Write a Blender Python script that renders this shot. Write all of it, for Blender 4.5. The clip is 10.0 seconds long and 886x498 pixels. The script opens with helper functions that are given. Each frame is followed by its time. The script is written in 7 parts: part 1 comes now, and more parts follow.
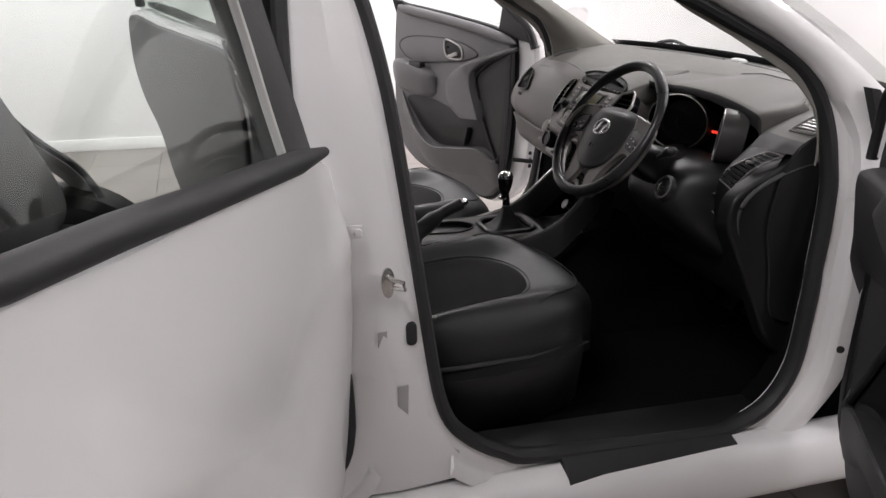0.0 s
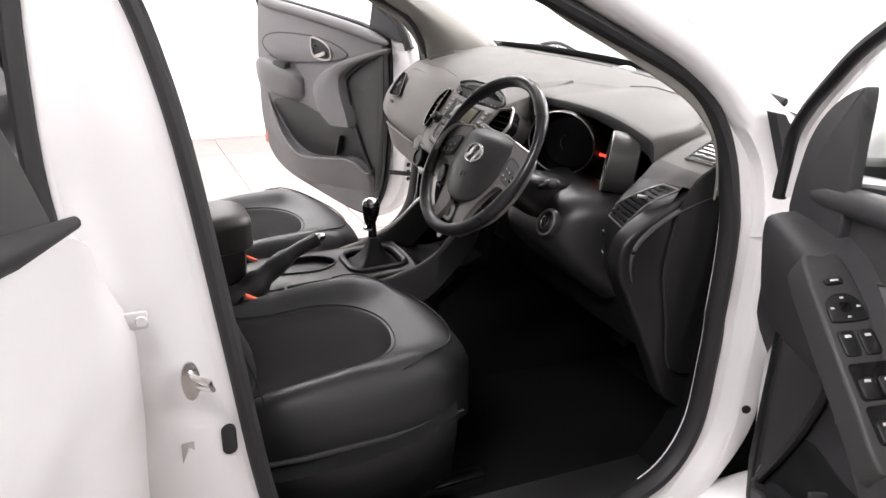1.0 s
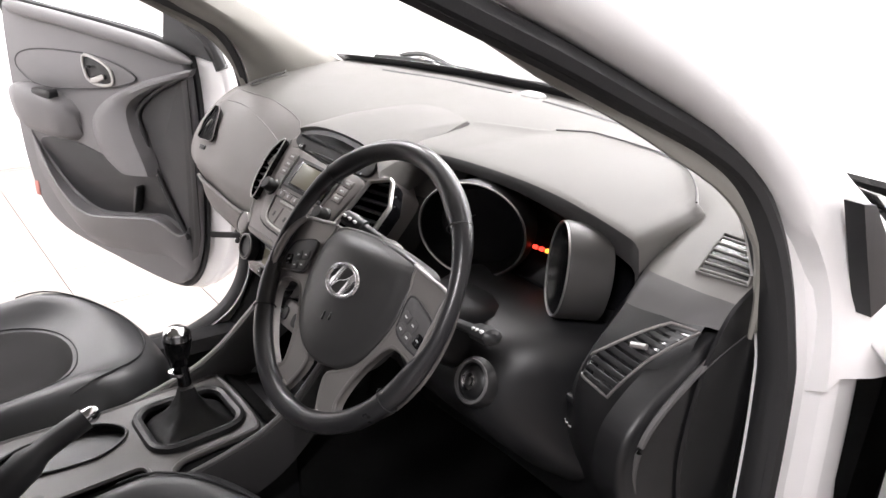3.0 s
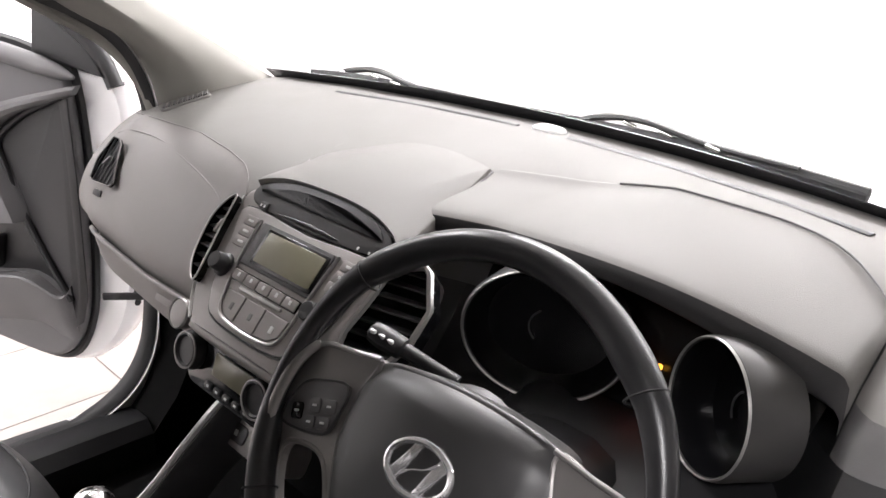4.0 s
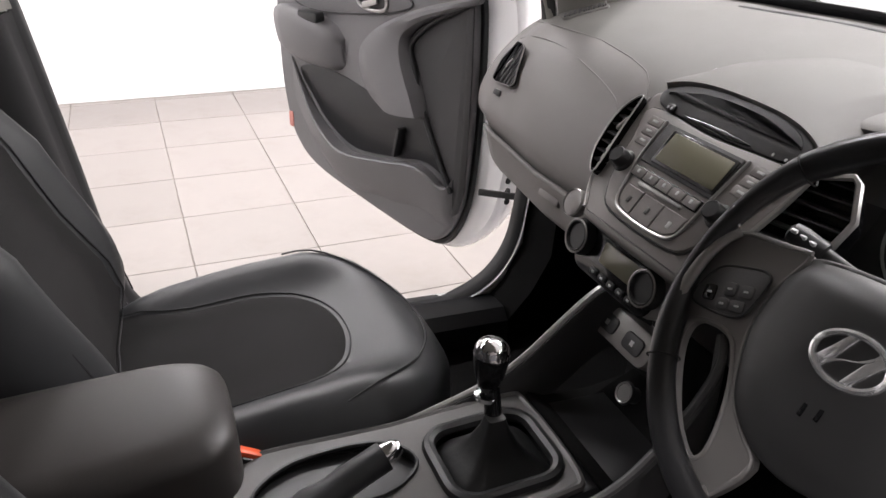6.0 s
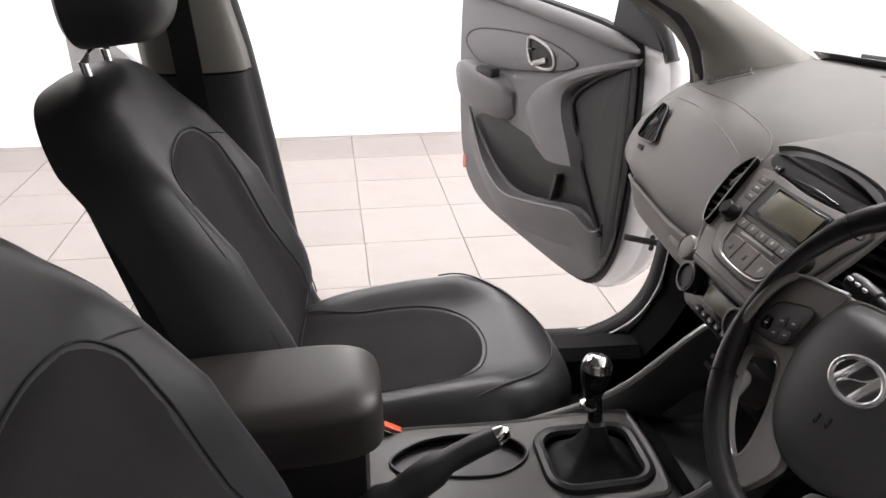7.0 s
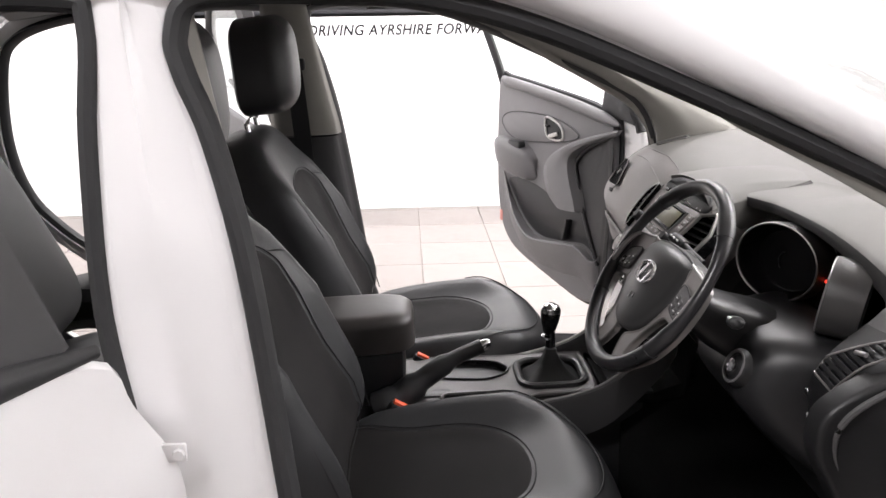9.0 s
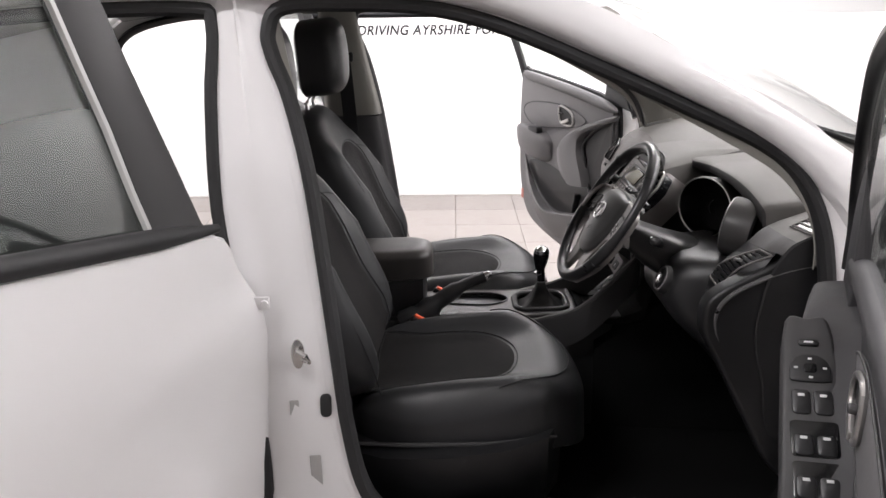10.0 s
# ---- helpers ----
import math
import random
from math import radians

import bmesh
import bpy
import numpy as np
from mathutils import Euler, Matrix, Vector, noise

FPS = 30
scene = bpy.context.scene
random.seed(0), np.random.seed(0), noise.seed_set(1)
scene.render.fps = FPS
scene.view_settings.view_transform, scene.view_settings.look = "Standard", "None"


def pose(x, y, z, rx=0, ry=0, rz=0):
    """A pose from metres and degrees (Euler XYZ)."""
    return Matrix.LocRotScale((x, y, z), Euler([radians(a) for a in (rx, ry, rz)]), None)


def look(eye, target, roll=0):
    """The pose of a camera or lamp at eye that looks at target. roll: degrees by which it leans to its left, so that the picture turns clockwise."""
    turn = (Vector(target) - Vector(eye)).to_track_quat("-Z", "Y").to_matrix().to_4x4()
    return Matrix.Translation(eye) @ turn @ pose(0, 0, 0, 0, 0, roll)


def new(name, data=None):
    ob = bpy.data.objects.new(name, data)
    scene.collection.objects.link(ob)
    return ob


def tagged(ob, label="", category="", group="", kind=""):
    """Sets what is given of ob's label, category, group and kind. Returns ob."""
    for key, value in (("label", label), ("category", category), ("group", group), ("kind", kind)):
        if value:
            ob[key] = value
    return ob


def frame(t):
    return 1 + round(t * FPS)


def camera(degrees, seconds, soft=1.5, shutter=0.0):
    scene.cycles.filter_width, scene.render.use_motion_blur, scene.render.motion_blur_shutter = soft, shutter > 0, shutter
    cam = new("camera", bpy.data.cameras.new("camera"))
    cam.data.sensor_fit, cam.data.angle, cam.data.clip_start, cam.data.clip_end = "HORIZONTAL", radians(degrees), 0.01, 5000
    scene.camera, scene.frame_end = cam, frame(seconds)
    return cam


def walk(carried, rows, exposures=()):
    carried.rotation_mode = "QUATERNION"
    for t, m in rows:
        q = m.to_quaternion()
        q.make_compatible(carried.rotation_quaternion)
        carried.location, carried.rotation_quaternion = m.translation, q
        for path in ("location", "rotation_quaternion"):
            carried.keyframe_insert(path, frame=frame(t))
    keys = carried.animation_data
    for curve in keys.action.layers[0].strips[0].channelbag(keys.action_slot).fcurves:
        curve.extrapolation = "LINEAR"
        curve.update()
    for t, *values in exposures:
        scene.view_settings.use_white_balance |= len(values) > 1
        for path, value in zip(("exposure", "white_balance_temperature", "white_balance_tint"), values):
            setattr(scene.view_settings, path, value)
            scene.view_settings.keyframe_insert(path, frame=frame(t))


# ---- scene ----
import functools

cam = camera(60.5, 10.0)
PATH = [
    (0, (-0.948, -2.045, 1.458), (-0.382, -0.268, 0.738), 1.0),
    (0.5, (-0.829, -1.904, 1.468), (-0.139, -0.19, 0.701), 1.8),
    (1, (-0.736, -1.763, 1.474), (0.067, -0.089, 0.73), 2.3),
    (1.5, (-0.593, -1.625, 1.474), (0.277, 0.019, 0.739), 1.9),
    (2, (-0.493, -1.473, 1.466), (0.415, 0.147, 0.725), 1.5),
    (2.2, (-0.481, -1.422, 1.463), (0.447, 0.183, 0.714), 1.5),
    (3.3, (-0.394, -0.962, 1.463), (0.845, 0.412, 0.702), 2.6),
    (3.5, (-0.365, -0.862, 1.457), (0.932, 0.46, 0.702), 3.3),
    (4, (-0.346, -0.681, 1.428), (1.045, 0.551, 0.69), 4.2),
    (4.5, (-0.367, -0.595, 1.392), (0.998, 0.632, 0.596), 3.8),
    (5, (-0.4, -0.598, 1.35), (0.841, 0.723, 0.506), 4.0),
    (5.5, (-0.429, -0.622, 1.349), (0.61, 0.831, 0.451), 3.3),
    (6, (-0.462, -0.677, 1.389), (0.231, 0.957, 0.468), 1.8),
    (6.2, (-0.467, -0.698, 1.403), (0.113, 0.979, 0.48), 1.7),
    (7.3, (-0.444, -0.971, 1.475), (-0.246, 0.855, 0.685), -0.4),
    (7.5, (-0.432, -1.025, 1.485), (-0.262, 0.81, 0.709), -0.7),
    (8, (-0.407, -1.168, 1.497), (-0.276, 0.691, 0.772), -1.1),
    (8.5, (-0.386, -1.356, 1.504), (-0.288, 0.526, 0.835), -0.9),
    (9, (-0.416, -1.613, 1.512), (-0.331, 0.292, 0.909), -0.8),
    (9.5, (-0.439, -1.886, 1.515), (-0.39, 0.028, 0.937), -1.1),
    (10, (-0.344, -2.119, 1.521), (-0.379, -0.212, 0.921), -0.7),
]
walk(cam, [(t, look(eye, target, roll)) for t, eye, target, roll in PATH],
     [(0.0, -0.50), (0.4, -0.1), (0.8, 0.45), (1.2, 0.62), (2.0, 0.82), (3.0, 0.78), (3.5, 0.68), (4.0, 0.65), (4.5, 0.72), (5.0, 1.05), (5.5, 0.6), (6.0, 0.12), (7.5, 0.28), (8.5, 0.42), (9.0, 0.35), (9.5, 0.08), (10.0, 0.0)])

LAMP_POWER, LAMP_GLOW = 66.0, 8.0
LIGHTS = [(2.3, 1.5, 90), (3.5, 1.6, 90), (3.5, 0.1, 90), (0.7, 2.6, 0), (-1.6, 2.6, 0), (-3.6, 2.6, 0), (0.2, 5.0, 0), (-3.4, 0.2, 90), (-2.0, -1.9, 0), (3.7, -1.6, 90), (2.4, -2.9, 0)]

# ---- world and light ----
world = bpy.data.worlds.new("world")
scene.world = world
world.use_nodes = True
world.node_tree.nodes["Background"].inputs[0].default_value = (0.9, 0.95, 1.0, 1)
world.node_tree.nodes["Background"].inputs[1].default_value = 0.15

CEILING = 3.5


# ---- materials ----
def material(name, color, rough=0.5, metal=0.0, coat=0.0, vary=0.06, scale=6.0, bump=0.0, bump_scale=400.0,
             spec=0.5, stain=0.0, stain_scale=2.5, weave=False, random_value=0.0):
    m = bpy.data.materials.new(name)
    m.use_nodes = True
    nt = m.node_tree
    bsdf = nt.nodes["Principled BSDF"]
    bsdf.inputs["Roughness"].default_value = rough
    bsdf.inputs["Metallic"].default_value = metal
    bsdf.inputs["Coat Weight"].default_value = coat
    bsdf.inputs["Coat Roughness"].default_value = 0.04
    bsdf.inputs["Specular IOR Level"].default_value = spec
    tc = nt.nodes.new("ShaderNodeTexCoord")
    n1 = nt.nodes.new("ShaderNodeTexNoise")
    n1.inputs["Scale"].default_value = scale
    n1.inputs["Detail"].default_value = 5
    nt.links.new(tc.outputs["Object"], n1.inputs["Vector"])
    hsv = nt.nodes.new("ShaderNodeHueSaturation")
    hsv.inputs["Color"].default_value = (*color, 1)
    mr = nt.nodes.new("ShaderNodeMapRange")
    mr.inputs["From Min"].default_value, mr.inputs["From Max"].default_value = 0.3, 0.7
    mr.inputs["To Min"].default_value, mr.inputs["To Max"].default_value = 1 - vary, 1 + vary
    nt.links.new(n1.outputs["Fac"], mr.inputs["Value"])
    value = mr.outputs["Result"]
    if random_value:
        info = nt.nodes.new("ShaderNodeObjectInfo")
        mr2 = nt.nodes.new("ShaderNodeMapRange")
        mr2.inputs["To Min"].default_value, mr2.inputs["To Max"].default_value = 1 - random_value, 1 + random_value
        nt.links.new(info.outputs["Random"], mr2.inputs["Value"])
        mul = nt.nodes.new("ShaderNodeMath")
        mul.operation = "MULTIPLY"
        nt.links.new(value, mul.inputs[0])
        nt.links.new(mr2.outputs["Result"], mul.inputs[1])
        value = mul.outputs[0]
    nt.links.new(value, hsv.inputs["Value"])
    col = hsv.outputs["Color"]
    if stain:
        n3 = nt.nodes.new("ShaderNodeTexNoise")
        n3.inputs["Scale"].default_value = stain_scale
        n3.inputs["Detail"].default_value = 8
        n3.inputs["Roughness"].default_value = 0.65
        nt.links.new(tc.outputs["Object"], n3.inputs["Vector"])
        ramp = nt.nodes.new("ShaderNodeMapRange")
        ramp.inputs["From Min"].default_value, ramp.inputs["From Max"].default_value = 0.52, 0.72
        ramp.inputs["To Min"].default_value, ramp.inputs["To Max"].default_value = 0, stain
        nt.links.new(n3.outputs["Fac"], ramp.inputs["Value"])
        mix = nt.nodes.new("ShaderNodeMixRGB")
        mix.blend_type = "MULTIPLY"
        mix.inputs[2].default_value = (0.55, 0.5, 0.45, 1)
        nt.links.new(ramp.outputs["Result"], mix.inputs[0])
        nt.links.new(col, mix.inputs[1])
        col = mix.outputs[0]
    nt.links.new(col, bsdf.inputs["Base Color"])
    # a faint change of gloss over the surface
    mrr = nt.nodes.new("ShaderNodeMapRange")
    mrr.inputs["From Min"].default_value, mrr.inputs["From Max"].default_value = 0.3, 0.7
    mrr.inputs["To Min"].default_value, mrr.inputs["To Max"].default_value = max(rough * 0.88, 0.02), min(rough * 1.12, 1)
    nt.links.new(n1.outputs["Fac"], mrr.inputs["Value"])
    nt.links.new(mrr.outputs["Result"], bsdf.inputs["Roughness"])
    if bump:
        if weave:
            tex = nt.nodes.new("ShaderNodeTexVoronoi")
            tex.inputs["Scale"].default_value = bump_scale
            out = tex.outputs["Distance"]
        else:
            tex = nt.nodes.new("ShaderNodeTexNoise")
            tex.inputs["Scale"].default_value = bump_scale
            tex.inputs["Detail"].default_value = 3
            out = tex.outputs["Fac"]
        nt.links.new(tc.outputs["Object"], tex.inputs["Vector"])
        b = nt.nodes.new("ShaderNodeBump")
        b.inputs["Strength"].default_value = bump
        b.inputs["Distance"].default_value = 0.002
        nt.links.new(out, b.inputs["Height"])
        nt.links.new(b.outputs["Normal"], bsdf.inputs["Normal"])
    return m


def emitter(name, color, strength):
    m = bpy.data.materials.new(name)
    m.use_nodes = True
    bsdf = m.node_tree.nodes["Principled BSDF"]
    bsdf.inputs["Base Color"].default_value = (*color, 1)
    bsdf.inputs["Emission Color"].default_value = (*color, 1)
    bsdf.inputs["Emission Strength"].default_value = strength
    return m


def glass(name, tint, dirt=0.0):
    m = bpy.data.materials.new(name)
    m.use_nodes = True
    nt = m.node_tree
    nt.nodes.remove(nt.nodes["Principled BSDF"])
    out = nt.nodes["Material Output"]
    clear = nt.nodes.new("ShaderNodeBsdfTransparent")
    clear.inputs[0].default_value = (*tint, 1)
    gloss = nt.nodes.new("ShaderNodeBsdfGlossy")
    gloss.inputs["Roughness"].default_value = 0.01
    mix = nt.nodes.new("ShaderNodeMixShader")
    lay = nt.nodes.new("ShaderNodeLayerWeight")
    lay.inputs[0].default_value = 0.5
    pw = nt.nodes.new("ShaderNodeMath")
    pw.operation = "POWER"
    pw.inputs[1].default_value = 5.0
    nt.links.new(lay.outputs["Facing"], pw.inputs[0])
    share = nt.nodes.new("ShaderNodeMapRange")
    share.inputs["To Min"].default_value, share.inputs["To Max"].default_value = 0.04, 0.85
    nt.links.new(pw.outputs[0], share.inputs["Value"])
    nt.links.new(share.outputs["Result"], mix.inputs[0])
    nt.links.new(clear.outputs[0], mix.inputs[1])
    nt.links.new(gloss.outputs[0], mix.inputs[2])
    last = mix
    if dirt:
        # dried water spots and dust film
        tc = nt.nodes.new("ShaderNodeTexCoord")
        n = nt.nodes.new("ShaderNodeTexNoise")
        n.inputs["Scale"].default_value = 9
        n.inputs["Detail"].default_value = 10
        n.inputs["Roughness"].default_value = 0.8
        nt.links.new(tc.outputs["Object"], n.inputs["Vector"])
        mr = nt.nodes.new("ShaderNodeMapRange")
        mr.inputs["From Min"].default_value, mr.inputs["From Max"].default_value = 0.58, 0.72
        mr.inputs["To Min"].default_value, mr.inputs["To Max"].default_value = 0.0, dirt
        nt.links.new(n.outputs["Fac"], mr.inputs["Value"])
        film = nt.nodes.new("ShaderNodeBsdfDiffuse")
        film.inputs[0].default_value = (0.75, 0.75, 0.72, 1)
        mix2 = nt.nodes.new("ShaderNodeMixShader")
        nt.links.new(mr.outputs["Result"], mix2.inputs[0])
        nt.links.new(mix.outputs[0], mix2.inputs[1])
        nt.links.new(film.outputs[0], mix2.inputs[2])
        last = mix2
    nt.links.new(last.outputs[0], out.inputs[0])
    return m


WHITE_PAINT = material("white_paint", (0.87, 0.858, 0.858), 0.35, coat=1.0, vary=0.015, scale=3)
DASH_TOP = material("dash_soft_plastic", (0.148, 0.142, 0.134), 0.60, vary=0.05, bump=0.25, bump_scale=900, stain=0.10, stain_scale=7)
DASH_LOW = material("dash_lower_plastic", (0.185, 0.172, 0.168), 0.52, vary=0.05, bump=0.25, bump_scale=900, stain=0.12, stain_scale=9)
TRIM_GREY = material("door_trim_plastic", (0.140, 0.136, 0.139), 0.52, vary=0.05, bump=0.25, bump_scale=900, stain=0.12, stain_scale=8)
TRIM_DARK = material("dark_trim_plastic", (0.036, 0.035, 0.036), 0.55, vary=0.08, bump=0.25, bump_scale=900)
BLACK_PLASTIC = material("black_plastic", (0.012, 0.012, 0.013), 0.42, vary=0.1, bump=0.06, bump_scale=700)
GLOSS_BLACK = material("gloss_black_plastic", (0.008, 0.008, 0.009), 0.12, vary=0.1)
SATIN_SILVER = material("satin_silver_plastic", (0.42, 0.41, 0.40), 0.32, metal=0.75, vary=0.03)
RADIO_GREY = material("radio_fascia_plastic", (0.235, 0.218, 0.212), 0.42, metal=0.15, vary=0.04, bump=0.1, bump_scale=900)
CHROME = material("chrome", (0.75, 0.75, 0.76), 0.08, metal=1.0, vary=0.02)
STEEL = material("zinc_steel", (0.68, 0.67, 0.65), 0.22, metal=1.0, vary=0.08, scale=30)
LEATHER = material("black_leather", (0.027, 0.0275, 0.029), 0.42, vary=0.12, scale=9, bump=0.10, bump_scale=900, spec=0.45)
CLOTH = material("black_seat_cloth", (0.017, 0.016, 0.016), 0.85, vary=0.15, bump=0.35, bump_scale=850, weave=True, spec=0.2)
GAITER = material("black_gaiter_leather", (0.009, 0.009, 0.0095), 0.45, vary=0.15, scale=20, bump=0.25, bump_scale=90)
BENCH = material("rear_seat_leather", (0.030, 0.030, 0.031), 0.5, vary=0.08, scale=4)
ARMREST = material("armrest_vinyl", (0.040, 0.036, 0.034), 0.42, vary=0.12, scale=9, bump=0.10, bump_scale=900)
THREAD = material("dark_seam_thread", (0.012, 0.012, 0.013), 0.7, vary=0.1)
WHEEL_LEATHER = material("steering_leather", (0.020, 0.020, 0.0215), 0.30, vary=0.15, bump=0.05, bump_scale=700)
RUBBER = material("black_rubber", (0.022, 0.022, 0.023), 0.6, vary=0.1, bump=0.1)
CARPET = material("black_carpet", (0.006, 0.006, 0.006), 0.95, vary=0.3, scale=120, bump=0.8, bump_scale=600, spec=0.1)
HEADLINER = material("headliner_fabric", (0.42, 0.405, 0.375), 0.85, vary=0.04, bump=0.3, bump_scale=700)
PILLAR_TRIM = material("pillar_trim_fabric", (0.29, 0.28, 0.255), 0.75, vary=0.04, bump=0.3, bump_scale=800)
LCD = material("unlit_lcd", (0.20, 0.19, 0.135), 0.18, vary=0.04)
DIAL = material("dial_face", (0.006, 0.006, 0.007), 0.2, vary=0.1)
MARK_WHITE = material("white_print", (0.65, 0.65, 0.65), 0.5)
ORANGE = material("orange_plastic", (0.80, 0.10, 0.03), 0.35)
RED_LENS = material("red_reflector", (0.50, 0.20, 0.17), 0.3)
GLASS = glass("clear_glass", (0.96, 0.98, 0.97))
TINTED = glass("tinted_glass", (0.84, 0.87, 0.855))
GLOW_RED = emitter("red_warning_glow", (1.0, 0.05, 0.03), 1.6)
GLOW_AMBER = emitter("amber_warning_glow", (1.0, 0.45, 0.05), 1.6)
TILE = material("beige_floor_tile", (0.235, 0.211, 0.197), 0.40, vary=0.05, scale=14, stain=0.25, stain_scale=3, random_value=0.05, bump=0.06, bump_scale=60)
GROUT = material("grey_grout", (0.30, 0.265, 0.24), 0.9, vary=0.15, scale=30)
WALL = material("white_wall_paint", (0.86, 0.855, 0.85), 0.7, vary=0.015, scale=1.5, bump=0.05, bump_scale=150)
DARK_SHELF = material("dark_shelving", (0.03, 0.03, 0.034), 0.6, vary=0.3, scale=12)
SIGN_INK = material("black_lettering", (0.012, 0.012, 0.014), 0.5)
TYRE = material("tyre_rubber", (0.02, 0.02, 0.02), 0.8, vary=0.15, bump=0.4, bump_scale=120)
ALLOY = material("alloy_wheel", (0.5, 0.5, 0.5), 0.3, metal=0.9)
SPOKE = material("spoke_satin_plastic", (0.235, 0.222, 0.216), 0.32, metal=0.5, vary=0.04)
EMBLEM = material("emblem_chrome", (0.85, 0.85, 0.86), 0.22, metal=0.85, vary=0.02)
# for the unseen south wall: dark, so that little light bounces into the cabin
SOUTH = material("low_bounce_wall", (0.16, 0.16, 0.165), 0.8, vary=0.03, scale=1.2)
TRIM_MID = material("mid_grey_trim_plastic", (0.085, 0.082, 0.083), 0.5, vary=0.06, bump=0.25, bump_scale=900, stain=0.1, stain_scale=8)
PAD = material("airbag_pad_plastic", (0.027, 0.0265, 0.0265), 0.40, vary=0.04, bump=0.03, bump_scale=1500)
CONSOLE = material("console_plastic", (0.075, 0.071, 0.070), 0.42, metal=0.15, vary=0.05, bump=0.15, bump_scale=900, stain=0.1, stain_scale=9)
DIAL_CONE = material("dial_cone_satin", (0.060, 0.058, 0.057), 0.42, metal=0.3, vary=0.04)
# door trim plastic with the driver's side shade put into its colour
DOOR_SHADED = material("shaded_door_trim_plastic", (0.040, 0.039, 0.0415), 0.5, vary=0.08, bump=0.25, bump_scale=900, stain=0.12, stain_scale=8)
CHANNEL = material("pale_window_channel", (0.50, 0.50, 0.49), 0.45, vary=0.05)
STICKER = material("grey_sticker", (0.42, 0.41, 0.40), 0.6)


# ---- mesh helpers ----
def part(name, verts, faces, mat, parent=None, label="", smooth=True, angle=40):
    me = bpy.data.meshes.new(name)
    me.from_pydata([tuple(v) for v in verts], [], [tuple(f) for f in faces])
    bm = bmesh.new()
    bm.from_mesh(me)
    bmesh.ops.remove_doubles(bm, verts=bm.verts, dist=1e-5)
    bmesh.ops.recalc_face_normals(bm, faces=bm.faces)
    for f in bm.faces:
        f.smooth = smooth
    for e in bm.edges:
        if len(e.link_faces) == 2 and e.calc_face_angle(0) > radians(angle):
            e.smooth = False
    bm.to_mesh(me)
    bm.free()
    me.materials.append(mat)
    ob = new(name, me)
    if parent is not None:
        ob.parent = parent
    if label:
        tagged(ob, label)
    return ob


def basis(origin, a, b):
    """A matrix whose local x, y run along a and b, and z along their cross product."""
    a = Vector(a).normalized()
    c = a.cross(Vector(b)).normalized()
    b = c.cross(a)
    m = Matrix((a, b, c)).transposed().to_4x4()
    m.translation = origin
    return m


def curve(points, n=8, closed=False):
    """A Catmull-Rom curve through the points."""
    p = np.array(points, float)
    k = len(p)
    out = []
    for i in range(k if closed else k - 1):
        if closed:
            a, b, c, d = p[i - 1], p[i], p[(i + 1) % k], p[(i + 2) % k]
        else:
            a, b, c, d = p[max(i - 1, 0)], p[i], p[i + 1], p[min(i + 2, k - 1)]
        for s in range(n):
            t = s / n
            out.append(0.5 * (2 * b + (c - a) * t + (2 * a - 5 * b + 4 * c - d) * t * t + (3 * b - a - 3 * c + d) * t ** 3))
    if not closed:
        out.append(p[-1])
    return np.array(out)


def place(m, pts):
    return [tuple(m @ Vector(p)) for p in pts]


def loft(rings, closed=True, caps=True, wrap=False):
    """Verts and faces of a skin over rings of equal length."""
    n, k = len(rings[0]), len(rings)
    verts = [v for r in rings for v in r]
    faces = []
    for i in range(k if wrap else k - 1):
        for j in range(n if closed else n - 1):
            a, b = i * n + j, i * n + (j + 1) % n
            i2 = (i + 1) % k
            faces.append((a, b, i2 * n + (j + 1) % n, i2 * n + j))
    if caps and closed and not wrap:
        faces += [tuple(range(n)), tuple(range((k - 1) * n, k * n))]
    return verts, faces


def tube(points, r, sides=8, closed=False, flat=1.0, up=(0, 0, 1)):
    """A round (or flattened) bar along the points. r may be a list."""
    p = [Vector(q) for q in points]
    rings = []
    for i, q in enumerate(p):
        if closed:
            t = p[(i + 1) % len(p)] - p[i - 1]
        else:
            t = p[min(i + 1, len(p) - 1)] - p[max(i - 1, 0)]
        t.normalize()
        u = Vector(up)
        if abs(t.dot(u)) > 0.95:
            u = Vector((1, 0, 0))
        s = t.cross(u).normalized()
        w = s.cross(t)
        rr = r[i] if isinstance(r, (list, tuple)) else r
        rings.append([tuple(q + s * rr * math.cos(a) + w * rr * flat * math.sin(a)) for a in np.linspace(0, 2 * math.pi, sides, endpoint=False)])
    return loft(rings, wrap=closed)


def slab(outline, depth, m, bevel=0.003, segs=2):
    """A plate: an outline in the local xy plane, of a depth along local z downwards, with rounded upper edges."""
    o = np.array(outline, float)[:, :2]
    c = o.mean(0)
    nxt, prv = np.roll(o, -1, 0), np.roll(o, 1, 0)
    tang = nxt - prv
    tang /= np.linalg.norm(tang, axis=1)[:, None] + 1e-9
    nor = np.stack([tang[:, 1], -tang[:, 0]], 1)
    area = np.sum(o[:, 0] * nxt[:, 1] - nxt[:, 0] * o[:, 1])
    if area < 0:
        nor = -nor
    rings = [[(x, y, -depth) for x, y in o]]
    for k in range(segs + 1):
        a = k / segs * math.pi / 2
        q = o - nor * bevel * (1 - math.cos(a))
        rings.append([(x, y, -bevel + bevel * math.sin(a)) for x, y in q])
    v, f = loft(rings)
    return place(m, v), f


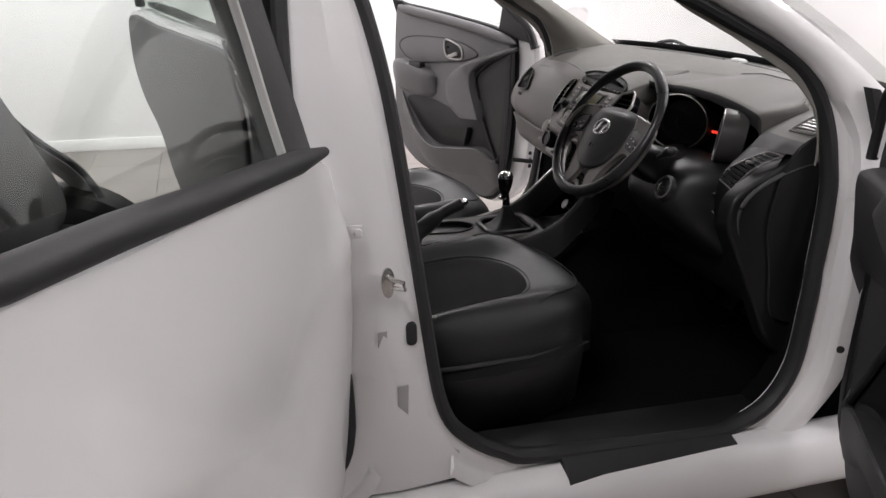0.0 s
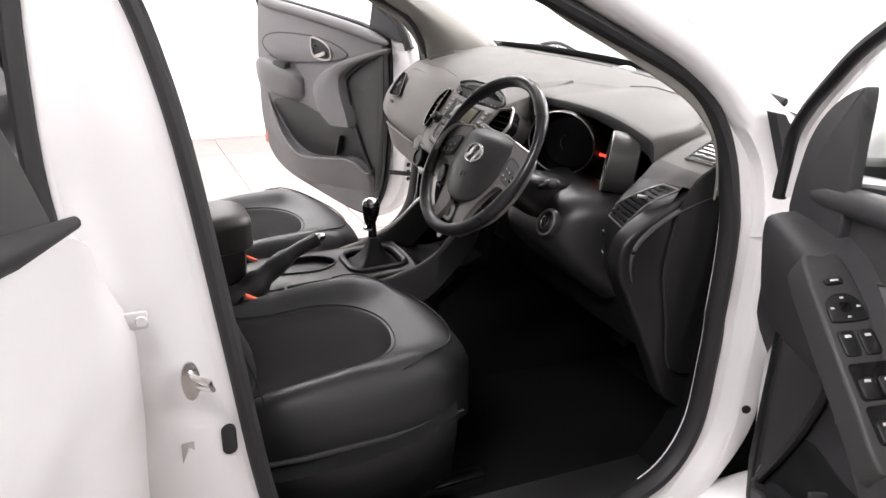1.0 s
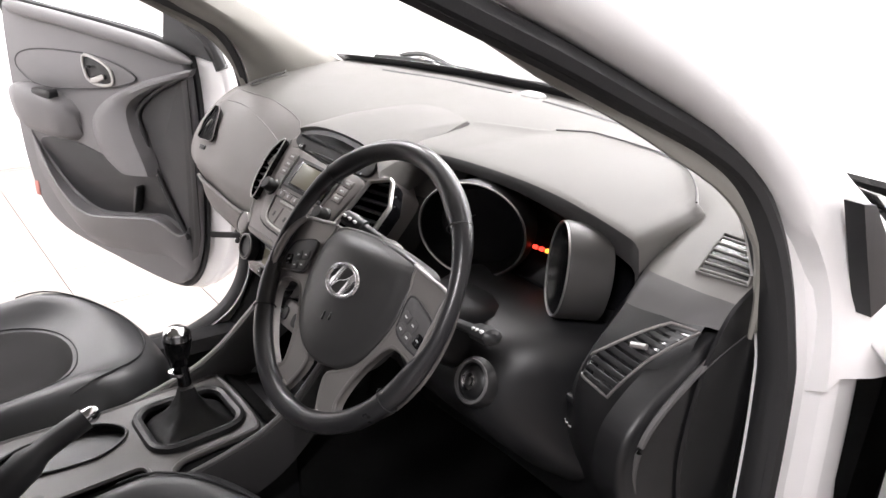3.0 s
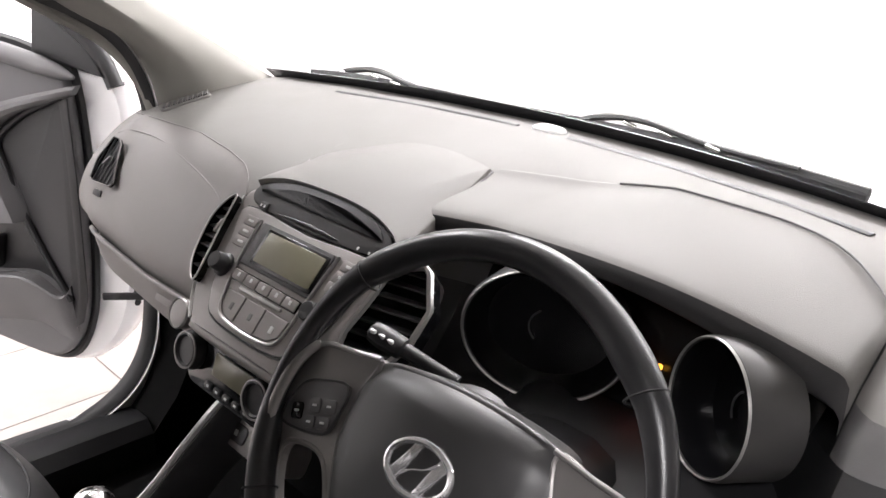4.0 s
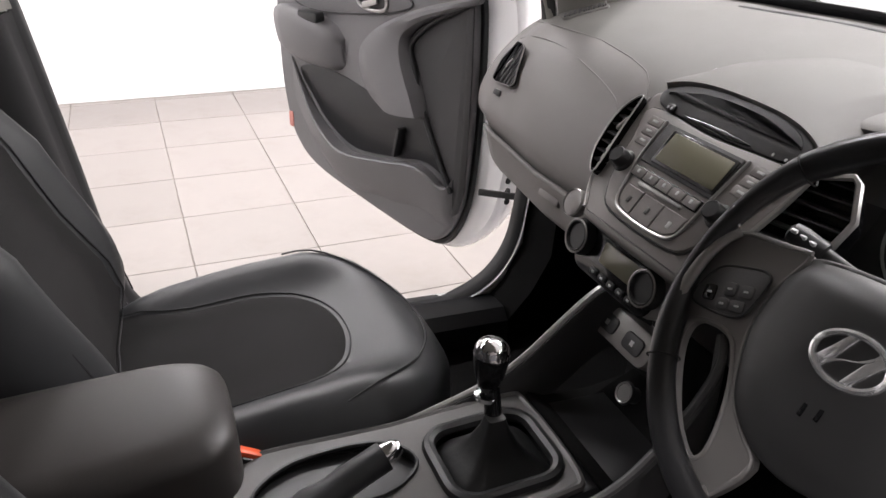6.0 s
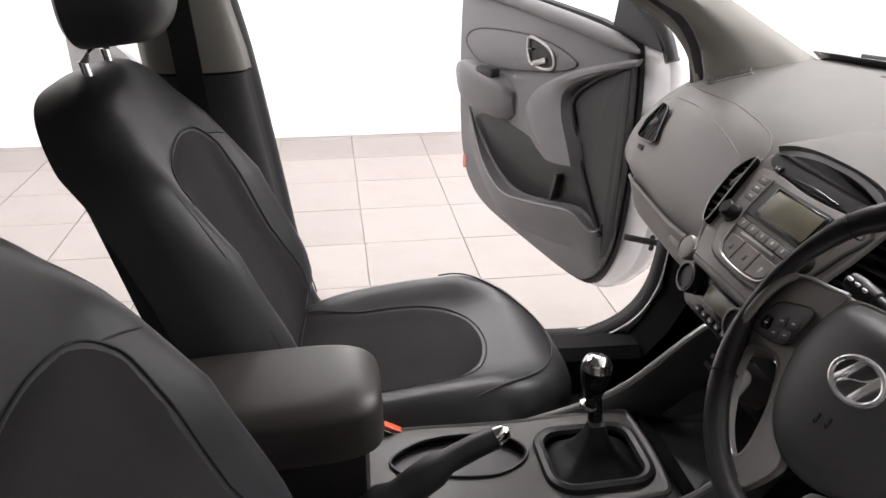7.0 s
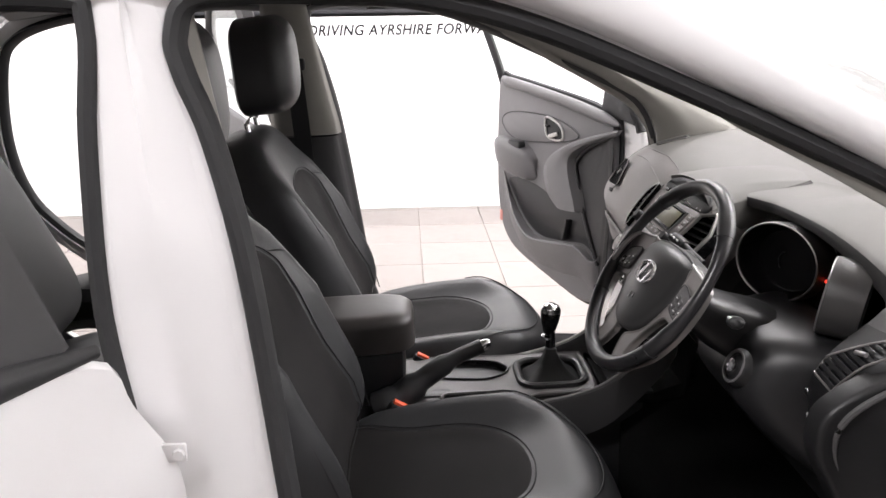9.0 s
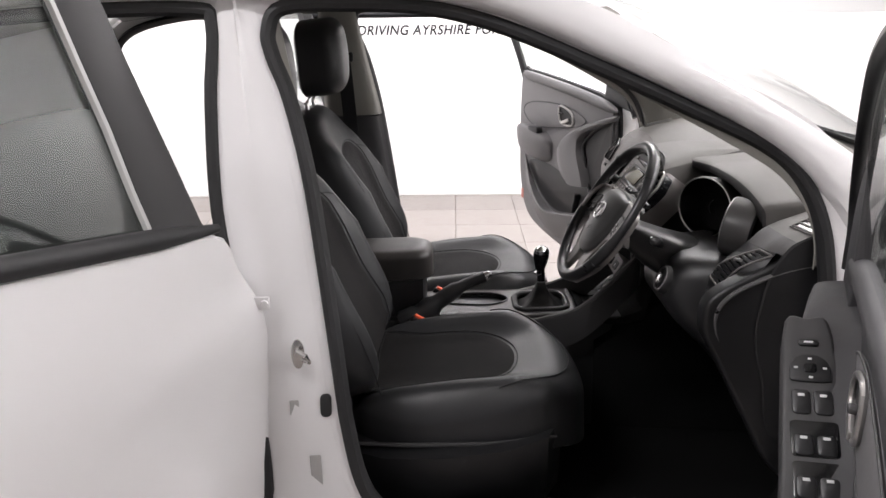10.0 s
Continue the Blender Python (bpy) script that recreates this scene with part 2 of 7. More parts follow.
def rrect(w, h, r=0.01, n=4, cx=0.0, cy=0.0):
    """A rectangle with round corners."""
    out = []
    for sx, sy, a0 in ((1, 1, 0), (-1, 1, 90), (-1, -1, 180), (1, -1, 270)):
        for k in range(n + 1):
            a = radians(a0 + 90 * k / n)
            out.append((cx + sx * (w / 2 - r) + r * math.cos(a), cy + sy * (h / 2 - r) + r * math.sin(a)))
    return out


def rbox(size, m, r=0.008, segs=2):
    """A box with all its edges rounded, centred on m."""
    bm = bmesh.new()
    bmesh.ops.create_cube(bm, size=1)
    for v in bm.verts:
        v.co = Vector((v.co.x * size[0], v.co.y * size[1], v.co.z * size[2]))
    bmesh.ops.bevel(bm, geom=bm.edges, offset=min(r, min(size) * 0.45), segments=segs, profile=0.5, affect="EDGES")
    verts = [tuple(m @ v.co) for v in bm.verts]
    faces = [[v.index for v in f.verts] for f in bm.faces]
    bm.free()
    return verts, faces


def revolve(profile, m, segs=24, close=False):
    """A turned body: (radius, height) pairs round local z."""
    rings = [[(r * math.cos(a), r * math.sin(a), h) for a in np.linspace(0, 2 * math.pi, segs, endpoint=False)] for r, h in profile]
    v, f = loft(rings, wrap=close)
    return place(m, v), f


def pillow(hx, hy, top, depth, m, n=24, edge=0.2, drop=0.05, p=5.0, warp=None):
    """A padded body over a rounded rectangle of half sizes hx, hy: top(x, y) is the height of its upper side."""
    line = [math.sin(t * math.pi / 2) for t in np.linspace(-1, 1, n)]
    verts, ring = [], []
    for i, s in enumerate(line):
        for j, t in enumerate(line):
            r = max(abs(s), abs(t))
            k = r / ((abs(s) ** p + abs(t) ** p) ** (1 / p)) if r > 1e-6 else 1
            x, y = hx * s * k, hy * t * k
            if warp:
                x, y = warp(x, y)
            q = max(0.0, (r - (1 - edge)) / edge)
            verts.append((x, y, top(x, y) - drop * (1 - math.sqrt(max(0, 1 - q * q)))))
    faces = [(i * n + j, i * n + j + 1, (i + 1) * n + j + 1, (i + 1) * n + j) for i in range(n - 1) for j in range(n - 1)]
    rim = [j for j in range(n)] + [i * n + n - 1 for i in range(1, n)] + [(n - 1) * n + j for j in range(n - 2, -1, -1)] + [i * n for i in range(n - 2, 0, -1)]
    base = len(verts)
    for k, dz in enumerate((depth * 0.5, depth * 0.93, depth)):
        for a in rim:
            x, y, z = verts[a]
            sh = 1.0 if k < 2 else 0.94
            verts.append((x * sh, y * sh, z - dz))
    L = len(rim)
    prev = rim
    for k in range(3):
        cur = list(range(base + k * L, base + (k + 1) * L))
        faces += [(prev[a], prev[(a + 1) % L], cur[(a + 1) % L], cur[a]) for a in range(L)]
        prev = cur
    faces.append(tuple(prev))
    return place(m, verts), faces


def patch(outline, top, m, lift=0.003, puff=0.0, rings=8):
    """A panel that lies on the surface top(x, y) inside an outline."""
    o = np.array(outline, float)
    c = o.mean(0)
    verts, L = [], len(o)
    for k in range(rings + 1):
        q = 1 - k / rings * 0.97
        for x, y in c + (o - c) * q:
            verts.append((x, y, top(x, y) + (lift + puff * (1 - q ** 4) if k else -0.004)))
    faces = [(k * L + a, k * L + (a + 1) % L, (k + 1) * L + (a + 1) % L, (k + 1) * L + a) for k in range(rings) for a in range(L)]
    faces.append(tuple(range(rings * L, rings * L + L)))
    return place(m, verts), faces


def dome(outline, top, m, skirt=0.03, edge=0.006, rings=10):
    """A padded cover over an outline, with a rounded rim and a skirt that goes down."""
    o = np.array(outline, float)[:, :2]
    c = o.mean(0)
    rows = [[(x, y, top(x, y) - edge - skirt) for x, y in o]]
    for q in (0.0, 0.3, 0.7, 1.0):
        k = 1 - 0.06 * q * q
        rows.append([(c[0] + (x - c[0]) * k, c[1] + (y - c[1]) * k, top(x, y) - edge * (1 - math.sin(q * math.pi / 2))) for x, y in o])
    for r in range(1, rings + 1):
        k = 0.94 * (1 - r / rings * 0.97)
        rows.append([(c[0] + (x - c[0]) * k, c[1] + (y - c[1]) * k, top(c[0] + (x - c[0]) * k, c[1] + (y - c[1]) * k)) for x, y in o])
    v, f = loft(rows)
    return place(m, v), f


def joined(*pieces):
    verts, faces = [], []
    for v, f in pieces:
        k = len(verts)
        verts += list(v)
        faces += [tuple(i + k for i in q) for q in f]
    return verts, faces


I4 = Matrix.Identity(4)

# ---- room ----
X0, X1, Y0, Y1, YP = -5.2, 4.4, -6.0, 5.7, 4.28
floor = tagged(part("floor", *rbox((X1 - X0, Y1 - Y0, 0.1), pose((X0 + X1) / 2, (Y0 + Y1) / 2, -0.056), 0.001), GROUT), "pale beige ceramic tiled showroom floor with grey grout", "floor", kind="structure")
for name, size, at in (("wall_north", (X1 - X0, 0.15, CEILING), ((X0 + X1) / 2, Y1 + 0.075, CEILING / 2)),
                       ("wall_south", (X1 - X0, 0.15, CEILING), ((X0 + X1) / 2, Y0 - 0.075, CEILING / 2)),
                       ("wall_east", (0.15, Y1 - Y0, CEILING), (X1 + 0.075, (Y0 + Y1) / 2, CEILING / 2)),
                       ("wall_west", (0.15, Y1 - Y0, CEILING), (X0 - 0.075, (Y0 + Y1) / 2, CEILING / 2))):
    # the south wall is out of view and dark to hold back bounced light
    tagged(part(name, *rbox(size, pose(*at), 0.002), SOUTH if name == "wall_south" else WALL), "plain closing wall out of view, darkened to cut bounced light" if name == "wall_south" else "plain white painted showroom wall", "wall", kind="structure")
tagged(part("ceiling", *rbox((X1 - X0, Y1 - Y0, 0.1), pose((X0 + X1) / 2, (Y0 + Y1) / 2, CEILING + 0.05), 0.002), WALL), "plain white painted ceiling", "ceiling", kind="structure")
partition = tagged(part("wall_partition", *rbox((X1 - X0 + 0.02, 0.10, 1.465), pose((X0 + X1) / 2, YP + 0.05, 0.7325), 0.006), WALL), "low white painted partition wall behind the car", "wall", kind="structure")
tagged(part("baseboard", *rbox((X1 - X0 + 0.01, 0.012, 0.09), pose((X0 + X1) / 2, YP - 0.006, 0.045), 0.003), WALL), "white painted skirting along the partition wall", "baseboard", kind="structure")

# slogan on the partition
txt = bpy.data.curves.new("wall_lettering", "FONT")
txt.body = "DRIVING AYRSHIRE FORWARD"
txt.size, txt.extrude, txt.shear, txt.offset = 0.108, 0.001, 0.22, 0.0016
txt.space_character = 1.08
tmp = new("lettering_curve", txt)
me = bpy.data.meshes.new_from_object(tmp.evaluated_get(bpy.context.evaluated_depsgraph_get()))
bpy.data.objects.remove(tmp)
me.materials.append(SIGN_INK)
lettering = tagged(new("wall_lettering", me), "black slanted capital lettering on the white partition", "sign")
xs = [v.co.x for v in me.vertices]
lettering.matrix_world = pose(-1.14, YP - 0.004, 1.333, 90, 0, 0) @ Matrix.Diagonal((1.47 / (max(xs) - min(xs)), 1, 1, 1))

# dark shelving that looks over the partition
rack = tagged(new("storage_rack"), "dark metal storage rack standing behind the partition", "shelf")
for z in (0.5, 1.0, 1.5, 2.0):
    part("shelf", *rbox((2.56, 0.4, 0.03), pose(-1.35, 5.2, z), 0.003), DARK_SHELF, rack)
for x in (-2.65, -0.05):
    part("upright", *rbox((0.04, 0.4, 2.1), pose(x, 5.2, 1.05), 0.003), DARK_SHELF, rack)
part("back_panel", *rbox((2.6, 0.02, 2.1), pose(-1.35, 5.411, 1.05), 0.003), DARK_SHELF, rack)
for x, w, h in ((-2.2, 0.5, 0.3), (-1.6, 0.3, 0.36), (-0.95, 0.45, 0.25), (-0.4, 0.35, 0.33)):
    tagged(part("storage_box", *rbox((w, 0.3, h), pose(x, 5.17, 1.515 + h / 2), 0.01), TRIM_DARK), "dark storage box on the rack shelf", "box", group="boxes on the rack")

# ceiling lights
def ceiling_light(x, y, turn):
    m = pose(x, y, CEILING, 0, 0, turn)
    fr = part("ceiling_light", *joined(*[rbox(s, m @ pose(*a), 0.004) for s, a in (((1.5, 0.02, 0.06), (0, 0.15, -0.03)), ((1.5, 0.02, 0.06), (0, -0.15, -0.03)), ((0.02, 0.28, 0.06), (0.74, 0, -0.03)), ((0.02, 0.28, 0.06), (-0.74, 0, -0.03)))]), SATIN_SILVER)
    tagged(fr, "long rectangular white ceiling light panel, switched on", "ceiling light", group="ceiling lights")
    part("diffuser", *rbox((1.45, 0.27, 0.01), m @ pose(0, 0, -0.03), 0.002), emitter("light_diffuser", (1, 0.97, 0.985), LAMP_GLOW), fr, "bright white diffuser")
    lamp = new("light_panel_lamp", bpy.data.lights.new("light_panel_lamp", "AREA"))
    lamp.data.shape, lamp.data.size, lamp.data.size_y = "RECTANGLE", 1.44, 0.26
    lamp.data.energy, lamp.data.color = LAMP_POWER, (1.0, 0.965, 0.985)
    lamp.matrix_world = m @ pose(0, 0, -0.045)
    lamp.parent = fr


for lx, ly, turn in LIGHTS:
    ceiling_light(lx, ly, turn)

# ---- car: shell ----
car = tagged(new("car"), "white compact sport-utility car with all doors open on the tiled floor", "car")


def side_y(z):
    """Half width of the body at the door seals."""
    return 0.80 - 0.02 * max(0, z - 0.45) / 0.3 if z < 0.75 else 0.78 - 0.115 * (z - 0.75) / 0.63


FRONT_HOLE = [(-0.69, 1.44), (-0.697, 1.487), (-0.665, 1.531), (-0.517, 1.535), (-0.39, 1.526), (-0.244, 1.488), (-0.03, 1.398), (0.11, 1.335), (0.221, 1.282), (0.285, 1.237), (0.328, 1.178), (0.352, 1.113),
              (0.362, 1.05), (0.368, 0.97), (0.366, 0.86), (0.352, 0.70), (0.335, 0.563), (0.284, 0.475), (0.20, 0.428), (0.10, 0.415), (-0.317, 0.442), (-0.41, 0.47),
              (-0.486, 0.519), (-0.536, 0.585), (-0.564, 0.711), (-0.59, 0.928), (-0.625, 1.2), (-0.66, 1.36)]
REAR_HOLE = [(-0.80, 1.50), (-0.84, 1.53), (-1.10, 1.525), (-1.35, 1.50), (-1.50, 1.45), (-1.56, 1.36), (-1.60, 1.15), (-1.58, 0.98), (-1.50, 0.86), (-1.38, 0.74),
             (-1.30, 0.58), (-1.22, 0.49), (-1.10, 0.46), (-0.88, 0.455), (-0.78, 0.48), (-0.735, 0.56), (-0.74, 0.75), (-0.77, 0.95), (-0.805, 1.15), (-0.808, 1.36)]


def flare(x, z):
    """The frame stands further out along the windscreen pillar."""
    return 0.024 * min(1, max(0, (x + 0.25) / 0.25)) * min(1, max(0, (z - 0.80) / 0.2))


def reach(x, z, off):
    """The frame's flange is narrow beside the pillar between the doors."""
    if z < 0.52:
        return off
    return min(off, 0.03 + 0.045 * min(1, max(0, (x + 0.42) / 0.12, (-0.98 - x) / 0.12)))


def hole_ring(outline, s, steps):
    """Rings round a door opening: each step is (offset outward, inset towards the cabin)."""
    o = curve([(x, z, 0) for x, z in outline], 5, True)[:, :2]
    tang = np.roll(o, -1, 0) - np.roll(o, 1, 0)
    tang /= np.linalg.norm(tang, axis=1)[:, None]
    nor = np.stack([tang[:, 1], -tang[:, 0]], 1)
    if np.sum(o[:, 0] * np.roll(o[:, 1], -1) - np.roll(o[:, 0], -1) * o[:, 1]) < 0:
        nor = -nor
    rings = []
    for off, inset in steps:
        row = []
        for (a, b), (na, nb) in zip(o, nor):
            k = reach(a, b, off)
            x, z = a + na * k, b + nb * k
            row.append((x, s * (side_y(min(z, 1.55)) + flare(a, z) - (inset if k == off else 0.012)), z))
        rings.append(row)
    return rings


def opening(outline, s, name):
    frame_ob = part(name, *loft(hole_ring(outline, s, [(0.002, 0.045), (0.002, 0.012), (0.006, 0.004), (0.03, 0.0), (0.045, -0.002), (0.052, -0.010), (0.058, -0.020), (0.075, -0.026)]), caps=False), WHITE_PAINT, car, "white painted door surround")
    o = [(x, s * (side_y(z) + flare(x, z)), z) for x, z, _ in curve([(x, z, 0) for x, z in outline], 5, True)]
    part("door_seal", *tube([(x, y + s * -0.004, z) for x, y, z in o], 0.0125, 8, True, up=(0, 1, 0)), RUBBER, frame_ob, "black rubber door seal")
    part("inner_seal_lip", *loft(hole_ring(outline, s, [(0.012, 0.006), (-0.012, 0.004), (-0.016, 0.012), (-0.012, 0.03), (0.0, 0.04)]), caps=False), RUBBER, frame_ob)
    return frame_ob


for s in (-1, 1):
    opening(FRONT_HOLE, s, "front_door_frame")
    opening(REAR_HOLE, s, "rear_door_frame")

# roof, bonnet, windscreen, wings, sills, tail
def gridpart(name, fn, nu, nv, mat, parent, label="", thick=0.0):
    v = [fn(i / nu, j / nv) for i in range(nu + 1) for j in range(nv + 1)]
    f = [(i * (nv + 1) + j, i * (nv + 1) + j + 1, (i + 1) * (nv + 1) + j + 1, (i + 1) * (nv + 1) + j) for i in range(nu) for j in range(nv)]
    ob = part(name, v, f, mat, parent, label)
    if thick:
        mod = ob.modifiers.new("thickness", "SOLIDIFY")
        mod.thickness, mod.offset = thick, 0
    return ob


def roof_fn(dz, wide):
    def fn(u, v):
        x = 0.02 - 2.02 * u
        b = (v * 2 - 1)
        y = b * (0.625 + wide)
        z = 1.60 + 0.035 * (1 - b * b) - 0.10 * max(0, (u - 0.6) / 0.4) ** 2 - 0.09 * max(0, (0.25 - u) / 0.25) ** 2 - 0.035 * abs(b) ** 6 + dz
        return x, y, z
    return fn


gridpart("roof", roof_fn(0.0, 0.03), 24, 16, WHITE_PAINT, car, "white painted roof panel", 0.004)
gridpart("headliner", roof_fn(-0.035, 0.0), 24, 16, HEADLINER, car, "light grey fabric headliner", 0.006)


def screen_edge(b):
    """Foot and head of the windscreen at a share b of its half width."""
    foot = Vector((0.80 - 0.11 * b * b, b * 0.72, 1.128 - 0.02 * b * b))
    head = Vector((0.03 - 0.06 * b * b, b * 0.61, 1.545 - 0.01 * b * b))
    return foot, head


def screen_fn(u, v):
    b = v * 2 - 1
    foot, head = screen_edge(b)
    p = foot.lerp(head, u)
    return p.x + 0.02 * math.sin(math.pi * u), p.y, p.z + 0.025 * math.sin(math.pi * u)


ws = gridpart("windscreen", screen_fn, 10, 16, GLASS, car, "clear laminated windscreen")
ws.visible_shadow = False
# black border along the foot of the glass
gridpart("screen_border", lambda u, v: tuple(Vector(screen_fn(0.12 * u - 0.01, v)) + Vector((-0.006, 0, -0.002))), 2, 20, GLOSS_BLACK, car, "black border at the foot of the windscreen", 0.002)


def bonnet_fn(u, v):
    b = v * 2 - 1
    x = 0.88 - 0.10 * b * b + 0.95 * u
    return x, b * (0.74 - 0.05 * u), 1.075 - 0.02 * b * b - 0.05 * u - 0.16 * u ** 3 - 0.05 * abs(b) ** 5


gridpart("bonnet", bonnet_fn, 14, 14, WHITE_PAINT, car, "white painted bonnet", 0.004)


def cowl_fn(u, v):
    b = v * 2 - 1
    foot, _ = screen_edge(b)
    return foot.x - 0.03 + 0.17 * u, b * 0.73, foot.z - 0.015 - 0.055 * u + 0.012 * math.sin(u * 9)


gridpart("cowl_panel", cowl_fn, 12, 16, BLACK_PLASTIC, car, "black plastic cowl under the windscreen", 0.004)

for s in (-1, 1):
    # A-pillar skin outside, running on into the roof rail
    ring = []
    upper = curve([(0.62, 0.80, 0.97), (0.71, 0.745, 1.09), (0.525, 0.715, 1.215), (0.34, 0.69, 1.33), (0.155, 0.665, 1.445), (-0.05, 0.64, 1.555), (-0.25, 0.63, 1.592), (-0.45, 0.63, 1.603), (-0.70, 0.63, 1.603), (-1.10, 0.63, 1.595), (-1.50, 0.63, 1.56)], 4)
    lower_ = curve([(0.412, 0, 0.97), (0.404, 0, 1.10), (0.325, 0, 1.213), (0.205, 0, 1.305), (0.0, 0, 1.406), (-0.19, 0, 1.492), (-0.33, 0, 1.535), (-0.50, 0, 1.553), (-0.70, 0, 1.553), (-1.10, 0, 1.547), (-1.50, 0, 1.50)], 4)
    for (ux, uy, uz), (lx, _, lz) in zip(upper, lower_):
        ys = side_y(lz) + 0.8 * flare(lx, lz)
        k = 0.62 if lx > -0.2 else 0.62 + 0.38 * min(1, (-0.2 - lx) / 0.3)
        ux, uy, uz = lx + k * (ux - lx), ys + k * (uy - ys) + 0.012, lz + k * (uz - lz)
        sec = [(ux, s * uy, uz), (ux * 0.93 + lx * 0.07, s * (uy + 0.022), uz + 0.004), (ux * 0.5 + lx * 0.5, s * (uy * 0.5 + ys * 0.5 + 0.034), uz * 0.5 + lz * 0.5 + 0.012), (ux * 0.12 + lx * 0.88, s * (ys + 0.036), lz + 0.02), (lx, s * (ys + 0.030), lz + 0.004), (lx - 0.004, s * (ys + 0.004), lz - 0.006), (lx, s * (ys - 0.03), lz - 0.004), (ux - 0.03, s * (uy - 0.03), uz - 0.03)]
        ring.append([tuple(p) for p in sec])
    part("a_pillar", *loft(ring), WHITE_PAINT, car, "white painted windscreen pillar and roof rail", angle=55)
    # trim inside the pillar
    ring = []
    ridge = curve([(0.345, 1.03), (0.341, 1.08), (0.323, 1.138), (0.29, 1.187), (0.238, 1.233), (0.13, 1.294), (0.02, 1.362), (-0.07, 1.414), (-0.20, 1.474), (-0.33, 1.515), (-0.46, 1.530)], 3)
    for i, (rx, rz) in enumerate(ridge):
        low = min(1, max(0, (rx - 0.02) / 0.1))
        rx, rz = rx + 0.010 * low, rz + 0.006 * low
        q = min(1.0, i / 22)
        foot, head = screen_edge(1.0)
        p = Vector((foot.x - 0.02, 0, foot.z)).lerp(Vector((head.x - 0.03, 0, head.z - 0.01)), q)
        if i > 22:
            p = Vector((rx + 0.06, 0, min(1.545, rz + 0.06)))
        yr = min(0.703, 0.696 - 0.18 * (rz - 1.2)) - 0.03 * min(1, max(0, (0.10 - rx) / 0.2))
        sec = [(p.x, s * (0.70 - 0.095 * q), p.z), (p.x - 0.035, s * (0.675 - 0.095 * q), p.z - 0.012), (p.x * 0.5 + rx * 0.5, s * (0.672 - 0.09 * q), p.z * 0.5 + rz * 0.5 - 0.004),
               (rx + 0.02, s * (yr - 0.004), rz + 0.006), (rx, s * yr, rz), (rx - 0.006, s * (yr + 0.012), rz - 0.004), (rx + 0.025, s * (yr + 0.012), rz + 0.012), (p.x, s * (0.71 - 0.095 * q), p.z - 0.01)]
        ring.append([tuple(w) for w in curve(sec, 3, True)])
    part("a_pillar_trim", *loft(ring), PILLAR_TRIM, car, "beige-grey fabric windscreen pillar trim")
    # B-pillar trim: pale above, black below
    for nm, z0, z1, mt, lab in (("b_pillar_upper_trim", 1.165, 1.56, PILLAR_TRIM, "beige-grey upper pillar trim"), ("b_pillar_lower_trim", 0.42, 1.16, TRIM_DARK, "black plastic lower pillar trim")):
        ring = []
        for z in np.linspace(z0, z1, 12):
            xf = np.interp(z, [0.42, 0.58, 0.711, 0.928, 1.2, 1.36, 1.56], [-0.49, -0.545, -0.568, -0.594, -0.629, -0.662, -0.70])
            xr = np.interp(z, [0.42, 0.56, 0.75, 0.95, 1.15, 1.36, 1.56], [-0.80, -0.74, -0.745, -0.775, -0.81, -0.813, -0.81])
            ys = side_y(z)
            out = 0.006 if z0 > 1 else 0.0
            sec = [(xf - 0.004, s * (ys - 0.030), z), (xf + out, s * (ys - 0.05), z), (xf + out - 0.006, s * (ys - 0.07), z), (xf - 0.03, s * (ys - 0.085), z), ((xf + xr) / 2, s * (ys - 0.095), z), (xr + 0.03, s * (ys - 0.085), z), (xr + 0.004, s * (ys - 0.06), z), (xr + 0.003, s * (ys - 0.005), z)]
            ring.append([tuple(w) for w in curve(sec, 2, True)])
        part(nm, *loft(ring), mt, car, lab)
    ring = []
    for z in np.linspace(0.44, 1.56, 16):
        xf = np.interp(z, [0.42, 0.58, 0.711, 0.928, 1.2, 1.36, 1.56], [-0.43, -0.545, -0.568, -0.594, -0.629, -0.662, -0.70])
        xr = np.interp(z, [0.42, 0.56, 0.75, 0.95, 1.15, 1.36, 1.56], [-0.84, -0.74, -0.745, -0.775, -0.81, -0.813, -0.81])
        ys = side_y(min(z, 1.55))
        sec = [(xf - 0.006, s * (ys - 0.012), z), (xf - 0.027, s * (ys + 0.0008), z), (xf - 0.055, s * (ys + 0.005), z), ((xf + xr) / 2, s * (ys + 0.016), z), (xr + 0.055, s * (ys + 0.005), z), (xr + 0.027, s * (ys + 0.0008), z), (xr + 0.006, s * (ys - 0.012), z), (xr + 0.006, s * (ys - 0.03), z), (xf - 0.006, s * (ys - 0.03), z)]
        ring.append(sec)
    part("b_pillar", *loft(ring), WHITE_PAINT, car, "white painted door pillar")
    # sill cover and inner sill trim
    v, f = loft([[(x, s * 0.795, 0.43 + dz), (x, s * 0.76, 0.452 + dz), (x, s * 0.69, 0.455 + dz), (x, s * 0.665, 0.43 + dz), (x, s * 0.66, 0.33), (x, s * 0.79, 0.33)] for x, dz in zip(np.linspace(0.28, -1.25, 20), np.linspace(-0.018, 0.03, 20))])
    part("sill_trim", v, f, BLACK_PLASTIC, car, "black plastic sill trim")
    v, f = loft([[(x, s * 0.862, z - 0.040), (x, s * 0.862, z - 0.034), (x, s * 0.835, z - 0.002), (x, s * 0.806, z + 0.006), (x, s * 0.80, z - 0.012), (x, s * 0.84, z - 0.04)] for x, z in [(0.165 - 0.44 * k / 8, 0.413 + 0.022 * k / 8) for k in range(9)]])
    part("scuff_plate", v, f, RUBBER, car, "black scuff plate on the sill")
    # outer sill, front wing and rear quarter
    def sill_fn(u, v, s=s):
        x = 0.62 - 2.0 * u
